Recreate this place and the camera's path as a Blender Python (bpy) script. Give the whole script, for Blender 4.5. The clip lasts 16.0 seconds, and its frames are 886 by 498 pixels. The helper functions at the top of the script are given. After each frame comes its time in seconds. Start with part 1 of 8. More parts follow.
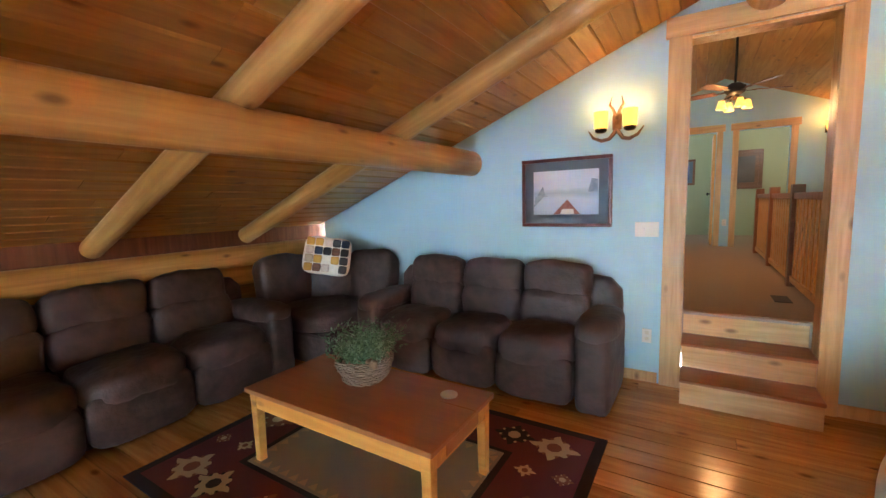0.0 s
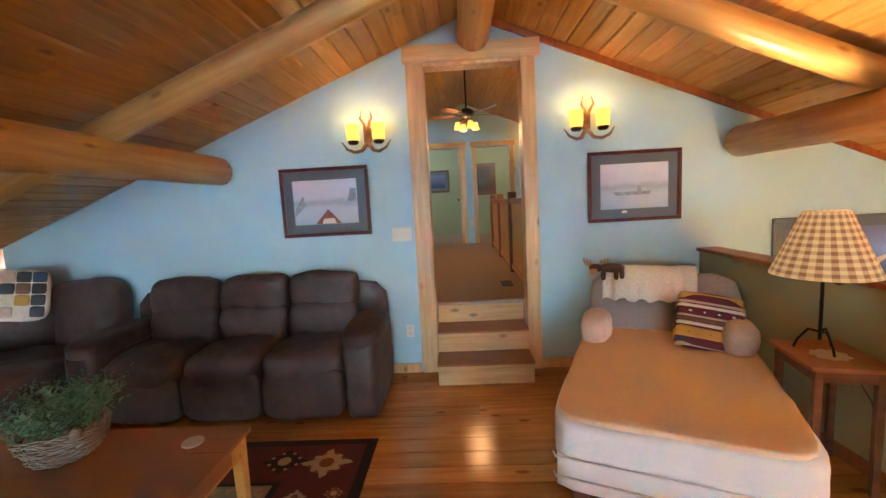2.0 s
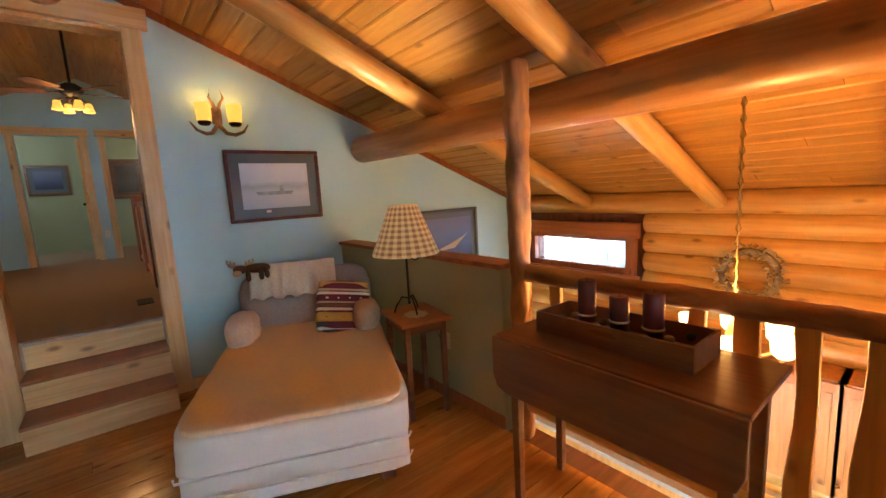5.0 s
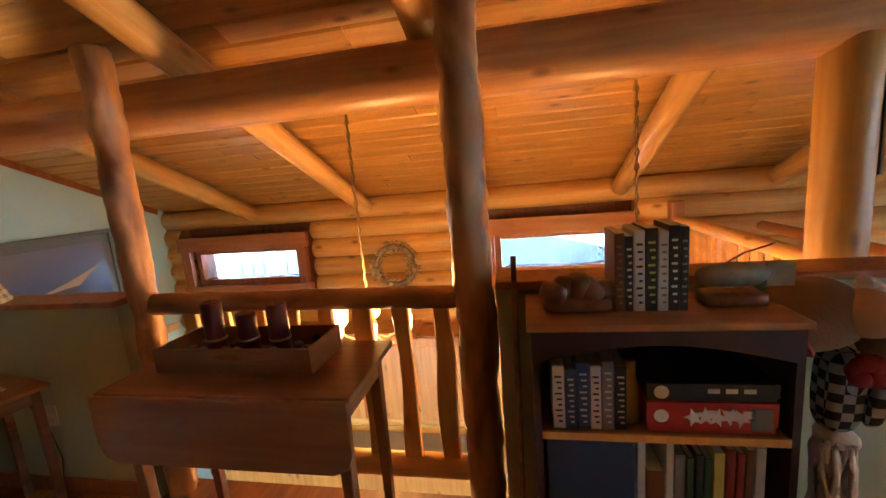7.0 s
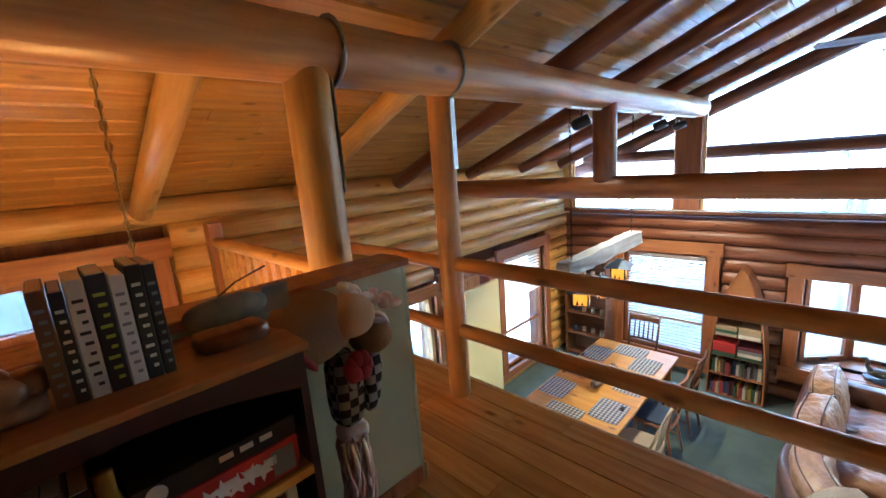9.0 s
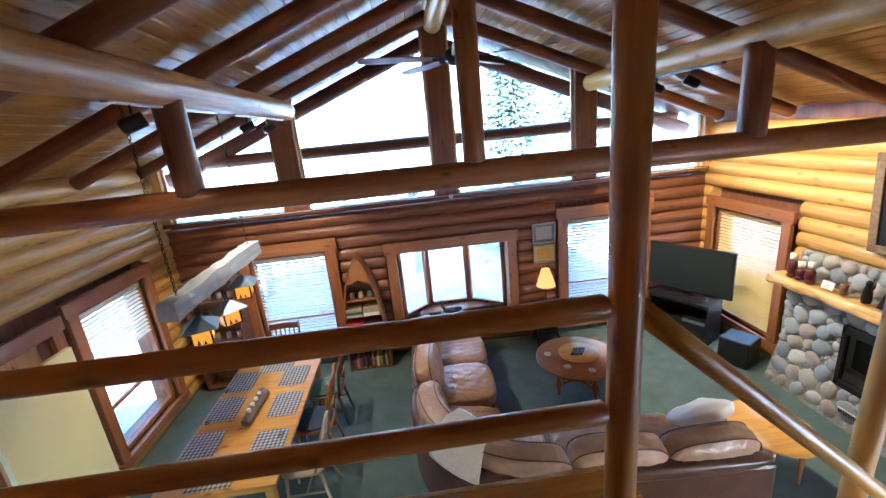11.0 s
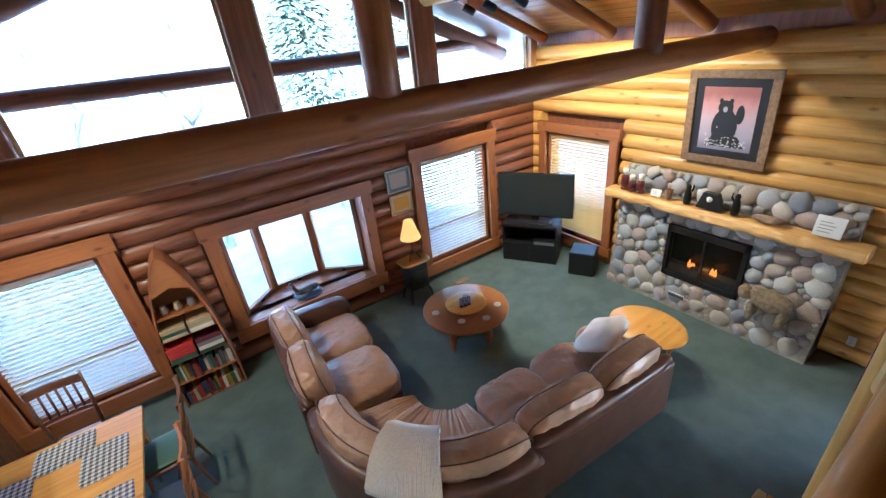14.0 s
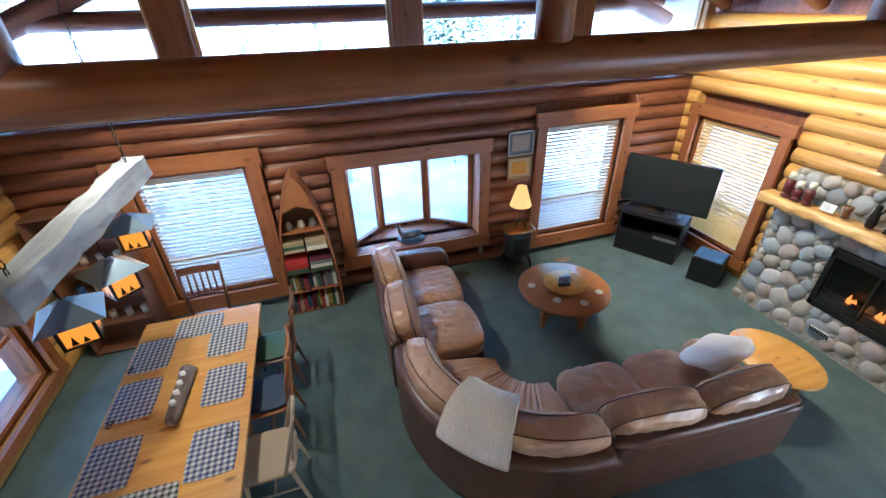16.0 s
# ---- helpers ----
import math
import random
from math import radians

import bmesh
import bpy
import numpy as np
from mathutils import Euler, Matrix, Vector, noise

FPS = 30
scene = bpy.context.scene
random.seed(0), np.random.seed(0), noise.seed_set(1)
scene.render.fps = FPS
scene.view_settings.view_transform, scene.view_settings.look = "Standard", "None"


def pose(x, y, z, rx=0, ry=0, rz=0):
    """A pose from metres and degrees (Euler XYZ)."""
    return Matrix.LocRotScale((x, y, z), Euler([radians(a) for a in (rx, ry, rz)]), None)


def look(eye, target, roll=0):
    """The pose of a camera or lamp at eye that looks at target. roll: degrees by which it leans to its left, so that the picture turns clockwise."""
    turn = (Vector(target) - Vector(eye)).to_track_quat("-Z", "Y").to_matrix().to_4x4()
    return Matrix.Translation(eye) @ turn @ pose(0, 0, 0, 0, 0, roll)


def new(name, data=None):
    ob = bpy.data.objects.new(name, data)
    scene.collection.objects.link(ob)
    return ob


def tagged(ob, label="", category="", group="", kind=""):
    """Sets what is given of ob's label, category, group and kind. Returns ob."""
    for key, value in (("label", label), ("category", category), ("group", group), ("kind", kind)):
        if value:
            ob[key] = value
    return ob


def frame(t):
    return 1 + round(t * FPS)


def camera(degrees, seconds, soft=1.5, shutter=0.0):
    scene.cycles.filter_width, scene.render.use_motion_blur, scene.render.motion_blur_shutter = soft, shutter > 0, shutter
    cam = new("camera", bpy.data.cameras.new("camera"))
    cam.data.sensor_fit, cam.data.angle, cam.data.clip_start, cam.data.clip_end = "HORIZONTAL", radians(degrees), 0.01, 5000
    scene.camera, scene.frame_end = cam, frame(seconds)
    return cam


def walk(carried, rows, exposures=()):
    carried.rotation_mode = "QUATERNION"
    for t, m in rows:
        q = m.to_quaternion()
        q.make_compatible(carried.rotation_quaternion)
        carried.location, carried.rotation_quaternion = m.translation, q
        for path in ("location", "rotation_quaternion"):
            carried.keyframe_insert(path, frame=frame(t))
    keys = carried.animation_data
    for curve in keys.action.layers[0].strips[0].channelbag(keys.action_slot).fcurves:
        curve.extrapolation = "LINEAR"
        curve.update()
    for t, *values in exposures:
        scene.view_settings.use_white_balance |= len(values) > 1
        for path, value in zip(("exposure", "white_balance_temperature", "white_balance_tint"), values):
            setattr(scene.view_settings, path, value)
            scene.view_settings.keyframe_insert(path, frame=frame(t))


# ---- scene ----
cam = camera(94.5, 16.0)
PATH = [
    (0, (0.021, -0.016, 1.481), (-1.024, 1.675, 1.26), -1.6),
    (0.5, (0.065, 0.008, 1.48), (-0.767, 1.815, 1.267), -2.0),
    (1, (0.117, 0.031, 1.496), (-0.48, 1.928, 1.281), -2.2),
    (1.5, (0.156, 0.051, 1.494), (-0.185, 2.01, 1.279), -2.6),
    (2, (0.195, 0.054, 1.494), (0.11, 2.04, 1.265), -3.1),
    (2.5, (0.234, 0.052, 1.488), (0.403, 2.029, 1.239), -3.4),
    (3, (0.281, 0.045, 1.463), (0.682, 1.986, 1.195), -3.6),
    (5.5, (0.583, -0.107, 1.425), (2.047, 1.226, 1.143), -3.2),
    (6, (0.611, -0.155, 1.421), (2.291, 0.892, 1.136), -3.5),
    (6.5, (0.66, -0.22, 1.414), (2.495, 0.517, 1.114), -4.0),
    (7, (0.733, -0.305, 1.411), (2.667, 0.078, 1.075), -4.8),
    (7.5, (0.829, -0.404, 1.398), (2.794, -0.413, 1.029), -5.2),
    (8, (0.908, -0.512, 1.386), (2.819, -0.939, 0.978), -6.0),
    (8.5, (0.949, -0.522, 1.395), (2.645, -1.499, 0.981), -4.0),
    (9, (0.939, -0.604, 1.383), (2.335, -1.977, 0.976), -4.5),
    (9.5, (0.979, -0.665, 1.381), (1.968, -2.356, 0.977), -5.1),
    (10, (0.909, -0.748, 1.418), (1.483, -2.616, 0.992), -5.2),
    (12.5, (1.11, -1.758, 1.384), (0.356, -3.433, 0.595), -6.2),
    (13, (1.193, -1.953, 1.378), (0.338, -3.549, 0.529), -6.4),
    (13.5, (1.305, -2.136, 1.385), (0.379, -3.67, 0.496), -6.4),
    (14, (1.391, -2.257, 1.381), (0.453, -3.768, 0.466), -6.4),
    (14.5, (1.434, -2.337, 1.36), (0.539, -3.86, 0.422), -5.7),
    (15, (1.452, -2.372, 1.333), (0.658, -3.932, 0.365), -4.6),
    (15.5, (1.482, -2.375, 1.317), (0.822, -3.976, 0.317), -2.9),
    (16, (1.521, -2.37, 1.308), (1.022, -4.011, 0.28), -1.6),
]
walk(cam, [(t, look(eye, target, roll)) for t, eye, target, roll in PATH], [(0, 6.45, 5750, 6), (3, 6.0, 5850, 7), (5.5, 5.35, 5950, 7), (7.5, 5.05, 5500, 3), (8.5, 4.95, 5250, 0), (9.5, 4.5, 5200, 1), (12.5, 4.25, 5250, 4), (16, 4.2, 4900, 2)])

# ---- world, sun, large lights ----
world = bpy.data.worlds.new("world")
scene.world = world
world.use_nodes = True
wn = world.node_tree
sky = wn.nodes.new("ShaderNodeTexSky")
sky.sky_type, sky.sun_disc, sky.sun_elevation, sky.sun_rotation = "NISHITA", False, radians(35), radians(-4)
wn.links.new(sky.outputs[0], wn.nodes["Background"].inputs[0])
wn.nodes["Background"].inputs[1].default_value = 0.15
sun = new("sun", bpy.data.lights.new("sun", "SUN"))
sun.data.energy, sun.data.angle, sun.data.color = 5.0, radians(0.6), (1, 0.94, 0.85)
sun.matrix_world = look((0, 0, 0), (0.055, -0.817, -0.573))

# added fill lamp in an unseen opening, brightens the carpet and sectional
day = new("added_daylight", bpy.data.lights.new("added_daylight", "AREA"))
day.data.shape, day.data.size, day.data.size_y, day.data.energy, day.data.color = "RECTANGLE", 3.5, 1.5, 2.2, (0.93, 0.96, 1.0)
day.matrix_world = look((-3.92, 0.6, -1.12), (0.0, -0.6, -1.12))

GLOW = 0.075                 # all lamps together, against the daylight
XC, XL, XR, YB, YS, ZM = 0.375, -3.8, 4.55, 3.55, -7.3, -2.12
ZR, SLOPE = 3.0, 0.40      # underside of the ceiling boards at the ridge, and its fall
XD, YD, XE = 2.545, -2.24, 0.3  # the railed edge: middle post, line, stair post


def roof_z(x):
    return ZR - SLOPE * abs(x - XC)


# ---- materials ----
def mat(name, rgb, rough=0.6, metal=0.0, rgb2=None, scale=8.0, bump=0.0, stretch=(1, 1, 1), emit=None, strength=1.0):
    m = bpy.data.materials.new(name)
    m.use_nodes = True
    nt = m.node_tree
    b = nt.nodes["Principled BSDF"]
    b.inputs["Roughness"].default_value, b.inputs["Metallic"].default_value = rough, metal
    b.inputs["Base Color"].default_value = (*rgb, 1)
    if emit:
        b.inputs["Emission Color"].default_value = (*emit, 1)
        b.inputs["Emission Strength"].default_value = strength
    if rgb2 or bump:
        tc = nt.nodes.new("ShaderNodeTexCoord")
        mp = nt.nodes.new("ShaderNodeMapping")
        mp.inputs["Scale"].default_value = stretch
        no = nt.nodes.new("ShaderNodeTexNoise")
        no.inputs["Scale"].default_value, no.inputs["Detail"].default_value = scale, 5
        nt.links.new(tc.outputs["Object"], mp.inputs[0])
        nt.links.new(mp.outputs[0], no.inputs["Vector"])
        if rgb2:
            mx = nt.nodes.new("ShaderNodeMix")
            mx.data_type = "RGBA"
            mx.inputs[6].default_value, mx.inputs[7].default_value = (*rgb, 1), (*rgb2, 1)
            rr = nt.nodes.new("ShaderNodeMapRange")
            rr.inputs[1].default_value, rr.inputs[2].default_value = 0.35, 0.65
            nt.links.new(no.outputs[0], rr.inputs[0])
            nt.links.new(rr.outputs[0], mx.inputs[0])
            nt.links.new(mx.outputs[2], b.inputs["Base Color"])
        if bump:
            bu = nt.nodes.new("ShaderNodeBump")
            bu.inputs["Strength"].default_value, bu.inputs["Distance"].default_value = 1.0, bump
            nt.links.new(no.outputs[0], bu.inputs["Height"])
            nt.links.new(bu.outputs[0], b.inputs["Normal"])
    return m


def wood(name, rgb, rgb2, rough=0.4, knots=True, grain=26.0, axis=0, vary=0.25, bump=0.0006, along=0.07):
    """Pine: grain along the object's axis, knots, and a tone of its own for each piece."""
    m = bpy.data.materials.new(name)
    m.use_nodes = True
    nt = m.node_tree
    b = nt.nodes["Principled BSDF"]
    n = nt.nodes.new
    tc, mp, no = n("ShaderNodeTexCoord"), n("ShaderNodeMapping"), n("ShaderNodeTexNoise")
    st = [1.0, 1.0, 1.0]
    st[axis] = along
    mp.inputs["Scale"].default_value = st
    no.inputs["Scale"].default_value, no.inputs["Detail"].default_value, no.inputs["Distortion"].default_value = grain, 5, 0.6
    oi, gi = n("ShaderNodeObjectInfo"), n("ShaderNodeNewGeometry")
    add = n("ShaderNodeMath")
    nt.links.new(oi.outputs["Random"], add.inputs[0])
    nt.links.new(gi.outputs["Random Per Island"], add.inputs[1])
    sh = n("ShaderNodeVectorMath")
    sh.operation = "MULTIPLY_ADD"
    sh.inputs[1].default_value = (1, 1, 1)
    cmb = n("ShaderNodeCombineXYZ")
    m7 = n("ShaderNodeMath")
    m7.operation, m7.inputs[1].default_value = "MULTIPLY", 7.3
    nt.links.new(add.outputs[0], m7.inputs[0])
    for i in range(3):
        nt.links.new(m7.outputs[0], cmb.inputs[i])
    nt.links.new(tc.outputs["Object"], mp.inputs[0])
    nt.links.new(mp.outputs[0], sh.inputs[0])
    nt.links.new(cmb.outputs[0], sh.inputs[2])
    nt.links.new(sh.outputs[0], no.inputs["Vector"])
    mx = n("ShaderNodeMix")
    mx.data_type = "RGBA"
    mx.inputs[6].default_value, mx.inputs[7].default_value = (*rgb, 1), (*rgb2, 1)
    rr = n("ShaderNodeMapRange")
    rr.inputs[1].default_value, rr.inputs[2].default_value = 0.32, 0.68
    nt.links.new(no.outputs[0], rr.inputs[0])
    nt.links.new(rr.outputs[0], mx.inputs[0])
    hv = n("ShaderNodeHueSaturation")
    fr, va = n("ShaderNodeMath"), n("ShaderNodeMapRange")
    fr.operation = "FRACT"
    nt.links.new(add.outputs[0], fr.inputs[0])
    nt.links.new(fr.outputs[0], va.inputs[0])
    va.inputs[3].default_value, va.inputs[4].default_value = 1 - vary, 1 + vary
    nt.links.new(va.outputs[0], hv.inputs["Value"])
    nt.links.new(mx.outputs[2], hv.inputs["Color"])
    last = hv.outputs[0]
    if knots:
        vo, vm = n("ShaderNodeTexVoronoi"), n("ShaderNodeMapping")
        ks = [1.0, 1.0, 1.0]
        ks[axis] = 0.45
        vm.inputs["Scale"].default_value = ks
        sh2 = n("ShaderNodeVectorMath")
        nt.links.new(tc.outputs["Object"], vm.inputs[0])
        nt.links.new(vm.outputs[0], sh2.inputs[0])
        nt.links.new(cmb.outputs[0], sh2.inputs[1])
        nt.links.new(sh2.outputs[0], vo.inputs["Vector"])
        vo.inputs["Scale"].default_value = 7.0
        kr = n("ShaderNodeMapRange")
        kr.inputs[1].default_value, kr.inputs[2].default_value = 0.06, 0.17
        kr.inputs[3].default_value, kr.inputs[4].default_value = 0.75, 0.0
        nt.links.new(vo.outputs["Distance"], kr.inputs[0])
        kx = n("ShaderNodeMix")
        kx.data_type = "RGBA"
        kx.inputs[7].default_value = (rgb2[0] * 0.3, rgb2[1] * 0.22, rgb2[2] * 0.2, 1)
        nt.links.new(kr.outputs[0], kx.inputs[0])
        nt.links.new(last, kx.inputs[6])
        last = kx.outputs[2]
    nt.links.new(last, b.inputs["Base Color"])
    rg = n("ShaderNodeMapRange")
    rg.inputs[3].default_value, rg.inputs[4].default_value = rough - 0.08, rough + 0.12
    nt.links.new(no.outputs[0], rg.inputs[0])
    nt.links.new(rg.outputs[0], b.inputs["Roughness"])
    bu = n("ShaderNodeBump")
    bu.inputs["Strength"].default_value, bu.inputs["Distance"].default_value = 0.6, bump
    nt.links.new(no.outputs[0], bu.inputs["Height"])
    nt.links.new(bu.outputs[0], b.inputs["Normal"])
    return m


LOGW = wood("log_varnished", (0.66, 0.38, 0.10), (0.50, 0.25, 0.055), 0.33, axis=2, vary=0.16)
LOGP = wood("log_hand_peeled", (0.60, 0.31, 0.11), (0.13, 0.045, 0.02), 0.3, grain=7, axis=2, vary=0.1, bump=0.005, along=0.3)
LOGB = wood("log_mid_brown", (0.57, 0.28, 0.085), (0.40, 0.17, 0.05), 0.33, axis=2, vary=0.08, bump=0.0012)
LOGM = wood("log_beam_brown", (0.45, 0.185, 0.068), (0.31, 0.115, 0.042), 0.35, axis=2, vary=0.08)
# darker copy of the log wood, with the south end's backlit shade in its colour
LOGD = wood("log_dark_backlit", (0.27, 0.10, 0.045), (0.16, 0.055, 0.026), 0.38, axis=2, vary=0.12)
CEIL = wood("ceiling_pine", (0.50, 0.26, 0.052), (0.37, 0.165, 0.03), 0.34, axis=1, vary=0.13)
FLOORW = wood("floor_pine", (0.62, 0.31, 0.075), (0.46, 0.19, 0.04), 0.16, axis=0, vary=0.2)
TRIM = wood("trim_pine", (0.74, 0.49, 0.22), (0.58, 0.33, 0.12), 0.36, axis=2, vary=0.08)
TRIMO = wood("trim_orange", (0.36, 0.135, 0.042), (0.26, 0.087, 0.028), 0.38, axis=2, vary=0.08)
TRIMO_X = wood("trim_orange_x", (0.36, 0.135, 0.042), (0.26, 0.087, 0.028), 0.38, axis=0, vary=0.08)
TRIMO_Y = wood("trim_orange_y", (0.36, 0.135, 0.042), (0.26, 0.087, 0.028), 0.38, axis=1, vary=0.08)
TRIM_X = wood("trim_pine_x", (0.74, 0.49, 0.22), (0.58, 0.33, 0.12), 0.36, axis=0, vary=0.08)
OAK = wood("table_wood", (0.38, 0.15, 0.045), (0.34, 0.13, 0.038), 0.3, axis=0, vary=0.08, knots=False, bump=0.00012)
PINEY = wood("table_pine", (0.74, 0.39, 0.08), (0.62, 0.28, 0.05), 0.3, axis=0, vary=0.06)
DARKW = wood("dark_wood", (0.21, 0.088, 0.038), (0.12, 0.047, 0.02), 0.35, axis=0, vary=0.1, knots=False)
BLUE = mat("wall_paint_blue", (0.46, 0.69, 0.78), 0.7, bump=0.0006, scale=60)
SAGE = mat("wall_paint_sage", (0.43, 0.46, 0.29), 0.8, bump=0.0006, scale=60)
CARPET = mat("carpet_green", (0.092, 0.128, 0.118), 0.95, rgb2=(0.125, 0.165, 0.152), scale=4, bump=0.0)
BEIGE = mat("carpet_beige", (0.42, 0.32, 0.25), 0.95, rgb2=(0.36, 0.27, 0.2), scale=90, bump=0.004)
# grey-blue colour added to the panes only to dim the bright outdoors
GLASS = mat("dimmed_glass", (0.36, 0.42, 0.48), 0.02)
GLASS.node_tree.nodes["Principled BSDF"].inputs["Transmission Weight"].default_value = 1.0
GLASS.node_tree.nodes["Principled BSDF"].inputs["IOR"].default_value = 1.05
# bay panes: a weaker added tint, to hold down the snow's brightness
CLEAR = mat("lightly_dimmed_glass", (0.58, 0.61, 0.65), 0.02)
CLEAR.node_tree.nodes["Principled BSDF"].inputs["Transmission Weight"].default_value = 1.0
CLEAR.node_tree.nodes["Principled BSDF"].inputs["IOR"].default_value = 1.05
SOFA = mat("sofa_fabric", (0.036, 0.020, 0.017), 0.45, rgb2=(0.074, 0.042, 0.036), scale=9, bump=0.012)
LEATHER = mat("brown_leather", (0.45, 0.26, 0.155), 0.3, rgb2=(0.50, 0.295, 0.18), scale=8, bump=0.012)
for nd in LEATHER.node_tree.nodes:
    if nd.bl_idname == "ShaderNodeTexNoise":
        nd.inputs["Distortion"].default_value = 1.6
CREAM = mat("cream_cloth", (0.58, 0.46, 0.38), 0.9, rgb2=(0.64, 0.53, 0.45), scale=40, bump=0.002)
WHITE = mat("white_plastic", (0.78, 0.77, 0.72), 0.4)
BLACK = mat("black_plastic", (0.012, 0.012, 0.013), 0.42)
IRON = mat("dark_iron", (0.02, 0.018, 0.016), 0.5, 0.6)
# bluish second tone paints the shadows of the snow's relief
SNOW = mat("snow", (0.80, 0.83, 0.88), 0.8, rgb2=(0.58, 0.66, 0.80), scale=1.6, bump=0.16)


# ---- helpers of the scene ----
def link(name, bm, material, parent=None, label="", smooth=False, bevel=0.0, loc=None):
    """One bmesh as one mesh object; bevel in metres."""
    me = bpy.data.meshes.new(name)
    bm.normal_update()
    bm.to_mesh(me)
    bm.free()
    me.materials.append(material)
    if smooth:
        me.polygons.foreach_set("use_smooth", [True] * len(me.polygons))
    ob = new(name, me)
    if loc:
        ob.location = loc
    if parent:
        ob.parent = parent
    if label:
        ob["label"] = label
    if bevel:
        md = ob.modifiers.new("bevel", "BEVEL")
        md.width, md.segments, md.limit_method = bevel, 2, "ANGLE"
        md.harden_normals = False
    return ob


def part(name, bm, material, parent, label="", **kw):
    return link(name, bm, material, parent, label, **kw)


def empty(name, loc=(0, 0, 0), rz=0.0, label="", category="", group=""):
    ob = new(name)
    ob.location = loc
    ob.rotation_euler = (0, 0, radians(rz))
    return tagged(ob, label, category, group)


def box(x0, y0, z0, x1, y1, z1, bm=None, m=None):
    bm = bm or bmesh.new()
    c = Matrix.Translation(((x0 + x1) / 2, (y0 + y1) / 2, (z0 + z1) / 2)) @ Matrix.Diagonal((abs(x1 - x0), abs(y1 - y0), abs(z1 - z0), 1))
    bmesh.ops.create_cube(bm, size=1, matrix=(m @ c) if m else c)
    return bm


def structure(name, bm, material, **kw):
    return tagged(link(name, bm, material, **kw), kind="structure")


def log_mesh(length, r0, r1=None, seg=18, rings=9, wobble=0.03, seed=0, rough=0.0):
    """A peeled log along z from 0, with rounded ends."""
    r1 = r0 if r1 is None else r1
    rnd = random.Random(seed)
    bm = bmesh.new()
    ph = [rnd.uniform(0, 6.28) for _ in range(4)]
    rows = []
    zs = [0.0, 0.012] + [length * i / rings for i in range(1, rings)] + [length - 0.012, length]
    for k, z in enumerate(zs):
        f = z / length
        r = r0 + (r1 - r0) * f
        if k in (0, len(zs) - 1):
            r -= 0.012
        ring = []
        for s in range(seg):
            a = 2 * math.pi * s / seg
            q = r * (1 + wobble * (math.sin(2 * a + ph[0] + z * 0.7) * 0.6 + math.sin(3 * a + ph[1] - z * 1.3) * 0.4 + math.sin(z * 2.3 + ph[2]) * 0.5))
            if rough:
                q *= 1 + rough * (noise.noise(Vector((math.cos(a) * 1.6, math.sin(a) * 1.6, z * 7 + seed))) + 0.6 * noise.noise(Vector((math.cos(a) * 3, math.sin(a) * 3, z * 16 + seed))))
            ring.append(bm.verts.new((q * math.cos(a), q * math.sin(a), z)))
        rows.append(ring)
    for a, b in zip(rows, rows[1:]):
        for s in range(seg):
            f = bm.faces.new((a[s], a[(s + 1) % seg], b[(s + 1) % seg], b[s]))
            f.smooth = True
    bm.faces.new(rows[0][::-1])
    bm.faces.new(rows[-1])
    return bm


def log(name, p0, p1, r0, material, r1=None, parent=None, label="", seed=None, seg=18, wobble=0.03, category="", kind="", rings=9, rough=0.0):
    a, b = Vector(p0), Vector(p1)
    bm = log_mesh((b - a).length, r0, r1, seg=seg, wobble=wobble, rings=rings, rough=rough, seed=hash((round(a.x, 2), round(a.y, 2), round(a.z, 2))) % 9999 if seed is None else seed)
    ob = link(name, bm, material, parent, label)
    ob.matrix_basis = Matrix.Translation(a) @ (b - a).to_track_quat("Z", "Y").to_matrix().to_4x4()
    return tagged(ob, category=category, kind=kind)


def wall_boxes(name, material, horizontal_axis, fixed, thick, lo, hi, z0, top, holes):
    """A wall along x or y with rectangular openings (a0, a1, z0, z1); top is a number."""
    bm = bmesh.new()
    cuts = sorted({lo, hi, *[h[0] for h in holes], *[h[1] for h in holes]})

    def piece(a, b, c, d):
        if b - a > 1e-4 and d - c > 1e-4:
            if horizontal_axis == "x":
                box(a, fixed, c, b, fixed + thick, d, bm)
            else:
                box(fixed, a, c, fixed + thick, b, d, bm)
    for a, b in zip(cuts, cuts[1:]):
        z = z0
        for h in sorted([h for h in holes if h[0] <= a + 1e-6 and h[1] >= b - 1e-6], key=lambda h: h[2]):
            piece(a, b, z, h[2])
            z = h[3]
        piece(a, b, z, top)
    return structure(name, bm, material)


def gable(name, material, y, thick, zb, hole=None):
    """A gable end across x up to the roof, with an opening (x0, x1, z0, z1)."""
    bm = bmesh.new()

    def quad(xa, xb, za, zb_, ztop=None):
        ta, tb = (roof_z(xa), roof_z(xb)) if ztop is None else (ztop, ztop)
        vs = [bm.verts.new(v) for v in ((xa, y, za), (xb, y, zb_), (xb, y, tb), (xa, y, ta))]
        ws = [bm.verts.new((v.co.x, y + thick, v.co.z)) for v in vs]
        bm.faces.new(vs)
        bm.faces.new(ws[::-1])
        for i in range(4):
            bm.faces.new((vs[i], ws[i], ws[(i + 1) % 4], vs[(i + 1) % 4]))
    xs = sorted({XL, XC, XR, *(hole[:2] if hole else ())})
    for a, b in zip(xs, xs[1:]):
        if hole and a >= hole[0] - 1e-6 and b <= hole[1] + 1e-6:
            quad(a, b, hole[3], hole[3])
            if hole[2] > zb:
                quad(a, b, zb, zb, hole[2])
        else:
            quad(a, b, zb, zb)
    bmesh.ops.recalc_face_normals(bm, faces=bm.faces)
    return structure(name, bm, material)




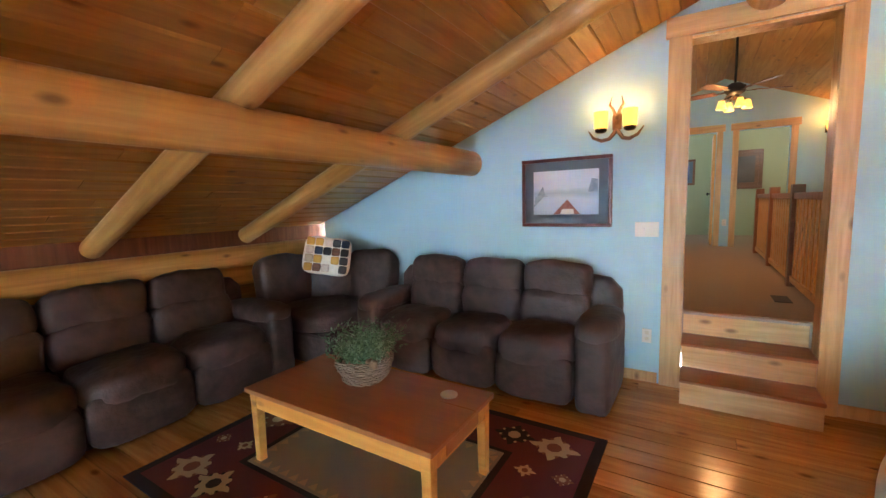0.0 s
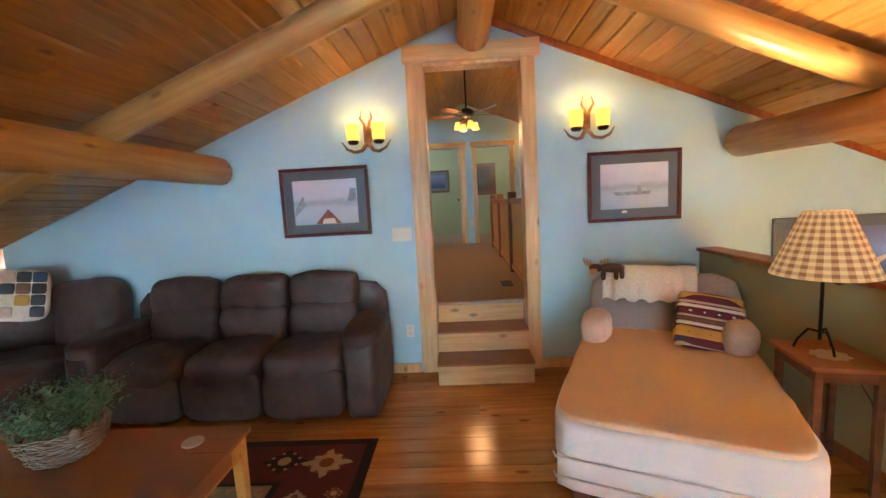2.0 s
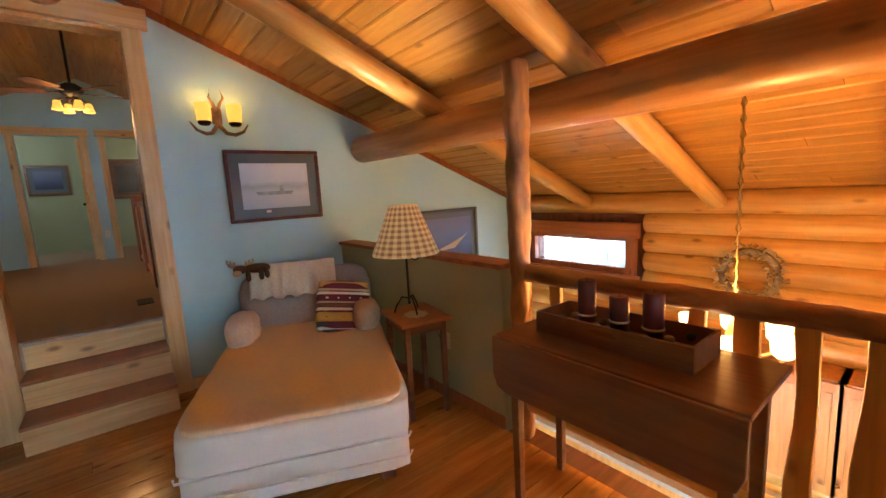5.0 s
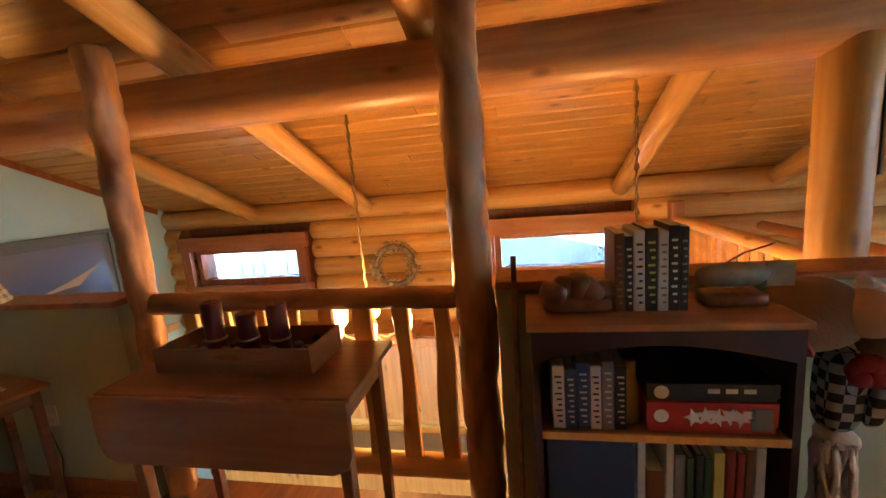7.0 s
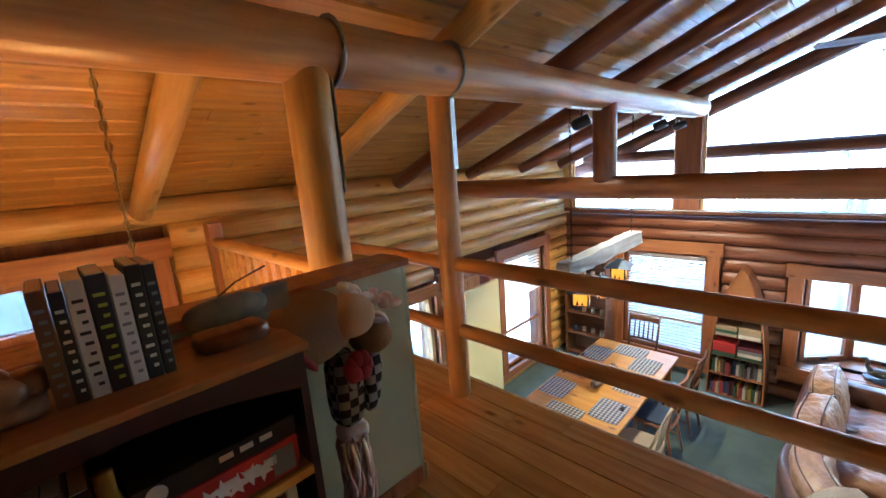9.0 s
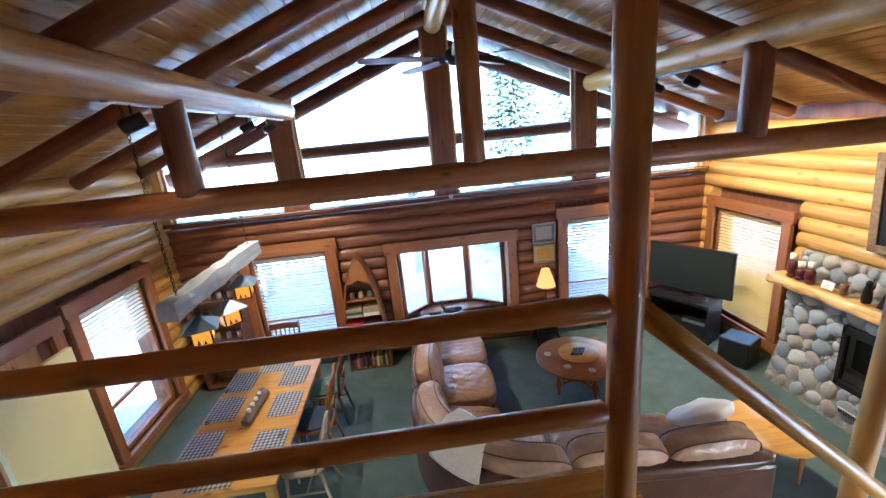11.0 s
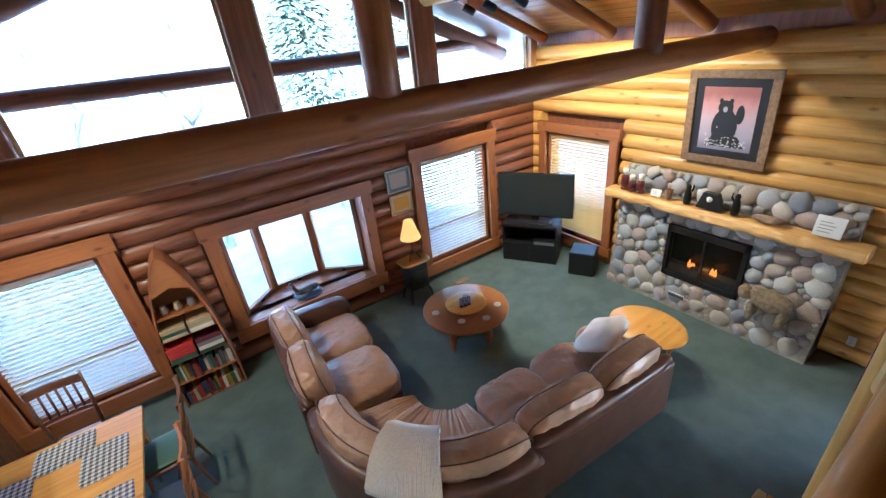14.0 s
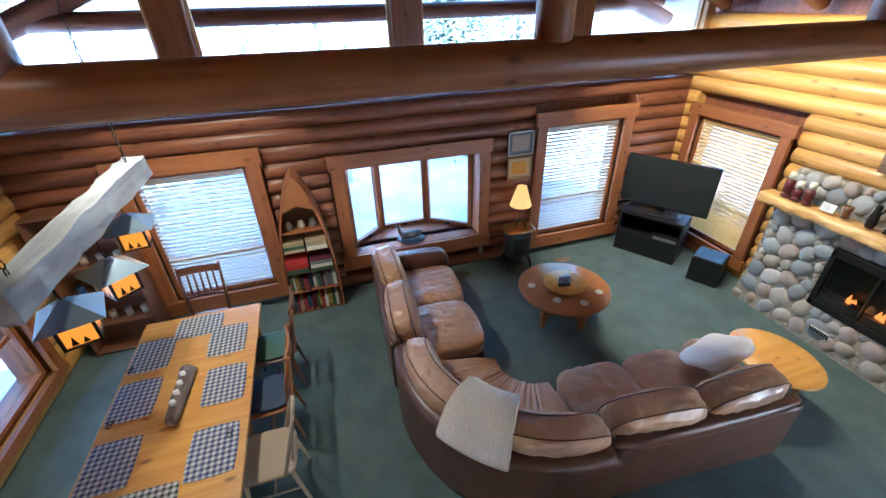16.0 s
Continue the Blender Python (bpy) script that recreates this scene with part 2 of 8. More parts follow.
def soft(w, d, h, p=5.0, n=8, lump=0.0, seed=0, pinch=0.0, m=None, bm=None, sag=0.0):
    """A stuffed, rounded block of that width, depth and height, its base at z = 0: p is how square it is."""
    out = bm or bmesh.new()
    t = bmesh.new()
    bmesh.ops.create_cube(t, size=2)
    bmesh.ops.subdivide_edges(t, edges=t.edges[:], cuts=n, use_grid_fill=True)
    for v in t.verts:
        x, y, z = v.co
        k = (abs(x) ** p + abs(y) ** p + abs(z) ** p) ** (-1 / p)
        x, y, z = x * k, y * k, z * k
        if pinch:
            r = max(abs(x), abs(y))
            z *= 1 - pinch * r ** 3
            q = 1 + 0.10 * pinch * (abs(x * y)) - 0.05 * pinch
            x, y = x * q, y * q
        if sag and z > 0:
            z -= sag * (1 - x * x) * (1 - y * y)
        c = Vector((x * w / 2, y * d / 2, (z + 1) * h / 2))
        if lump:
            s = Vector((seed * 3.1, seed * 1.7, 0))
            f = noise.noise(c * 5 + s) * 0.6 + noise.noise(c * 13 + s) * 0.3 + 0.22 * abs(noise.noise(Vector((c.x * 9, c.y * 22, c.z * 14)) + s))
            c += Vector((x, y, z)) * f * lump
        v.co = c
    if m:
        bmesh.ops.transform(t, matrix=m, verts=t.verts)
    me = bpy.data.meshes.new("tmp")
    for f in t.faces:
        f.smooth = True
    t.to_mesh(me)
    t.free()
    out.from_mesh(me)
    bpy.data.meshes.remove(me)
    return out


def lathe(profile, seg=24, bm=None, m=None):
    """A turned shape from (radius, height) pairs."""
    bm = bm or bmesh.new()
    m = m or Matrix()
    rows = []
    for r, z in profile:
        rows.append([bm.verts.new(m @ Vector((r * math.cos(2 * math.pi * s / seg), r * math.sin(2 * math.pi * s / seg), z))) for s in range(seg)])
    for a, b in zip(rows, rows[1:]):
        for s in range(seg):
            f = bm.faces.new((a[s], a[(s + 1) % seg], b[(s + 1) % seg], b[s]))
            f.smooth = True
    bm.faces.new(rows[0][::-1])
    bm.faces.new(rows[-1])
    return bm


def tube(points, r, seg=8, bm=None, closed=False):
    """A round bar along points; r may be a list."""
    bm = bm or bmesh.new()
    pts = [Vector(p) for p in points]
    rows = []
    for i, p in enumerate(pts):
        d = (pts[min(i + 1, len(pts) - 1)] - pts[max(i - 1, 0)]).normalized()
        q = d.to_track_quat("Z", "Y")
        rr = r[i] if isinstance(r, (list, tuple)) else r
        rows.append([bm.verts.new(p + q @ Vector((rr * math.cos(2 * math.pi * s / seg), rr * math.sin(2 * math.pi * s / seg), 0))) for s in range(seg)])
    for a, b in zip(rows, rows[1:]):
        for s in range(seg):
            f = bm.faces.new((a[s], a[(s + 1) % seg], b[(s + 1) % seg], b[s]))
            f.smooth = True
    bm.faces.new(rows[0][::-1])
    bm.faces.new(rows[-1])
    return bm


def prism(outline, z0, z1, bm=None, m=None):
    """A plate of an outline in x and y."""
    bm = bm or bmesh.new()
    m = m or Matrix()
    a = [bm.verts.new(m @ Vector((x, y, z0))) for x, y in outline]
    b = [bm.verts.new(m @ Vector((x, y, z1))) for x, y in outline]
    bm.faces.new(a[::-1])
    bm.faces.new(b)
    for i in range(len(a)):
        j = (i + 1) % len(a)
        bm.faces.new((a[i], a[j], b[j], b[i]))
    return bm


def rounded(w, d, r, n=5):
    """A rectangle's outline round the origin with rounded corners."""
    out = []
    for cx, cy, a0 in ((w / 2 - r, d / 2 - r, 0), (-w / 2 + r, d / 2 - r, 90), (-w / 2 + r, -d / 2 + r, 180), (w / 2 - r, -d / 2 + r, 270)):
        for i in range(n + 1):
            a = radians(a0 + 90 * i / n)
            out.append((cx + r * math.cos(a), cy + r * math.sin(a)))
    return out


def T(x, y, z, rx=0, ry=0, rz=0):
    return pose(x, y, z, rx, ry, rz)


# ---- furniture of the loft ----
def recliner_sofa(at, rz, seats, width, arms=(True, True), label=""):
    """Back towards +y, its seats facing -y; x runs along it."""
    e = empty("recliner_sofa", at, rz, label, "sofa", "dark recliner sofas")
    aw, sw = 0.24, 0.0
    x0 = -width / 2 + (aw if arms[0] else 0)
    x1 = width / 2 - (aw if arms[1] else 0)
    sw = (x1 - x0) / seats
    part("base", box(x0 + 0.02, -0.36, 0.04, x1 - 0.02, 0.42, 0.34), SOFA, e, bevel=0.03)
    for k, on in enumerate(arms):
        if on:
            xc = (-width / 2 + aw / 2) * (1 if k == 0 else -1)
            bm = soft(aw, 0.92, 0.62, p=7, lump=0.012, seed=k, m=T(xc, -0.03, 0.0))
            soft(aw + 0.04, 0.9, 0.17, p=3.2, lump=0.016, seed=k + 3, m=T(xc, -0.06, 0.49), bm=bm)
            part("armrest", bm, SOFA, e)
    bm = soft(width - 0.06, 0.16, 0.84, p=8, m=T(0, 0.42, 0.04), n=6)
    part("back_frame", bm, SOFA, e)
    for i in range(seats):
        xc = x0 + sw * (i + 0.5)
        part("seat_cushion", soft(sw - 0.01, 0.62, 0.24, p=4, lump=0.03, seed=i + 5, m=T(xc, -0.2, 0.28, 3)), SOFA, e)
        part("footrest", soft(sw - 0.015, 0.14, 0.36, p=5, lump=0.02, seed=i + 15, m=T(xc, -0.43, 0.04)), SOFA, e)
        part("back_cushion", soft(sw - 0.01, 0.24, 0.36, p=4, lump=0.03, seed=i + 25, m=T(xc, 0.20, 0.40, -10)), SOFA, e)
        part("head_cushion", soft(sw - 0.02, 0.26, 0.32, p=4.2, lump=0.03, seed=i + 35, m=T(xc, 0.27, 0.66, -8)), SOFA, e)
    return e


def four_leg_table(name, at, rz, w, d, h, top_t, leg, mat_top, mat_leg, label, category, apron=0.09, over=0.03, taper=0.8, rails=True):
    e = empty(name, at, rz, label, category)
    part("tabletop", box(-w / 2, -d / 2, h - top_t, w / 2, d / 2, h), mat_top, e, bevel=0.005)
    for sx in (-1, 1):
        for sy in (-1, 1):
            bm = bmesh.new()
            x, y = sx * (w / 2 - over - leg / 2), sy * (d / 2 - over - leg / 2)
            b = box(x - leg / 2, y - leg / 2, 0, x + leg / 2, y + leg / 2, h - top_t, bm)
            for v in b.verts:
                if v.co.z < 0.01:
                    v.co.x, v.co.y = x + (v.co.x - x) * taper, y + (v.co.y - y) * taper
            part("leg", b, mat_leg, e, bevel=0.004)
    if rails:
        for sx in (-1, 1):
            part("apron", box(sx * (w / 2 - over - 0.012) - 0.01, -d / 2 + over + leg, h - top_t - apron, sx * (w / 2 - over - 0.012) + 0.01, d / 2 - over - leg, h - top_t), mat_leg, e)
            part("apron", box(-w / 2 + over + leg, sx * (d / 2 - over - 0.012) - 0.01, h - top_t - apron, w / 2 - over - leg, sx * (d / 2 - over - 0.012) + 0.01, h - top_t), mat_leg, e)
    return e


def image_mat(name, kind):
    """A print: soft bands and blots for what the picture shows."""
    m = bpy.data.materials.new(name)
    m.use_nodes = True
    nt = m.node_tree
    b = nt.nodes["Principled BSDF"]
    b.inputs["Roughness"].default_value = 0.35
    tc, se, no, ad = (nt.nodes.new(n) for n in ("ShaderNodeTexCoord", "ShaderNodeSeparateXYZ", "ShaderNodeTexNoise", "ShaderNodeMath"))
    ra = nt.nodes.new("ShaderNodeValToRGB")
    nt.links.new(tc.outputs["Generated"], se.inputs[0])
    nt.links.new(tc.outputs["Generated"], no.inputs["Vector"])
    no.inputs["Scale"].default_value = 4
    ad.operation = "MULTIPLY_ADD"
    ad.inputs[1].default_value = 0.22
    nt.links.new(no.outputs[0], ad.inputs[0])
    nt.links.new(se.outputs[2], ad.inputs[2])
    nt.links.new(ad.outputs[0], ra.inputs[0])
    stops = {"lake": [(0.0, (0.36, 0.46, 0.56)), (0.45, (0.50, 0.58, 0.68)), (0.6, (0.38, 0.46, 0.54)), (0.72, (0.58, 0.64, 0.73)), (1.0, (0.66, 0.70, 0.79))],
             "night": [(0.0, (0.02, 0.03, 0.07)), (0.3, (0.05, 0.07, 0.16)), (0.6, (0.10, 0.13, 0.25)), (1.0, (0.16, 0.18, 0.30))],
             "dusk": [(0.0, (0.12, 0.10, 0.13)), (0.35, (0.36, 0.31, 0.35)), (0.65, (0.48, 0.33, 0.34)), (0.85, (0.52, 0.25, 0.22)), (1.0, (0.34, 0.13, 0.11))],
             "brown": [(0.0, (0.05, 0.035, 0.03)), (0.5, (0.12, 0.09, 0.07)), (1.0, (0.07, 0.05, 0.045))]}[kind]
    cr = ra.color_ramp
    cr.elements[0].position, cr.elements[0].color = stops[0][0], (*stops[0][1], 1)
    cr.elements[1].position, cr.elements[1].color = stops[-1][0], (*stops[-1][1], 1)
    for p, c in stops[1:-1]:
        cr.elements.new(p).color = (*c, 1)
    nt.links.new(ra.outputs[0], b.inputs["Base Color"])
    return m


def framed_picture(at, rz, w, h, fw, frame_mat, mat_board, print_mat, border, label, tilt=0.0, extra=(), name="framed_picture"):
    """Hangs on a wall behind it at +y; its face is -y, and at is the middle of its back."""
    e = empty(name, at, rz, label, "picture")
    if tilt:
        e.rotation_euler[0] = radians(tilt)
    for x0, x1, z0, z1 in ((-w / 2, w / 2, h / 2 - fw, h / 2), (-w / 2, w / 2, -h / 2, -h / 2 + fw), (-w / 2, -w / 2 + fw, -h / 2 + fw, h / 2 - fw), (w / 2 - fw, w / 2, -h / 2 + fw, h / 2 - fw)):
        part("frame", box(x0, -0.03, z0, x1, 0, z1), frame_mat, e, bevel=0.006)
    part("mat_board", box(-w / 2 + fw, -0.012, -h / 2 + fw, w / 2 - fw, -0.004, h / 2 - fw), mat_board, e)
    part("print", box(-w / 2 + border, -0.016, -h / 2 + border, w / 2 - border, -0.0125, h / 2 - border), print_mat, e)
    for nm, bm, mt in extra:
        part(nm, bm, mt, e)
    return e


# ---- large structure ----
HF = 0.57                       # floor of the hall beyond the three steps
DX0, DX1, DTOP = -0.04, 0.75, 2.60
# the second opening in WEST is unseen, added for the fill lamp under the loft
WEST = [(-6.97, -5.77, -1.82, -0.13), (-1.2, 2.4, -1.9, -0.35)]
SOUTH = [(2.32, 3.5, -1.8, -0.19), (-0.5, 1.27, -1.6, -0.38), (-2.72, -1.48, -1.82, -0.13)]
EAST = [(-6.45, -5.3, -1.85, -0.05), (-4.95, -4.1, ZM, -0.12), (-3.9, -2.7, -1.95, -0.2), (-1.15, -0.05, 0.48, 0.86), (1.95, 3.2, 0.48, 0.86)]
PITCH, RL = 0.19, 0.108

structure("floor", box(XL - 0.35, YS - 0.35, ZM - 0.25, XR + 0.35, YB + 6, ZM), CARPET)
wall_boxes("wall_west", LOGD, "y", XL - 0.28, 0.12, YS - 0.3, YB + 0.3, ZM, roof_z(XL) - 0.02, WEST)
wall_boxes("wall_east", LOGD, "y", XR + 0.16, 0.12, YS - 0.3, YB + 0.3, ZM, roof_z(XR) - 0.02, EAST)
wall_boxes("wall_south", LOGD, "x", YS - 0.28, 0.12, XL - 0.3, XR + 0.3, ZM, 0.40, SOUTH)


def log_wall(owner, axis, centre, lo, hi, z0, z1, holes, material, name):
    """Rows of logs, each cut where an opening with its casing interrupts it."""
    n = int(round((z1 - z0) / PITCH))
    for k in range(n):
        z = z0 + RL * 0.8 + k * PITCH
        if z > z1:
            break
        cuts = sorted((h[0] - 0.02, h[1] + 0.02) for h in holes if h[2] - 0.06 < z < h[3] + 0.06)
        a = lo
        for c0, c1 in cuts + [(hi, hi)]:
            if c0 - a > 0.12:
                p0, p1 = ((a, centre, z), (c0, centre, z)) if axis == "x" else ((centre, a, z), (centre, c0, z))
                log(name, p0, p1, RL, material, seg=14, wobble=0.025, parent=owner, seed=k * 17 + len(cuts))
            a = c1


def owner(name):
    return bpy.data.objects[name]


# ridge, purlins, rafters, the big truss
def add_logs():
    log("ridge_log", (XC, YB - 0.06, ZR - 0.21), (XC, YS + 0.02, ZR - 0.21), 0.125, LOGW, category="beam", label="peeled varnished log ridge beam under the ceiling")
    for x, r in ((-1.82, 0.115), (2.49, 0.125)):
        # the east purlin's browner wood paints in the shade on its loft face
        wd_ = LOGW if x < 0 else LOGB
        log("purlin_log", (x, YB - 0.02, 1.85), (x, YS + 0.12, 1.85), r, wd_, category="beam", label="long peeled honey-coloured log beam running under the rafters")
    for y in (3.4, 2.40, 1.18, 0.05, -1.15, -2.35, -3.5, -4.7, -5.9, -7.05):
        for sx in (-1, 1):
            xe = XL + 0.03 if sx < 0 else XR - 0.03
            # towards the gable glass the dark copy paints in the rafters' backlit shade
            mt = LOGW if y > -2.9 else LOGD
            if y == 3.4:
                continue
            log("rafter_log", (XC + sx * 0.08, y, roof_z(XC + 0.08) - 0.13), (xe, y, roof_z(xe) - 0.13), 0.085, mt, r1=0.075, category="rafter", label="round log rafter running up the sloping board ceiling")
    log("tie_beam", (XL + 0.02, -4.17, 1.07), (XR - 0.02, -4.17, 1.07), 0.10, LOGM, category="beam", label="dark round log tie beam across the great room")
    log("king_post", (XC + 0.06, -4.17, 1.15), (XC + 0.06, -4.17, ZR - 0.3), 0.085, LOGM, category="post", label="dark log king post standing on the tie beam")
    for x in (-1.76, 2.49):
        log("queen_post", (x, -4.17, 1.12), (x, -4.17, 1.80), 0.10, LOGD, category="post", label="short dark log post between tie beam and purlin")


add_logs()


def ceiling(name, sx):
    """Tongue-and-groove boards that run along y, each with a chamfered edge."""
    bm = bmesh.new()
    rnd = random.Random(sx + 5)
    xe = XR + 0.7 if sx > 0 else XL - 0.7
    c = 1 / math.hypot(1, SLOPE)
    n = int(abs(xe - XC) / (0.133 * c)) + 1
    for i in range(n):
        x0, x1 = XC + sx * i * 0.133 * c, XC + sx * min((i + 1) * 0.133 * c, abs(xe - XC))
        y = YS - 0.02 - rnd.uniform(0, 2)
        while y < YB:
            y2 = y + rnd.uniform(1.6, 3.6)
            a, b = max(y, YS - 0.02), min(y2, YB - 0.001)
            if b - a > 0.05:
                def pt(x, yy, dz):
                    return bm.verts.new((x, yy, ZR - SLOPE * abs(x - XC) + dz))
                e = 0.008 * sx
                ve = [[pt(x0 + e * 0.2, yy, 0.02), pt(x0 + e * 0.2, yy, 0.008), pt(x0 + e * 1.4, yy, 0), pt(x1 - e * 1.4, yy, 0), pt(x1 - e * 0.2, yy, 0.008), pt(x1 - e * 0.2, yy, 0.02)] for yy in (a + 0.0015, b - 0.0015)]
                for j in range(6):
                    k = (j + 1) % 6
                    bm.faces.new((ve[0][j], ve[0][k], ve[1][k], ve[1][j]))
                bm.faces.new(ve[0][::-1]), bm.faces.new(ve[1])
            y = y2
    bmesh.ops.recalc_face_normals(bm, faces=bm.faces)
    structure(name, bm, CEIL)
    bm = bmesh.new()
    vs = [bm.verts.new(v) for v in ((XC, YS - 1.3, ZR + 0.02), (xe, YS - 1.3, roof_z(xe) + 0.02), (xe, YB + 0.3, roof_z(xe) + 0.02), (XC, YB + 0.3, ZR + 0.02))]
    ws = [bm.verts.new(v.co + Vector((0, 0, 0.15))) for v in vs]
    bm.faces.new(vs), bm.faces.new(ws[::-1])
    for i in range(4):
        bm.faces.new((vs[i], ws[i], ws[(i + 1) % 4], vs[(i + 1) % 4]))
    bmesh.ops.recalc_face_normals(bm, faces=bm.faces)
    structure("roof", bm, DARKW)


ceiling("ceiling", -1)
ceiling("ceiling", 1)

# the loft: floor with plank rows laid last, north wall, half walls
structure("floor_loft", box(XL - 0.1, -1.36, -0.25, 2.36, YB, -0.022), DARKW)
structure("floor_loft", box(XE - 0.1, -2.40, -0.25, XR - 0.02, -1.36, -0.022), DARKW)
structure("trim", box(XE - 0.1, -2.425, -0.24, XR - 0.02, -2.40, -0.001), TRIM, bevel=0.004)


def north_wall():
    bm = bmesh.new()
    xs = [XL - 0.1, DX0 - 0.02, XC, DX1 + 0.02, XR + 0.2]
    for a, b in zip(xs, xs[1:]):
        inside = a >= DX0 - 0.03 and b <= DX1 + 0.03
        for y0, y1 in ((YB, YB + 0.14),):
            za = DTOP + 0.02 if inside else ZM
            v = [bm.verts.new(p) for p in ((a, y0, za), (b, y0, za), (b, y0, roof_z(b) + 0.01), (a, y0, roof_z(a) + 0.01))]
            w = [bm.verts.new((p.co.x, y1, p.co.z)) for p in v]
            bm.faces.new(v), bm.faces.new(w[::-1])
            for i in range(4):
                bm.faces.new((v[i], w[i], w[(i + 1) % 4], v[(i + 1) % 4]))
            if inside:
                box(a, y0, -0.1, b, y1, 0.0, bm)
    bmesh.ops.recalc_face_normals(bm, faces=bm.faces)
    w = structure("wall_north", bm, BLUE)
    w["label"] = "pale blue painted gable wall with an open doorway"


north_wall()
# sloping trim where wall and ceiling meet
for sx in (-1, 1):
    xe = XL if sx < 0 else XR - 0.02
    bm = bmesh.new()
    L = math.hypot(xe - XC, roof_z(xe) - ZR)
    box(0, YB - 0.018, -0.055, L, YB - 0.001, -0.002, bm, )
    ang = math.atan2(roof_z(xe) - ZR, xe - XC)
    bmesh.ops.transform(bm, matrix=Matrix.Translation((XC, 0, ZR)) @ Matrix.Rotation(-ang, 4, "Y") @ (Matrix() if sx > 0 else Matrix.Scale(1, 4)), verts=bm.verts)
    structure("trim", bm, TRIMO)
for x0, x1 in ((XL + 0.02, -0.2), (0.87, 2.2), (2.35, XR - 0.05)):
    structure("baseboard", box(x0, YB - 0.016, 0.0, x1, YB - 0.001, 0.085), TRIM, bevel=0.003)

SH, SX = 1.0, 2.2
for y0, y1, top in ((1.5, YB - 0.001, 1.0), (-1.60, -0.20, 1.03)):
    w = structure("half_wall", box(SX, y0, -0.02, SX + 0.12, y1, top - 0.03), SAGE)
    structure("trim", box(SX - 0.03, y0 - 0.02, top - 0.03, SX + 0.15, y1, top), TRIMO, bevel=0.006)
    structure("baseboard", box(SX - 0.014, y0, 0.0, SX - 0.001, y1, 0.08), TRIMO, bevel=0.003)
structure("half_wall", box(SX, -1.62, -0.02, SX + 0.12, -1.602, 1.0), SAGE)
structure("baseboard", box(SX - 0.014, -1.634, 0.0, SX + 0.134, -1.621, 0.08), TRIM, bevel=0.003)


def posts_and_rails():
    log("newel_post", (2.27, 1.42, -0.022), (2.27, 1.42, roof_z(2.27) - 0.17), 0.062, LOGP, wobble=0.07, rings=90, seg=24, rough=0.22, category="post", label="rough hand-peeled knotty log post at the loft railing")
    log("newel_post", (2.27, -0.11, -0.022), (2.27, -0.11, roof_z(2.27) - 0.1), 0.075, LOGP, wobble=0.05, rings=90, seg=24, rough=0.20, category="post", label="rough hand-peeled knotty log post at the loft railing")
    log("column_log", (2.48, -1.45, -0.022), (2.48, -1.45, 1.78), 0.09, LOGW, wobble=0.01, category="post", label="thick smooth log column carrying the long beam")
    log("rail_post", (XD, YD, -0.03), (XD, YD, 1.78), 0.066, LOGB, wobble=0.02, category="post", label="slim log post of the loft railing with a steel strap")
    log("stair_post", (XE, YD, ZM), (XE, YD, ZR - 0.3), 0.056, LOGB, wobble=0.015, category="post", label="tall smooth log post at the head of the stairs")
    for z in (0.82, 0.42):
        log("rail", (XE + 0.06, YD, z), (XD - 0.05, YD, z), 0.042, LOGB, wobble=0.03, category="railing", label="round log rail along the edge of the loft")
        log("rail", (XD + 0.05, YD, z), (XR - 0.05, YD, z), 0.042, LOGB, wobble=0.03, category="railing", label="round log rail along the edge of the loft")
    # picket railing between the rough posts
    rail = empty("picket_railing", (2.27, 0.65, 0), 0, "log picket railing with a rough split top rail", "railing")
    log("top_rail", (0, -0.70, 0.955), (0, 0.72, 0.955), 0.048, LOGP, wobble=0.12, rings=50, rough=0.22, parent=rail, label="rough split log top rail")
    log("bottom_rail", (0, -0.70, 0.20), (0, 0.72, 0.20), 0.05, LOGW, wobble=0.12, parent=rail)
    for i in range(8):
        y = -0.62 + i * 0.165
        bm = prism([(-0.014, -0.036), (0.014, -0.036), (0.014, 0.036), (-0.014, 0.036)], 0, 0.72)
        bmesh.ops.subdivide_edges(bm, edges=[e for e in bm.edges if abs(e.verts[0].co.z - e.verts[1].co.z) > 0.1], cuts=5)
        for v in bm.verts:
            v.co.y *= 1 + 0.35 * math.sin(v.co.z * 6 + i * 2.1) * 0.5
            v.co.y += 0.006 * math.sin(v.co.z * 9 + i)
        ob = part("picket", bm, LOGW, rail, bevel=0.006)
        ob.location = (0, y, 0.22)
    # walkway railing towards the east wall
    wr = empty("walkway_railing", (4.38, -1.55, 0), 0, "pine picket railing of the walkway meeting the log wall", "railing")
    part("newel", box(-0.05, -0.05, 0, 0.05, 0.05, 1.08), TRIMO, wr, bevel=0.008)
    log("handrail", (-1.95, 0, 0.93), (-0.05, 0, 0.93), 0.04, LOGW, parent=wr, wobble=0.05)
    part("bottom_rail", box(-1.95, -0.03, 0.08, -0.05, 0.03, 0.13), TRIMO, wr)
    for i in range(14):
        part("picket", box(-1.9 + i * 0.135, -0.012, 0.13, -1.83 + i * 0.135, 0.012, 0.9), PINEY, wr)
    # stairs down along the edge
    st = empty("staircase", (XE - 0.1, -2.2, ZM), 0, "pine staircase with log handrail going down to the great room", "stairs")
    n = 11
    rise, going = -ZM / n, 0.235
    for i in range(n - 1):
        z = -ZM - rise * (i + 1)
        part("tread", box(-going * (i + 1) - 0.02, 0.03, z - 0.045, -going * i, 0.9, z), PINEY, st, bevel=0.006)
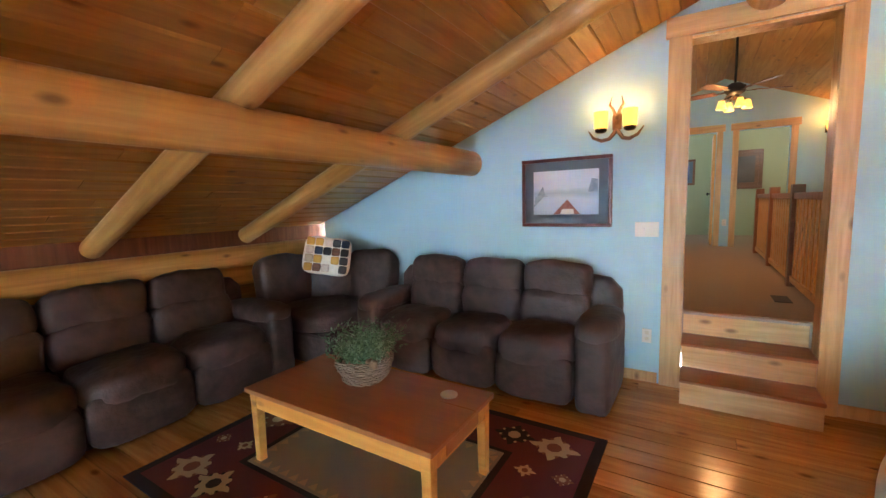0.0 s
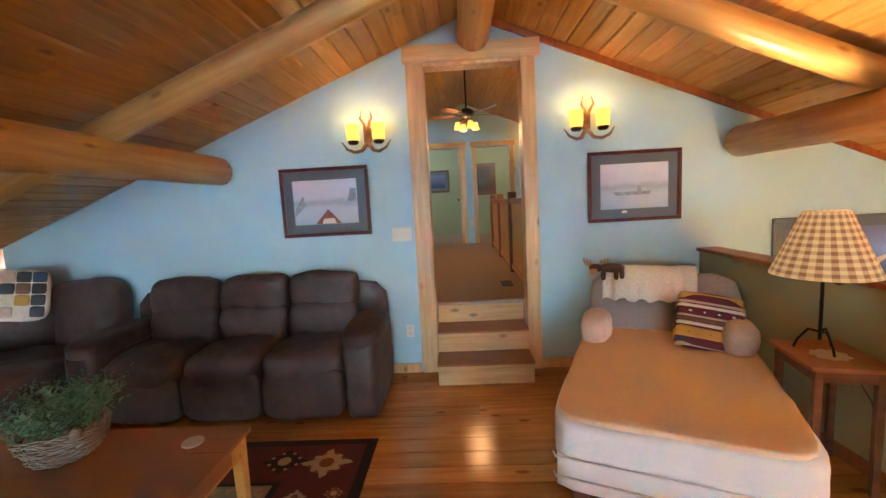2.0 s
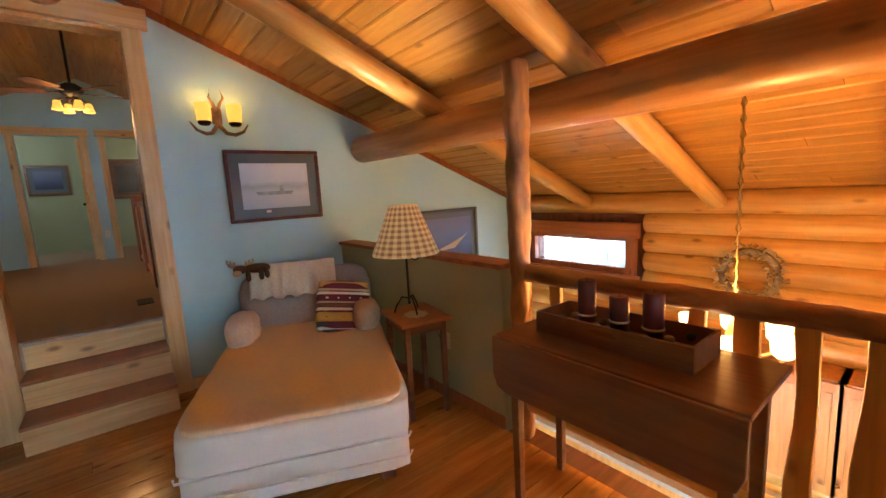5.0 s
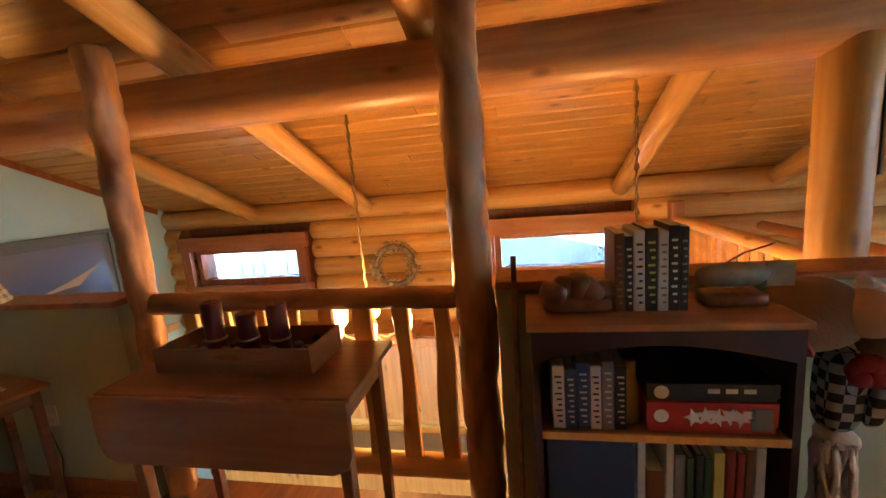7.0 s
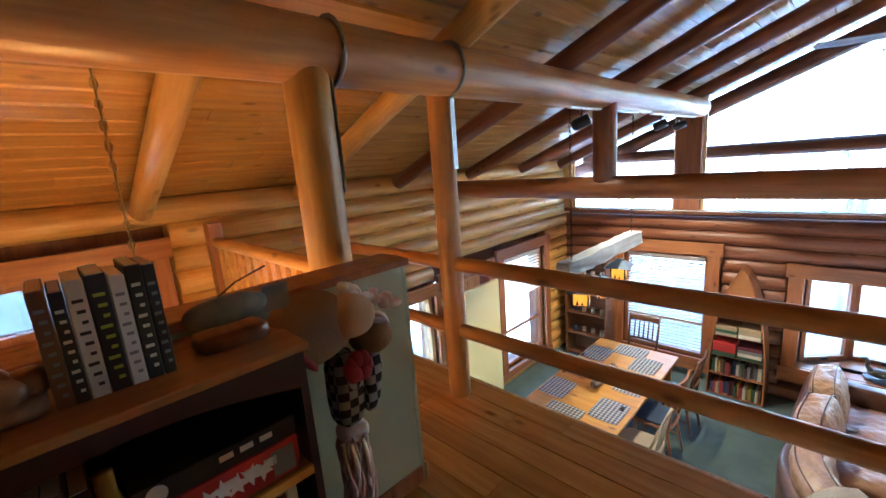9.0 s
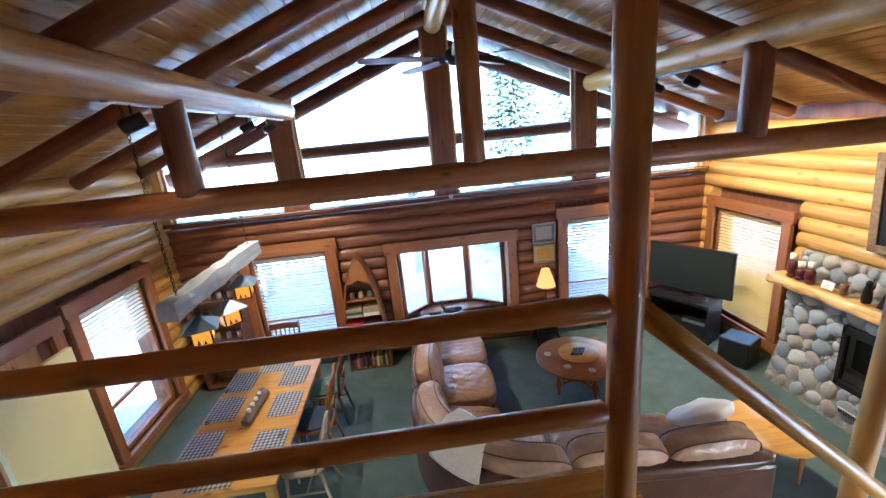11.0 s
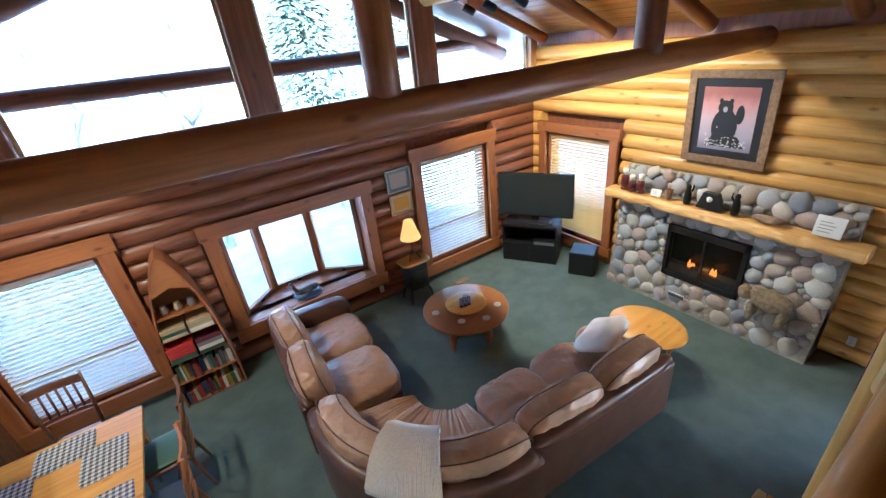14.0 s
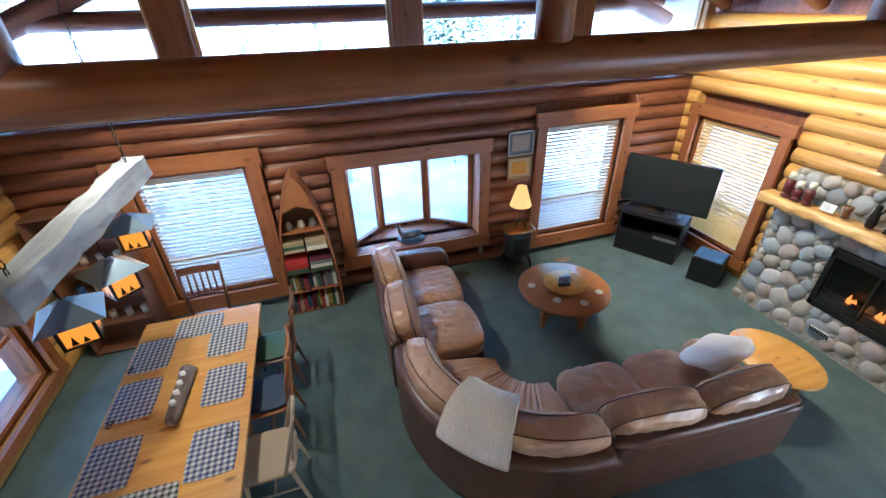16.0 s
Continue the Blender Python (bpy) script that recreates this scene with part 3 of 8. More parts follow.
        part("riser", box(-going * i - 0.02, 0.05, z, -going * i - 0.003, 0.88, z + rise - 0.046), TRIM, st)
    for y in (0.0, 0.9):
        bm = prism([(0.0, -ZM - 0.5), (0, -ZM - 0.05), (-going * n, 0.06), (-going * n, 0), (-going * n + 0.2, 0)], y - 0.02, y + 0.02)
        for v in bm.verts:
            v.co = Vector((v.co.x, v.co.z, v.co.y))
        bmesh.ops.recalc_face_normals(bm, faces=bm.faces)
        part("stringer", bm, TRIMO, st)
    log("handrail", (0.06, -0.06, 0.80 - ZM), (-2.25, -0.18, -1.30 - ZM), 0.042, LOGW, r1=0.036, parent=st, wobble=0.04, label="sloping log handrail")
    log("stair_rail_post", (-0.78, -2.345, ZM), (-0.86, -2.345, 1.0), 0.045, LOGW, wobble=0.03, category="post", label="slim log post supporting the stair handrail")


posts_and_rails()

# steps up to the hall, door casing
for i in range(3):
    y0, z0, z1 = 3.25 + 0.255 * i, 0.19 * i, 0.19 * (i + 1)
    ya = y0
    structure("step", box(DX0 + 0.005, ya, z0 if i else 0.0, DX1 - 0.005, 3.76 + (0.0 if i < 2 else 0.05), z1 - 0.028), TRIM_X, bevel=0.004)
    if i < 2:
        structure("step", box(DX0 - 0.0, ya - 0.02, z1 - 0.027, DX1 + 0.0, ya + 0.26, z1), OAK, bevel=0.008)
structure("floor_hall", box(-1.4, 3.77, 0.2, 2.4, 9.0, HF), BEIGE)
structure("trim", box(DX0 + 0.005, 3.74, HF - 0.03, DX1 - 0.005, 3.772, HF - 0.002), BEIGE, bevel=0.008)
for x0, x1 in ((DX0 - 0.145, DX0 - 0.001), (DX1 + 0.001, DX1 + 0.115)):
    structure("trim", box(x0, YB - 0.032, 0.0, x1, YB - 0.001, DTOP + 0.02), TRIM, bevel=0.004)
structure("trim", box(DX0 - 0.165, YB - 0.04, DTOP + 0.021, DX1 + 0.155, YB - 0.001, DTOP + 0.16), TRIM_X, bevel=0.004)
for x0, x1 in ((DX0 - 0.02, DX0), (DX1, DX1 + 0.02)):
    structure("trim", box(x0, YB - 0.001, 0.0, x1, YB + 0.16, DTOP + 0.02), TRIM)
structure("trim", box(DX0, YB, DTOP, DX1, YB + 0.16, DTOP + 0.02), TRIM)

# the hall
wall_boxes("wall_hall_north", BLUE, "x", 8.9, 0.12, -1.4, 2.4, 0.2, 4.0, [(-0.45, 0.30, 0.2, 2.60), (0.62, 1.32, 0.2, 2.60)])
structure("wall_hall_west", box(-1.52, 3.69, 0.2, -1.4, 9.0, 4.0), BLUE)
structure("wall_hall_east", box(2.4, 3.69, -2.1, 2.52, 11.6, 4.0), SAGE)
structure("wall_hall_south", box(-1.5, 3.70, 2.7, 2.5, 3.76, 4.0), BLUE)
structure("wall_bedroom", box(-1.5, 11.5, 0.2, 2.5, 11.6, 4.0), SAGE)
structure("wall_bedroom_side", box(-1.52, 9.02, 0.2, -1.42, 11.6, 4.0), SAGE)
structure("wall_partition", box(0.42, 9.02, 0.2, 0.5, 11.5, 4.0), SAGE)
structure("floor_bedroom", box(-1.4, 9.0, 0.2, 2.4, 11.5, HF), BEIGE)
for sx in (-1, 1):
    bm = bmesh.new()
    for i in range(16):
        x0, x1 = XC + sx * i * 0.14, XC + sx * (i * 0.14 + 0.136)
        z0, z1 = 3.5 - 0.4 * i * 0.14, 3.5 - 0.4 * (i * 0.14 + 0.136)
        v = [bm.verts.new(p) for p in ((x0, 3.7, z0), (x1, 3.7, z1), (x1, 11.6, z1), (x0, 11.6, z0))]
        w = [bm.verts.new(p.co + Vector((0, 0, 0.03))) for p in v]
        bm.faces.new(v), bm.faces.new(w[::-1])
        for k in range(4):
            bm.faces.new((v[k], w[k], w[(k + 1) % 4], v[(k + 1) % 4]))
    bmesh.ops.recalc_face_normals(bm, faces=bm.faces)
    structure("ceiling_hall", bm, CEIL)
structure("roof_hall", box(-1.6, 3.75, 3.6, 2.6, 11.7, 3.7), DARKW)


def casing(x0, x1, z0, z1, y, m, w=0.09, head=0.12, axis="x", side=-1, sill=False, ear=0.03, th=0.028, nm="trim"):
    """Boards round an opening, on the side of the wall that looks towards side."""
    a, b = (y + side * th, y) if side < 0 else (y, y + side * th)

    def put(u0, u1, w0, w1, extra=0.0, m=m):
        aa, bb = (a - extra, b) if side < 0 else (a, b + extra)
        structure(nm, box(u0, aa, w0, u1, bb, w1) if axis == "x" else box(aa, u0, w0, bb, u1, w1), m, bevel=0.004)
    put(x0 - w, x0, z0 if not sill else z0 - 0.0, z1)
    put(x1, x1 + w, z0, z1)
    along = {TRIMO: TRIMO_X if axis == "x" else TRIMO_Y, TRIM: TRIM_X}.get(m, m)
    put(x0 - w - ear, x1 + w + ear, z1, z1 + head, 0.006, along)
    if sill:
        put(x0 - w - ear, x1 + w + ear, z0 - sill, z0, 0.004, along)


for x0, x1 in ((-0.45, 0.30), (0.62, 1.32)):
    casing(x0, x1, HF, 2.60, 8.899, TRIM)
d = empty("door", (0.28, 8.98, HF), 0, "half-open pine door of a bedroom off the hall", "door")
part("panel", box(-0.03, 0.0, 0.01, 0.01, 0.72, 2.0), PINEY, d, bevel=0.003)
part("handle", lathe([(0.0, 0), (0.012, 0.0), (0.012, 0.03), (0.028, 0.035), (0.028, 0.06), (0.0, 0.065)], 12, m=T(-0.03, 0.62, 0.95, 0, -90)), IRON, d)


# ---- windows ----
BLIND = mat("blind_white", (0.80, 0.76, 0.68), 0.5)
BLIND.node_tree.nodes["Principled BSDF"].inputs["Subsurface Weight"].default_value = 0.0
BLINDW = mat("blind_wood", (0.66, 0.46, 0.18), 0.45, rgb2=(0.56, 0.38, 0.14), scale=30, stretch=(0.1, 0.1, 1))


def window(name, axis, fixed, inward, a0, a1, z0, z1, blind=None, mid=None, gap=0.0, frame_mat=TRIMO, depth=0.16):
    """A sash window in a log wall: fixed is the inner face, inward +1 or -1 along the wall's normal."""
    w = tagged(new(name), "wood-framed window in the log wall" + (" with its slatted blind let down" if blind else ""), "window", kind="structure")

    def bx(u0, u1, d0, d1, w0, w1):
        p, q = fixed - inward * d0, fixed - inward * d1
        return box(u0, min(p, q), w0, u1, max(p, q), w1) if axis == "x" else box(min(p, q), u0, w0, max(p, q), u1, w1)
    f = 0.05
    for u0, u1, w0, w1 in ((a0, a0 + f, z0, z1), (a1 - f, a1, z0, z1), (a0 + f, a1 - f, z0, z0 + f), (a0 + f, a1 - f, z1 - f, z1)):
        part("window_frame", bx(u0, u1, 0.02, depth, w0, w1), frame_mat, w)
    if mid:
        part("sash_rail", bx(a0 + f, a1 - f, 0.06, 0.10, mid - 0.02, mid + 0.02), frame_mat, w)
    g = part("pane", bx(a0 + f, a1 - f, 0.085, 0.09, z0 + f, z1 - f), GLASS, w)
    g.visible_shadow = False
    if blind:
        n = int((z1 - z0 - 0.13 - gap) / 0.050)
        me = None
        part("head_rail", bx(a0 + f, a1 - f, 0.0, 0.05, z1 - f - 0.045, z1 - f), blind, w)
        ang = radians(-36 if blind is BLINDW else -19)
        for i in range(n):
            z = z1 - f - 0.06 - i * 0.050
            ob = new("slat")
            if me is None:
                bm = box(-(a1 - a0) / 2 + f + 0.006, -0.024, -0.0012, (a1 - a0) / 2 - f - 0.006, 0.024, 0.0012)
                me = bpy.data.meshes.new("slat")
                bm.to_mesh(me)
                bm.free()
                me.materials.append(blind)
            bpy.data.objects.remove(ob)
            ob = new("slat", me)
            c = (a0 + a1) / 2
            d = fixed - inward * 0.028
            ob.parent = w
            if axis == "x":
                ob.matrix_basis = Matrix.Translation((c, d, z)) @ Matrix.Rotation(ang * inward, 4, "X")
            else:
                ob.matrix_basis = Matrix.Translation((d, c, z)) @ Matrix.Rotation(radians(90), 4, "Z") @ Matrix.Rotation(-ang * inward, 4, "X")
    return w


window("window", "x", YS, 1, 2.32, 3.5, -1.8, -0.19, BLIND, mid=-1.28, gap=0.0)
window("window", "x", YS, 1, -2.72, -1.48, -1.82, -0.13, BLIND, mid=-1.28)
window("window", "y", XL, 1, -6.97, -5.77, -1.82, -0.13, BLINDW, mid=-1.28)
window("window", "y", XR, -1, -6.45, -5.3, -1.85, -0.05, BLIND, mid=-1.3, gap=1.0)
window("window", "y", XR, -1, -3.9, -2.7, -1.95, -0.2, None, mid=None, frame_mat=TRIM)
window("window", "y", XR, -1, -1.15, -0.05, 0.48, 0.86)
window("window", "y", XR, -1, 1.95, 3.2, 0.48, 0.86)
for a0, a1, z0, z1, ex in ((2.32, 3.5, -1.8, -0.19, 0.14), (-2.72, -1.48, -1.82, -0.13, 0.1), (-0.5, 1.27, -1.6, -0.38, 0.18)):
    casing(a0, a1, z0, z1, YS + 0.03, TRIMO, w=0.15, head=0.18, side=1, sill=0.2, th=0.05)
casing(-6.97, -5.77, -1.82, -0.13, XL + 0.03, TRIMO, w=0.13, head=0.15, axis="y", side=1, sill=0.15, th=0.05)
for a0, a1, z0, z1 in ((-6.45, -5.3, -1.85, -0.05), (-3.9, -2.7, -1.95, -0.2), (-1.15, -0.05, 0.48, 0.86), (1.95, 3.2, 0.48, 0.86)):
    casing(a0, a1, z0, z1, XR - 0.03, TRIMO, w=0.13 if z0 < 0 else 0.1, head=0.15, axis="y", side=-1, sill=0.1, th=0.05)
casing(-4.95, -4.1, ZM, -0.12, XR - 0.03, TRIMO, w=0.12, head=0.15, axis="y", side=-1, th=0.05)
yd = empty("door", (XR - 0.02, -4.95, ZM), 0, "pale yellow painted door standing open by the dining table", "door")
part("panel", box(-0.45, 0.30, 0.01, -0.405, 1.12, 2.0), mat("paint_yellow", (0.70, 0.62, 0.30), 0.5), yd, bevel=0.004)
structure("wall_east_fill", box(XR + 0.1, -4.95, ZM, XR + 0.15, -4.1, -0.12), TRIM)


def bay():
    """The bay window: three panes round a deep board sill."""
    w = tagged(new("window"), "bay window of three panes with a deep board sill, snow outside", "window", kind="structure")
    x0, x1, m0, m1, yo, z0, z1 = -0.5, 1.27, 0.08, 0.80, YS - 0.62, -1.6, -0.38
    part("window_sill", prism([(x0, YS + 0.02), (x0, YS - 0.22), (m0, yo), (m1, yo), (x1, YS - 0.22), (x1, YS + 0.02)][::-1], z0 - 0.05, z0), TRIMO, w, "orange-brown board sill")
    part("head_board", prism([(x0, YS + 0.0), (x0, YS - 0.25), (m0, yo - 0.06), (m1, yo - 0.06), (x1, YS - 0.25), (x1, YS + 0.0)][::-1], z1, z1 + 0.05), TRIMO, w)
    for (ax, ay), (bx_, by) in (((x0, YS - 0.2), (m0, yo)), ((m0, yo), (m1, yo)), ((m1, yo), (x1, YS - 0.2))):
        L = math.hypot(bx_ - ax, by - ay)
        rz = math.degrees(math.atan2(by - ay, bx_ - ax))
        M = pose(ax, ay, 0, 0, 0, rz)
        for u0, u1, w0, w1 in ((0, 0.06, z0, z1), (L - 0.06, L, z0, z1), (0.06, L - 0.06, z0, z0 + 0.055), (0.06, L - 0.06, z1 - 0.055, z1)):
            part("window_frame", box(u0, -0.03, w0, u1, 0.03, w1, m=M), TRIMO, w)
        g = part("pane", box(0.06, -0.003, z0 + 0.05, L - 0.06, 0.003, z1 - 0.05, m=M), CLEAR, w)
        g.visible_shadow = False
        part("crank", box(L / 2 - 0.03, 0.03, z0 + 0.02, L / 2 + 0.03, 0.05, z0 + 0.05, m=M), IRON, w)
    for x in (x0, x1):
        part("jamb", box(min(x, x - 0.03), YS - 0.24, z0, max(x, x - 0.03), YS + 0.02, z1) if x < 0 else box(x, YS - 0.24, z0, x + 0.03, YS + 0.02, z1), TRIMO, w)


bay()


def gable_windows():
    """Glass from the log sill up to the sloping ceiling, between square posts."""
    g = tagged(new("window"), "tall gable glazing between backlit timber posts under the sloping ceiling", "window", kind="structure")
    posts = [(XL - 0.02, XL + 0.12), (-1.96, -1.62), (0.20, 0.54), (2.46, 2.80), (XR - 0.14, XR)]
    for a, b in posts:
        bm = prism([(a, YS - 0.12), (b, YS - 0.12), (b, YS + 0.06), (a, YS + 0.06)], 0.46, 1)
        for v in bm.verts:
            if v.co.z > 0.9:
                v.co.z = roof_z(v.co.x) - 0.01
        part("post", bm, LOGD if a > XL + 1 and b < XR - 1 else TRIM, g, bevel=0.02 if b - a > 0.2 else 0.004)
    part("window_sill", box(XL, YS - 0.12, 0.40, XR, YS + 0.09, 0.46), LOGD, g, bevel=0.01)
    for (_, a), (b, _) in zip(posts, posts[1:]):
        bm = prism([(a, YS - 0.04), (b, YS - 0.04), (b, YS - 0.034), (a, YS - 0.034)], 0.46, 1)
        for v in bm.verts:
            if v.co.z > 0.9:
                v.co.z = roof_z(v.co.x) - 0.05
        p = part("pane", bm, GLASS, g)
        p.visible_shadow = False
        for x, t in ((a, 0.03), (b - 0.03, 0.03)):
            bm = prism([(x, YS - 0.05), (x + t, YS - 0.05), (x + t, YS - 0.01), (x, YS - 0.01)], 0.46, 1)
            for v in bm.verts:
                if v.co.z > 0.9:
                    v.co.z = roof_z(v.co.x) - 0.04
            part("stop", bm, TRIM, g)
        bm = bmesh.new()
        q = [(a, roof_z(a) - 0.09), (b, roof_z(b) - 0.09), (b, roof_z(b) - 0.01), (a, roof_z(a) - 0.01)]
        v0 = [bm.verts.new((x, YS - 0.06, z)) for x, z in q]
        v1 = [bm.verts.new((x, YS + 0.0, z)) for x, z in q]
        bm.faces.new(v0), bm.faces.new(v1[::-1])
        for k in range(4):
            bm.faces.new((v0[k], v1[k], v1[(k + 1) % 4], v0[(k + 1) % 4]))
        bmesh.ops.recalc_face_normals(bm, faces=bm.faces)
        part("head", bm, TRIMO, g)


gable_windows()

# ---- outdoors ----
GREENN = mat("conifer_green", (0.15, 0.21, 0.15), 0.8, rgb2=(0.38, 0.44, 0.35), scale=2.5)
BARK = mat("bark", (0.16, 0.13, 0.11), 0.9, rgb2=(0.30, 0.27, 0.25), scale=12, bump=0.01)
tagged(link("ground", box(-300, -300, -3.0, 300, 300, -2.72), SNOW), kind="structure", label="snow-covered ground round the house")
structure("deck", box(XL - 1, YS - 3.0, -2.6, XR + 1, YS - 0.35, -2.35), SNOW)


def porch():
    p = tagged(new("porch_roof"), "white-painted porch roof with rafters outside the small windows", "porch", kind="structure")
    white = mat("porch_paint", (0.55, 0.58, 0.62), 0.7, rgb2=(0.48, 0.51, 0.55), scale=6)
    x0, x1, z0, z1 = XR + 0.35, XR + 3.2, 1.15, 0.80
    bm = prism([(x0, -2.4), (x1, -2.4), (x1, 4.6), (x0, 4.6)], 0, 0.05)
    for v in bm.verts:
        v.co.z += z0 + (z1 - z0) * (v.co.x - x0) / (x1 - x0)
    part("roof_deck", bm, white, p)
    for y in (-2.2, -1.2, -0.2, 0.8, 1.8, 2.8, 3.8):
        bm = box(x0, y - 0.03, -0.12, x1, y + 0.03, 0.0)
        for v in bm.verts:
            v.co.z += z0 + (z1 - z0) * (v.co.x - x0) / (x1 - x0)
        part("rafter", bm, white, p)
    part("fascia", box(x1, -2.4, 0.62, x1 + 0.04, 4.6, 0.86), white, p)
    for y in (-2.2, 1.1, 4.4):
        part("porch_post", box(x1 - 0.12, y - 0.06, -2.72, x1, y + 0.06, 0.72), white, p, bevel=0.01)


porch()


def shed():
    h = empty("garden_shed", (11.0, 2.4, -2.72), 0, "pale grey boarded shed with a snowy gable roof outdoors", "shed")
    board = mat("shed_board", (0.26, 0.29, 0.33), 0.8, rgb2=(0.20, 0.23, 0.27), scale=5)
    part("wall", box(-1.6, -4.2, 0, 1.6, 4.2, 2.55), board, h)
    for k in range(28):
        part("batten", box(-1.63, -4.1 + k * 0.3, 0, -1.6, -4.06 + k * 0.3, 2.5), board, h)
    for sy in (-1, 1):
        bm = prism([(sy * 4.7, 2.45), (0, 3.7), (0, 3.85), (sy * 4.7, 2.6)], -1.9, 1.9)
        for v in bm.verts:
            v.co = Vector((v.co.z, v.co.x, v.co.y))
        bmesh.ops.recalc_face_normals(bm, faces=bm.faces)
        part("roof", bm, SNOW, h, "snow-covered roof slope")
    bm = prism([(-4.2, 2.55), (4.2, 2.55), (0, 3.68)], -1.6, 1.6)
    for v in bm.verts:
        v.co = Vector((v.co.z, v.co.x, v.co.y))
    bmesh.ops.recalc_face_normals(bm, faces=bm.faces)
    part("gable", bm, board, h)


shed()


def eaves_truss():
    e = tagged(new("eaves_truss"), "log truss under the overhanging gable roof outdoors", "truss")
    log("tie_log", (XL - 0.2, -8.45, 1.23), (XR + 0.2, -8.45, 1.23), 0.10, LOGD, parent=e)
    for sx in (-1, 1):
        xe = XL - 0.4 if sx < 0 else XR + 0.4
        log("rafter_log", (XC, -8.45, ZR - 0.18), (xe, -8.45, roof_z(xe) - 0.18), 0.12, LOGD, parent=e)


eaves_truss()


def conifer(x, y, z, h, r, seed, n=2600):
    t = tagged(new("conifer"), "evergreen tree outside the house windows", "tree", "trees outside")
    t.location = (x, y, z)
    rnd = random.Random(seed)
    part("trunk", log_mesh(h, 0.22, 0.03, seg=8), BARK, t)
    bm = bmesh.new()
    for i in range(n):
        f = rnd.random() ** 0.8
        hh = h * (0.1 + 0.9 * f)
        rr = r * (1 - f) ** 0.8 * (0.75 + 0.5 * noise.noise(Vector((hh * 1.3, seed, 0)))) + 0.1
        a = rnd.uniform(0, 6.283)
        q = rr * rnd.uniform(0.35, 1.0)
        c = Vector((q * math.cos(a), q * math.sin(a), hh - 0.25 * q + rnd.uniform(-0.1, 0.1)))
        s = rnd.uniform(0.06, 0.17)
        d = Vector((math.cos(a), math.sin(a), -0.35)) * s
        sd = Vector((-math.sin(a), math.cos(a), rnd.uniform(-0.3, 0.3))) * s * 0.4
        bm.faces.new([bm.verts.new(c + d), bm.verts.new(c + sd), bm.verts.new(c - d * 0.6), bm.verts.new(c - sd)])
    part("crown", bm, GREENN, t)
    return t


def bare_tree(x, y, z, h, seed):
    t = tagged(new("bare_tree"), "leafless tree outside against the bright sky", "tree", "trees outside")
    t.location = (x, y, z)
    rnd = random.Random(seed)
    bm = bmesh.new()

    def grow(p, d, L, r, k):
        pts = [p]
        for i in range(4):
            d = (d + Vector((rnd.uniform(-.2, .2), rnd.uniform(-.2, .2), rnd.uniform(-.05, .15)))).normalized()
            pts.append(pts[-1] + d * L / 4)
        tube(pts, [r * (1 - 0.14 * i) for i in range(5)], 5, bm)
        if k:
            for i in range(4 if k > 1 else 3):
                q = pts[rnd.choice((1, 2, 3, 4, 4))]
                grow(q, (d + Vector((rnd.uniform(-1, 1), rnd.uniform(-1, 1), rnd.uniform(-.1, .7)))).normalized(), L * rnd.uniform(0.5, 0.75), r * 0.5, k - 1)
    grow(Vector((0, 0, 0)), Vector((0, 0, 1)), h * 0.45, 0.16, 4)
    part("trunk", bm, FROST, t)


FROST = mat("frosted_bark", (0.46, 0.45, 0.45), 0.9, rgb2=(0.66, 0.66, 0.68), scale=5)
conifer(-2.6, -14.5, -2.8, 7.5, 2.6, 1, 13000)
conifer(-5.2, -15.5, -2.8, 8.5, 2.6, 2, 10000)
conifer(-8.5, -18, -2.8, 10, 3.0, 3, 7000)
bare_tree(3.4, -14.0, -2.8, 9.0, 4)
bare_tree(7.0, -17.0, -2.8, 9.0, 5)
bare_tree(-0.3, -17.0, -2.8, 9.0, 8)
bare_tree(0.9, -13.0, -2.8, 8.0, 11)
bare_tree(5.2, -12.5, -2.8, 8.0, 12)
bare_tree(2.0, -18.5, -2.8, 10.0, 13)
for k, (x, y) in enumerate(((16, -3), (15, 4), (18, -9), (15, -14), (-12, -8), (-13, -3), (19, 2))):
    conifer(x, y, -2.8, 8 + k % 3, 2.4, 20 + k, 2500)

# ---- the fireplace ----
STONE = mat("river_stone", (0.5, 0.45, 0.4), 0.55, bump=0.004, scale=30)
nt = STONE.node_tree
oi, cr = nt.nodes.new("ShaderNodeObjectInfo"), nt.nodes.new("ShaderNodeValToRGB")
cr.color_ramp.interpolation = "CONSTANT"
tones = [(0.46, 0.40, 0.33), (0.32, 0.33, 0.34), (0.54, 0.49, 0.42), (0.40, 0.32, 0.27), (0.40, 0.40, 0.39), (0.60, 0.56, 0.49), (0.44, 0.35, 0.30), (0.25, 0.26, 0.28), (0.50, 0.45, 0.37), (0.44, 0.42, 0.39)]
cr.color_ramp.elements[0].color = (*tones[0], 1)
cr.color_ramp.elements[1].position, cr.color_ramp.elements[1].color = 0.95, (*tones[1], 1)
for i, c in enumerate(tones[1:]):
    cr.color_ramp.elements.new(0.1 * (i + 1)).color = (*c, 1)
no2, mx2 = nt.nodes.new("ShaderNodeTexNoise"), nt.nodes.new("ShaderNodeMix")
mx2.data_type, mx2.blend_type = "RGBA", "MULTIPLY"
no2.inputs["Scale"].default_value, no2.inputs["Detail"].default_value = 18, 6
mr2 = nt.nodes.new("ShaderNodeMapRange")
mr2.inputs[3].default_value, mr2.inputs[4].default_value = 0.65, 1.3
nt.links.new(no2.outputs[0], mr2.inputs[0])
nt.links.new(oi.outputs["Random"], cr.inputs[0])
nt.links.new(cr.outputs[0], mx2.inputs[6])
nt.links.new(mr2.outputs[0], mx2.inputs[7])
mx2.inputs[0].default_value = 1
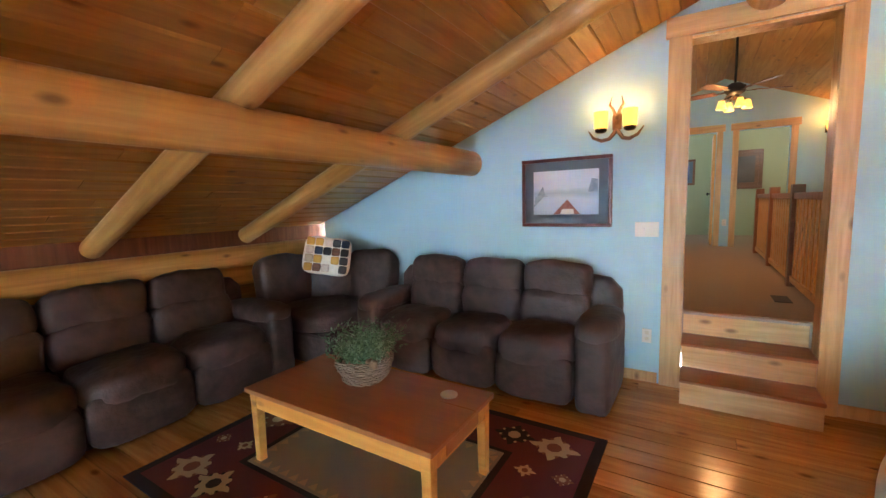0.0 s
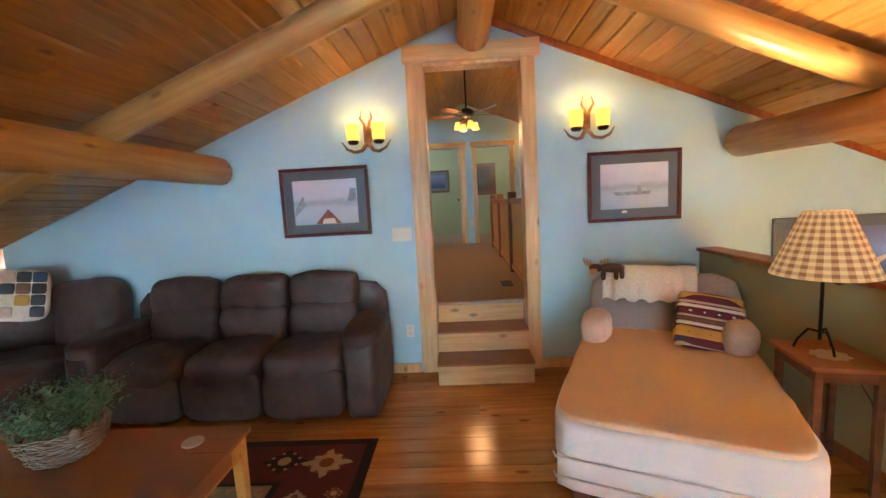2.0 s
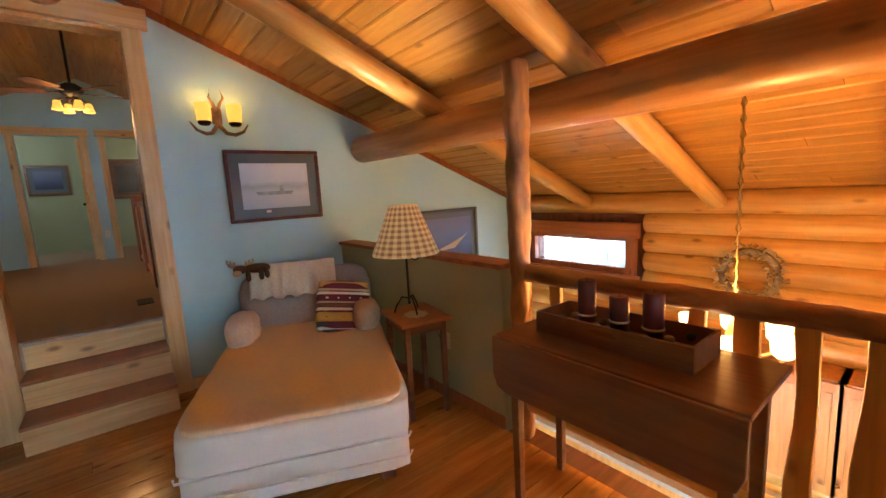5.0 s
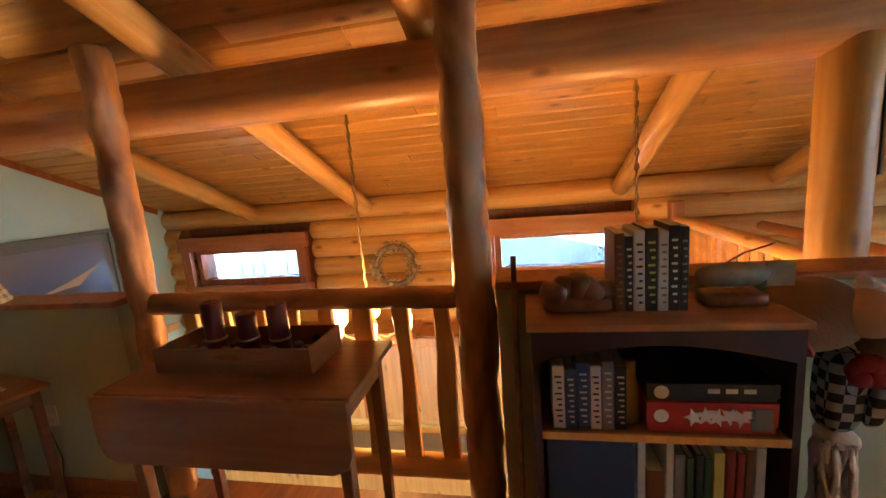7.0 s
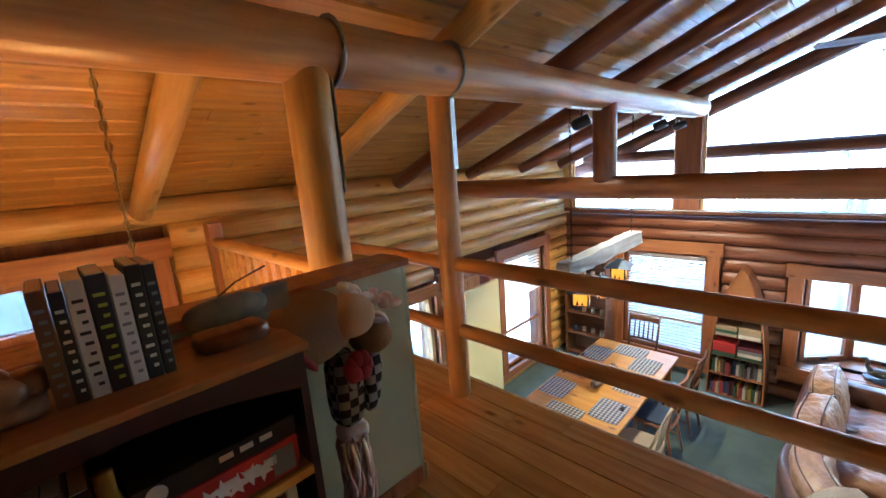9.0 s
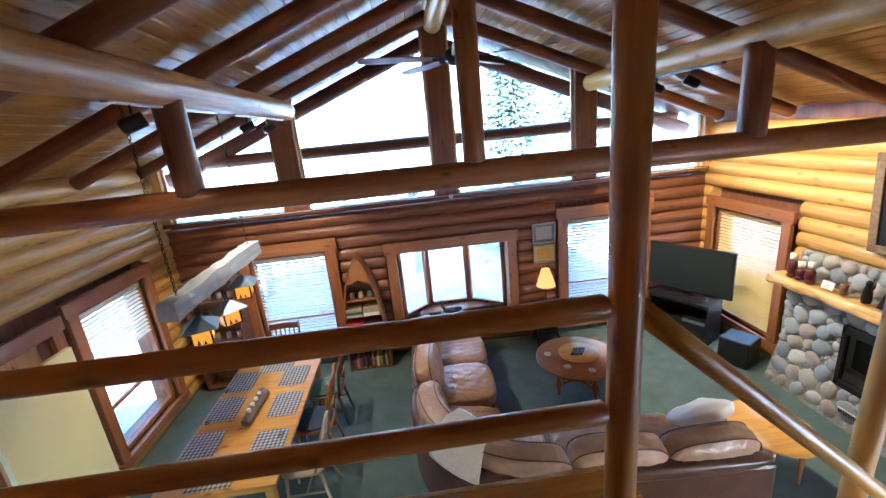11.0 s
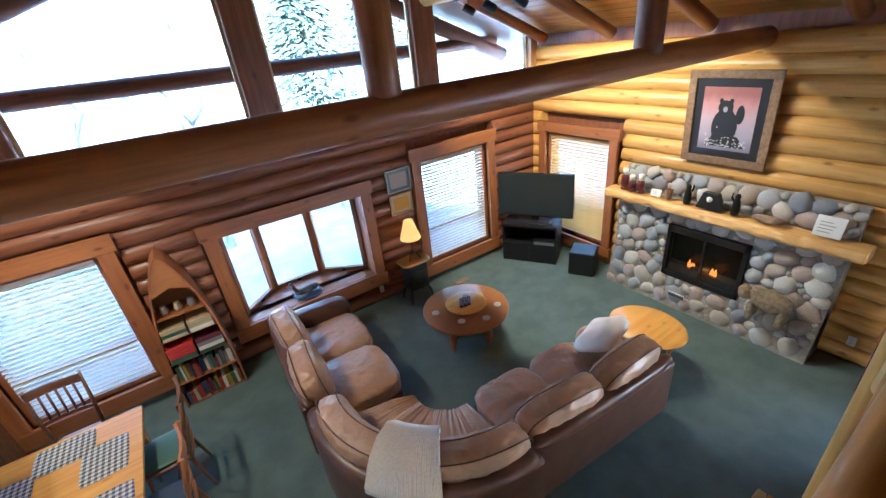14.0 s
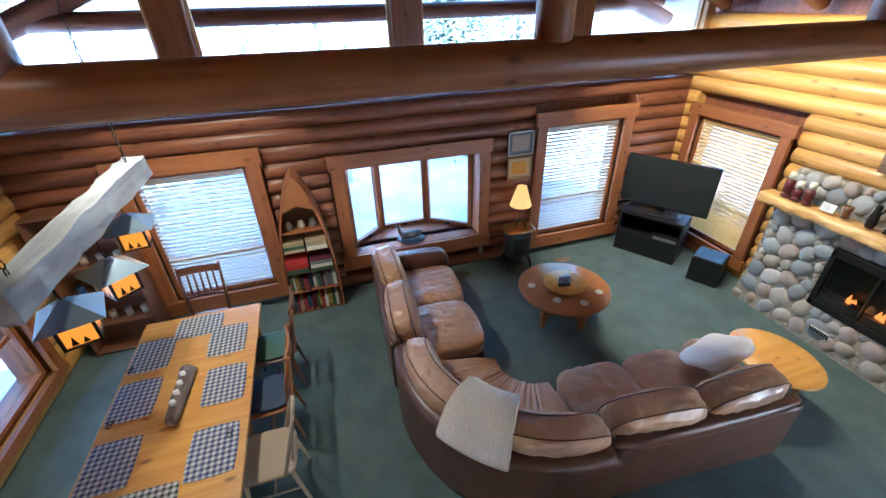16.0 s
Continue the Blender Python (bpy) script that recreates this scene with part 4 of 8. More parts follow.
nt.links.new(mx2.outputs[2], nt.nodes["Principled BSDF"].inputs["Base Color"])
MORTAR = mat("mortar", (0.36, 0.33, 0.28), 0.95, rgb2=(0.27, 0.24, 0.20), scale=20, bump=0.01)

FX, FY0, FY1 = XL + 0.26, -5.42, -2.98     # the stone front's plane and ends


def fireplace():
    f = empty("fireplace", (FX, (FY0 + FY1) / 2, ZM), 0, "river-stone fireplace with a black glass-doored insert and a fire burning", "fireplace")
    hw = (FY1 - FY0) / 2
    cy = (FY0 + FY1) / 2
    hole = (-4.67 - cy, -3.75 - cy, 0.39, 1.11)
    bm = bmesh.new()
    for a, b, c, d in ((-hw, hole[0], 0, 1.36), (hole[1], hw, 0, 1.36), (hole[0], hole[1], 0, hole[2]), (hole[0], hole[1], hole[3], 1.36)):
        box(-0.24, a, c, -0.03, b, d, bm)
    box(-0.24, -hw, 1.36, -0.15, hw, 1.72, bm)
    part("mortar", bm, MORTAR, f, "grey mortar behind the stones")
    rnd = random.Random(11)
    meshes = []
    for k in range(8):
        b = bmesh.new()
        bmesh.ops.create_icosphere(b, subdivisions=2, radius=1)
        for v in b.verts:
            c = v.co.copy()
            pn = (abs(c.x) ** 2.8 + abs(c.y) ** 2.8 + abs(c.z) ** 2.8) ** (-1 / 2.8)
            v.co = c * pn * (1 + 0.16 * noise.noise(c * 1.4 + Vector((k * 5.3, 0, 0))))
        for fc in b.faces:
            fc.smooth = True
        me = bpy.data.meshes.new("stone")
        b.to_mesh(me)
        b.free()
        me.materials.append(STONE)
        meshes.append(me)
    placed = []

    def fill(rx, y0, y1, z0, z1, avoid, slope, tries=9000, sizes=(0.105, 0.09, 0.075, 0.06, 0.046, 0.034)):
        mine = []
        for s in sizes:
            for _ in range(tries // len(sizes)):
                r = s * rnd.uniform(0.85, 1.1)
                y, z = rnd.uniform(y0 + r * 0.8, y1 - r * 0.8), rnd.uniform(z0 + r * 0.75, z1 - r * 0.75)
                if avoid and avoid[0] - r * 0.85 < y < avoid[1] + r * 0.85 and avoid[2] - r * 0.85 < z < avoid[3] + r * 0.85:
                    continue
                if all((y - b) ** 2 + (z - c) ** 2 > ((r + q) * 0.86) ** 2 for b, c, q in mine):
                    mine.append((y, z, r))
        for y, z, r in mine:
            placed.append((rx + slope * max(0, 0.55 - z), y, z, r))
    fill(-0.03, -hw, hw, 0.0, 1.34, hole, 0.22)
    fill(-0.15, -hw, hw, 1.42, 1.74, None, 0, 3500)
    placed.sort(key=lambda p: -p[3])
    rest = bmesh.new()
    for i, (x, y, z, r) in enumerate(placed):
        M = Matrix.Translation((x, y, z)) @ Matrix.Rotation(rnd.uniform(0, 3.14), 4, "X") @ Matrix.Diagonal((min(r * 0.75, 0.06), r * rnd.uniform(0.98, 1.16), r * rnd.uniform(0.82, 0.98), 1))
        if i < 300:
            ob = new("stone", meshes[i % 8])
            ob.parent = f
            ob.matrix_basis = M
        else:
            t = bmesh.new()
            t.from_mesh(meshes[i % 8])
            bmesh.ops.transform(t, matrix=M, verts=t.verts)
            tm = bpy.data.meshes.new("t")
            t.to_mesh(tm)
            t.free()
            rest.from_mesh(tm)
            bpy.data.meshes.remove(tm)
    tagged(part("small_stones", rest, STONE, f), kind="stuff")
    # base apron of the battered foot
    bm = prism([(-0.2, 0), (0.12, 0), (-0.03, 0.55), (-0.2, 0.55)], -hw, hw)
    for v in bm.verts:
        v.co = Vector((v.co.x, v.co.z, v.co.y))
    bmesh.ops.recalc_face_normals(bm, faces=bm.faces)
    part("foot", bm, MORTAR, f)
    # insert
    ins = part("insert", box(-0.2, hole[0], hole[2], -0.17, hole[1], hole[3]), IRON, f, "black fireplace insert")
    for a, b, c, d in ((hole[0], hole[1], hole[3] - 0.09, hole[3]), (hole[0], hole[1], hole[2], hole[2] + 0.08), (hole[0], hole[0] + 0.05, hole[2], hole[3]), (hole[1] - 0.05, hole[1], hole[2], hole[3]), ((hole[0] + hole[1]) / 2 - 0.012, (hole[0] + hole[1]) / 2 + 0.012, hole[2], hole[3])):
        part("frame", box(-0.03, a, c, 0.03, b, d), IRON, ins, bevel=0.006)
    g = part("door_glass", box(0.0, hole[0] + 0.05, hole[2] + 0.08, 0.004, hole[1] - 0.05, hole[3] - 0.09), SMOKED, ins, "smoked glass of the fire doors")
    part("inner_box", box(-0.19, hole[0] + 0.05, hole[2] + 0.06, -0.168, hole[1] - 0.05, hole[3] - 0.08), BLACK, ins)
    for y in (-0.16, 0.10):
        fl = bmesh.new()
        for k in range(5):
            hgt, yy = rnd.uniform(0.05, 0.13), y + rnd.uniform(-0.05, 0.06)
            v = [(yy - 0.022, 0), (yy + 0.022, 0), (yy + 0.018, hgt * 0.4), (yy + 0.004, hgt), (yy - 0.014, hgt * 0.5)]
            prism([(a, b) for a, b in v], -0.004, 0.004, fl, m=T(-0.06 - k * 0.008, 0, hole[2] + 0.17, 90, 0, 90))
        part("flame", fl, FLAME, ins, "orange gas flame")
    for y in (-0.2, 0.0, 0.17):
        part("fire_log", log_mesh(0.25, 0.035, seg=10), BARK, ins).matrix_basis = T(-0.1, y - 0.08, hole[2] + 0.13, 80, 0, 8)
    # mantel
    bm = log_mesh(2.72, 0.095, 0.10, seg=24, rings=90, wobble=0.12, rough=0.22)
    for v in bm.verts:
        v.co.x = max(-0.055, min(0.06, v.co.x))
    bmesh.ops.rotate(bm, cent=(0, 0, 0), matrix=Matrix.Rotation(radians(-90), 3, "X") @ Matrix.Rotation(0, 3, "Z"), verts=bm.verts)
    for v in bm.verts:
        x, y, z = v.co
        v.co = Vector((z * 1.25 + 0.0, y, x))
    m = tagged(link("mantel", bm, PINEM), "knotty golden split-log mantel shelf on the stone fireplace", "shelf")
    m.location = (FX + 0.02, cy - 1.36, ZM + 1.36)
    return f


FLAME = mat("flame", (0.6, 0.2, 0.05), 0.5, emit=(1.0, 0.27, 0.04), strength=0.20)
SMOKED = mat("smoked_glass", (0.42, 0.42, 0.42), 0.03)
SMOKED.node_tree.nodes["Principled BSDF"].inputs["Transmission Weight"].default_value = 1.0
SMOKED.node_tree.nodes["Principled BSDF"].inputs["IOR"].default_value = 1.3
PINEM = wood("mantel_pine", (0.80, 0.50, 0.17), (0.64, 0.33, 0.09), 0.35, axis=1, vary=0.05)
fireplace()

# made-up tree row, added to darken the view through the small east windows
for k in range(6):
    conifer(14.5 + 1.5 * (k % 2), -5.5 + 2.2 * k, -2.8, 7.5 + k % 3, 2.1, 40 + k, 2600)


# ---- the loft's furniture and things ----
LAMPGLOW = mat("lit_glass", (0.50, 0.24, 0.05), 0.5, emit=(1.0, 0.40, 0.055), strength=0.034)
BULB = mat("bulb", (0.8, 0.6, 0.3), 0.4, emit=(1.0, 0.62, 0.25), strength=0.2)
ANTLER = mat("antler", (0.30, 0.19, 0.10), 0.6, rgb2=(0.14, 0.08, 0.04), scale=14)
PAPER = mat("mat_board_grey", (0.13, 0.16, 0.19), 0.8)
MAHOG = mat("frame_mahogany", (0.07, 0.015, 0.012), 0.3, rgb2=(0.10, 0.025, 0.018), scale=20)
RED = mat("red_card", (0.50, 0.035, 0.03), 0.4)
NAVY = mat("navy_cloth", (0.02, 0.04, 0.09), 0.6)
CREAMP = mat("cream_card", (0.70, 0.66, 0.55), 0.6)
YELLOWC = mat("mustard_cloth", (0.55, 0.30, 0.05), 0.85)
MAROON = mat("maroon_cloth", (0.12, 0.02, 0.035), 0.9)
TAN = mat("tan_wool", (0.48, 0.38, 0.26), 0.9)
WOOL = mat("white_wool", (0.84, 0.76, 0.66), 0.95, rgb2=(0.74, 0.66, 0.56), scale=60, bump=0.004)
GREYC = mat("grey_cloth", (0.34, 0.29, 0.27), 0.9, rgb2=(0.38, 0.33, 0.30), scale=50, bump=0.002)
STEEL = mat("galvanised_steel", (0.35, 0.36, 0.36), 0.45, 0.8)
BRASS = mat("brass", (0.45, 0.32, 0.14), 0.35, 0.9)
PLUM = mat("bookcase_plum", (0.035, 0.012, 0.018), 0.4)
GREENP = mat("leaf_green", (0.08, 0.17, 0.09), 0.6, rgb2=(0.15, 0.26, 0.13), scale=20)
TWIG = mat("twig", (0.22, 0.17, 0.12), 0.8, rgb2=(0.32, 0.27, 0.21), scale=30)


def point(name, at, watts, colour=(1.0, 0.66, 0.34), size=0.03):
    lamp = new(name, bpy.data.lights.new(name, "POINT"))
    lamp.location = at
    lamp.data.energy, lamp.data.color, lamp.data.shadow_soft_size = watts * GLOW, colour, size
    return lamp


ns = recliner_sofa((-1.535, 3.12, 0), 0, 3, 2.23, (True, True), "dark brown microfibre reclining sofa against the blue wall")
ns.scale = (1, 0.84, 1)
ws = recliner_sofa((-3.37, 1.12, 0), 90, 3, 2.35, (True, True), "dark brown microfibre reclining sofa under the sloping ceiling")
ws.scale = (1, 0.84, 1)
wd = empty("corner_sofa", (-3.22, 2.92, 0), 0, "dark brown corner wedge seat joining two reclining sofas", "sofa", "dark recliner sofas")
part("base", box(-0.45, -0.5, 0.04, 0.50, 0.42, 0.34), SOFA, wd, bevel=0.03)
part("seat_cushion", soft(0.82, 0.82, 0.24, p=4, lump=0.03, seed=3, m=T(0.05, -0.10, 0.28)), SOFA, wd)
part("back_cushion", soft(0.62, 0.26, 0.58, p=4, lump=0.03, seed=5, m=T(0.22, 0.42, 0.42, -8)), SOFA, wd)
part("back_cushion", soft(0.62, 0.26, 0.58, p=4, lump=0.03, seed=6, m=T(-0.38, -0.2, 0.42, -8, 0, 90)), SOFA, wd)
part("back_cushion", soft(0.55, 0.3, 0.56, p=4, lump=0.03, seed=7, m=T(-0.22, 0.26, 0.40, -8, 0, 45)), SOFA, wd)

ct = four_leg_table("coffee_table", (-1.515, 1.60, 0), 0, 1.29, 0.62, 0.46, 0.028, 0.055, OAK, PINEY, "reddish-brown wooden coffee table standing on the patterned rug", "table", over=0.02)
part("drawer", box(0.588, -0.16, 0.352, 0.625, 0.16, 0.422), OAK, ct, bevel=0.004)
cs = tagged(link("coaster", lathe([(0.045, 0), (0.047, 0.004), (0.045, 0.009)], 24), CREAMP, loc=(-1.07, 1.77, 0.46)), "round cream coaster on the coffee table", "coaster")


def basket_plant(x, y, z):
    e = empty("plant_basket", (x, y, z), 0, "twig basket with green sprigs and pine cones on the table", "plant")
    e.scale = (1.3, 1.3, 1.15)
    rnd = random.Random(6)
    bm = bmesh.new()
    for k in range(26):
        zz = 0.008 + k * 0.0045
        r = 0.085 + 0.04 * math.sin(min(1, zz / 0.12) * 1.5)
        pts = [(r * (1 + 0.07 * math.sin(5 * a + k * 1.9)) * math.cos(a), r * (1 + 0.07 * math.sin(5 * a + k * 1.9)) * math.sin(a), zz + 0.01 * math.sin(4 * a + k * 2.3)) for a in [2 * math.pi * i / 22 + k for i in range(23)]]
        tube(pts, 0.0035, 5, bm)
    part("basket", bm, TWIG, e, "woven grey twig basket")
    part("lining", lathe([(0.07, 0.003), (0.10, 0.08), (0.10, 0.10), (0.0, 0.10)], 16), ANTLER, e)
    bm = bmesh.new()
    for i in range(260):
        a, rr = rnd.uniform(0, 6.28), rnd.uniform(0, 0.10)
        p = Vector((rr * math.cos(a), rr * math.sin(a), 0.10))
        d = Vector((math.cos(a) * (0.25 + rr * 8), math.sin(a) * (0.25 + rr * 8), rnd.uniform(0.9, 2.0))).normalized()
        L = rnd.uniform(0.10, 0.21)
        for j in range(14):
            q = p + d * L * (j + 2) / 15 + Vector((rnd.uniform(-.008, .008),) * 2 + (0,))
            s = rnd.uniform(0.008, 0.017)
            n = Vector((rnd.uniform(-1, 1), rnd.uniform(-1, 1), rnd.uniform(-.3, 1))).normalized()
            t = n.cross(d).normalized() * s * 0.35
            bm.faces.new([bm.verts.new(q), bm.verts.new(q + n * s * 0.6 + t), bm.verts.new(q + n * s * 1.6), bm.verts.new(q + n * s * 0.6 - t)])
    part("foliage", bm, GREENP, e, "feathery green sprigs")
    for i in range(4):
        bm = bmesh.new()
        for k in range(7):
            lathe([(0.004, 0.006 * k), (0.023 - 0.0022 * abs(k - 2.5), 0.006 * k + 0.002), (0.004, 0.006 * k + 0.006)], 8, bm)
        c = part("pine_cone", bm, ANTLER, e)
        c.matrix_basis = T(0.10 - 0.03 * i, -0.06 + 0.02 * i, 0.10, 30 * i, 20, 0)


basket_plant(-1.62, 1.72, 0.46)


def rug():
    e = empty("rug", (-1.53, 1.68, 0.0), 0, "maroon rug with cream medallions and a beige middle panel", "rug")
    bl, mr, cr_, be, br = (mat("rug_black", (0.02, 0.014, 0.016), 0.95, bump=0.002, scale=300), mat("rug_maroon", (0.10, 0.02, 0.028), 0.95, rgb2=(0.13, 0.03, 0.035), scale=200, bump=0.002),
                          mat("rug_cream", (0.45, 0.34, 0.20), 0.95, bump=0.002, scale=300), mat("rug_beige", (0.33, 0.29, 0.21), 0.95, rgb2=(0.29, 0.25, 0.18), scale=250, bump=0.002), mat("rug_brown", (0.20, 0.08, 0.04), 0.95))
    w, d = 2.28, 1.66
    part("border", box(-w / 2, -d / 2, 0.001, w / 2, d / 2, 0.009), bl, e)
    part("field", box(-w / 2 + 0.06, -d / 2 + 0.06, 0.009, w / 2 - 0.06, d / 2 - 0.06, 0.0105), mr, e)
    part("inner_border", box(-w / 2 + 0.46, -d / 2 + 0.40, 0.0105, w / 2 - 0.46, d / 2 - 0.40, 0.0115), bl, e)
    part("panel", box(-w / 2 + 0.50, -d / 2 + 0.43, 0.0115, w / 2 - 0.50, d / 2 - 0.43, 0.0130), be, e, "plain beige middle panel")
    tr = bmesh.new()
    for i in range(16):
        x = -w / 2 + 0.56 + i * 0.077
        for s in (-1, 1):
            y = s * (d / 2 - 0.45)
            prism([(x - 0.03, y), (x + 0.03, y), (x, y - s * 0.05)][::s], 0.0130, 0.0138, tr)
    for i in range(9):
        y = -d / 2 + 0.50 + i * 0.082
        for s in (-1, 1):
            x = s * (w / 2 - 0.52)
            prism([(x, y - 0.03), (x, y + 0.03), (x - s * 0.05, y)][::-s], 0.0130, 0.0138, tr)
    part("triangle_border", tr, cr_, e)

    def medallion(x, y, s, m1, m2):
        bm = bmesh.new()
        pts = []
        for i in range(32):
            a = 2 * math.pi * i / 32
            r = s * (1.0 if i % 4 < 2 else 0.80) * (1 / max(abs(math.cos(a)) + abs(math.sin(a)), 0.9))
            pts.append((x + r * math.cos(a) * 1.15, y + r * math.sin(a)))
        prism(pts, 0.0105, 0.0122, bm)
        part("medallion", bm, m1, e)
        part("medallion_centre", prism([(x + s * 0.34 * math.cos(a), y + s * 0.34 * math.sin(a)) for a in [math.pi / 4 * i for i in range(8)]], 0.0122, 0.0132), m2, e)
        for i in range(8):
            a = math.pi / 4 * i + 0.39
            c = (x + s * 0.66 * math.cos(a) * 1.1, y + s * 0.66 * math.sin(a))
            part("motif", prism([(c[0] - s * .1, c[1]), (c[0], c[1] - s * .1), (c[0] + s * .1, c[1]), (c[0], c[1] + s * .1)], 0.0122, 0.0130), m2, e)
    for sx in (-1, 1):
        for sy in (-1, 1):
            medallion(sx * (w / 2 - 0.26), sy * (d / 2 - 0.24), 0.135, cr_, br)
            medallion(sx * (w / 2 - 0.14), sy * (d / 2 - 0.50), 0.055, br, cr_)
            medallion(sx * (w / 2 - 0.34), sy * (d / 2 - 0.52), 0.055, cr_, br)
        medallion(sx * (w / 2 - 0.25), 0, 0.13, br, cr_)
        medallion(sx * 0.62, d / 2 - 0.22, 0.12, bl, cr_)
        medallion(sx * 0.62, -d / 2 + 0.22, 0.12, cr_, bl)
        medallion(sx * 0.24, d / 2 - 0.22, 0.12, cr_, br)
        medallion(sx * 0.24, -d / 2 + 0.22, 0.12, br, cr_)


rug()

# the patchwork throw over the corner seat
tp = empty("patchwork_throw", (-3.34, 3.00, 0.76), 38, "patchwork throw in white, black and orange over the corner seat", "blanket")
part("cloth", soft(0.46, 0.09, 0.36, p=6, lump=0.02, seed=2, m=T(0, 0, 0, -12)), WOOL, tp)
tp.scale = (1.05, 1.1, 1.1)
tp.rotation_euler[1] = radians(9)
rndp = random.Random(12)
for i in range(5):
    for j in range(4):
        if (i + j) % 2 == 0 or rndp.random() < 0.6:
            m = rndp.choice((BLACK, BLACK, DARKW, YELLOWC, TAN, CREAM, NAVY))
            part("patch", soft(0.082, 0.012, 0.078, p=8, n=2, m=T(-0.17 + i * 0.086, -0.056 + 0.012, 0.02, -12) @ T(0, 0, 0.01 + j * 0.083)), m, tp)

LAKE, LAKE2, NIGHT, BROWNP = image_mat("print_lake", "lake"), image_mat("print_lake_b", "lake"), image_mat("print_night", "night"), image_mat("print_brown", "brown")
canoe = prism([(-0.14, -0.17), (0.15, -0.17), (0.03, -0.04), (0.0, -0.02)], 0, 0.002)
bmesh.ops.transform(canoe, matrix=T(0.03, -0.017, 0.0, 90), verts=canoe.verts)
bmesh.ops.scale(canoe, vec=(0.85, 1, 0.85), verts=canoe.verts)
red = mat("print_red", (0.30, 0.13, 0.09), 0.5, rgb2=(0.20, 0.07, 0.05), scale=30)
dk = mat("print_dark", (0.22, 0.28, 0.34), 0.5, rgb2=(0.38, 0.44, 0.50), scale=22)


def shape(pts, y=-0.0175):
    bm = prism(pts, 0, 0.0015)
    bmesh.ops.transform(bm, matrix=T(0, y, 0, 90), verts=bm.verts)
    return bm


framed_picture((-0.935, YB - 0.001, 1.545), 0, 0.76, 0.585, 0.03, MAHOG, PAPER, LAKE, 0.105,
               "mahogany-framed lake print with a red canoe on the blue wall", tilt=0,
               extra=(("print_canoe", shape([(-0.10, -0.185), (0.13, -0.185), (0.02, -0.06)]), red), ("print_trees", shape([(-0.27, -0.12), (-0.24, -0.02), (-0.19, 0.06), (-0.17, -0.02), (-0.14, -0.03), (-0.26, -0.03)]), dk),
                      ("print_canoe_inside", shape([(-0.04, -0.183), (0.08, -0.183), (0.07, -0.14), (-0.02, -0.14)], -0.019), CREAMP), ("print_trees", shape([(0.19, 0.0), (0.27, 0.0), (0.27, 0.10), (0.22, 0.11)]), dk)))
framed_picture((1.655, YB - 0.001, 1.54), 0, 0.76, 0.58, 0.03, MAHOG, PAPER, LAKE2, 0.105,
               "mahogany-framed misty lake print with a boat on the wall",
               extra=(("print_boat", shape([(-0.15, -0.075), (0.12, -0.075), (0.14, -0.045), (-0.17, -0.045)]), dk), ("print_figurehead", shape([(0.02, -0.045), (0.06, -0.045), (0.05, 0.0), (0.03, 0.0)]), dk),
                      ("print_note", shape([(-0.10, -0.22), (-0.06, -0.22), (-0.06, -0.20), (-0.10, -0.20)], -0.0135), CREAMP)))
framed_picture((3.37, YB - 0.001, 0.86), 0, 1.18, 0.70, 0.035, PAPER, PAPER, NIGHT, 0.10,
               "large dark-framed print of a glowing canoe on night water",
               extra=(("print_canoe", shape([(-0.1, -0.12), (0.22, -0.10), (0.46, 0.08), (0.40, 0.04), (0.18, -0.04)]), TAN),))


def sconce(x, lab):
    e = empty("wall_sconce", (x, YB - 0.001, 2.08), 0, lab, "wall lamp", "antler wall sconces")
    part("backplate", box(-0.035, -0.02, -0.06, 0.035, 0, 0.06), ANTLER, e, bevel=0.008)
    for s in (-1, 1):
        part("antler_arm", tube([(0, -0.02, -0.06), (s * 0.05, -0.05, -0.13), (s * 0.10, -0.09, -0.145), (s * 0.16, -0.10, -0.12), (s * 0.20, -0.09, -0.06)], [0.017, 0.015, 0.014, 0.011, 0.004], 8), ANTLER, e)
        part("antler_tine", tube([(0, -0.02, 0.02), (s * 0.025, -0.04, 0.09), (s * 0.05, -0.05, 0.13), (s * 0.035, -0.04, 0.19)], [0.015, 0.012, 0.009, 0.003], 8), ANTLER, e)
        part("cup", lathe([(0.0, 0), (0.03, 0.0), (0.045, 0.015), (0.045, 0.03), (0.0, 0.03)], 16, m=T(s * 0.105, -0.10, -0.085)), IRON, e)
        part("shade", lathe([(0.044, 0), (0.05, 0.01), (0.054, 0.13), (0.050, 0.13), (0.046, 0.012), (0.0, 0.006)], 20, m=T(s * 0.105, -0.10, -0.055)), LAMPGLOW, e, "glowing amber glass cup")
        point("sconce_light", (x + s * 0.105, YB - 0.121, 2.18), 0.38, (1.0, 0.50, 0.12), 0.05)


sconce(-0.53, "antler wall sconce with two glowing amber glasses on blue wall")
sconce(1.27, "antler wall sconce with two glowing amber glasses on blue wall")
for x, z, w in ((-0.30, 1.235, 0.17), ):
    sp = tagged(link("switch_plate", box(x - w / 2, YB - 0.008, z - 0.058, x + w / 2, YB - 0.001, z + 0.058), WHITE, bevel=0.003), "white four-gang light switch plate by the doorway", "switch")
    for k in range(4):
        part("toggle", box(x - 0.062 + k * 0.041 - 0.005, YB - 0.018, z - 0.01, x - 0.062 + k * 0.041 + 0.005, YB - 0.008, z + 0.012), WHITE, sp)


def outlet(m, lab):
    o = tagged(link("outlet", box(-0.035, -0.006, -0.057, 0.035, -0.0005, 0.057), WHITE, bevel=0.003), lab, "outlet", "wall outlets")
    o.matrix_basis = m
    for dz in (-0.024, 0.024):
        part("socket", box(-0.014, -0.009, dz - 0.013, 0.014, -0.006, dz + 0.013), CREAMP, o)
    return o


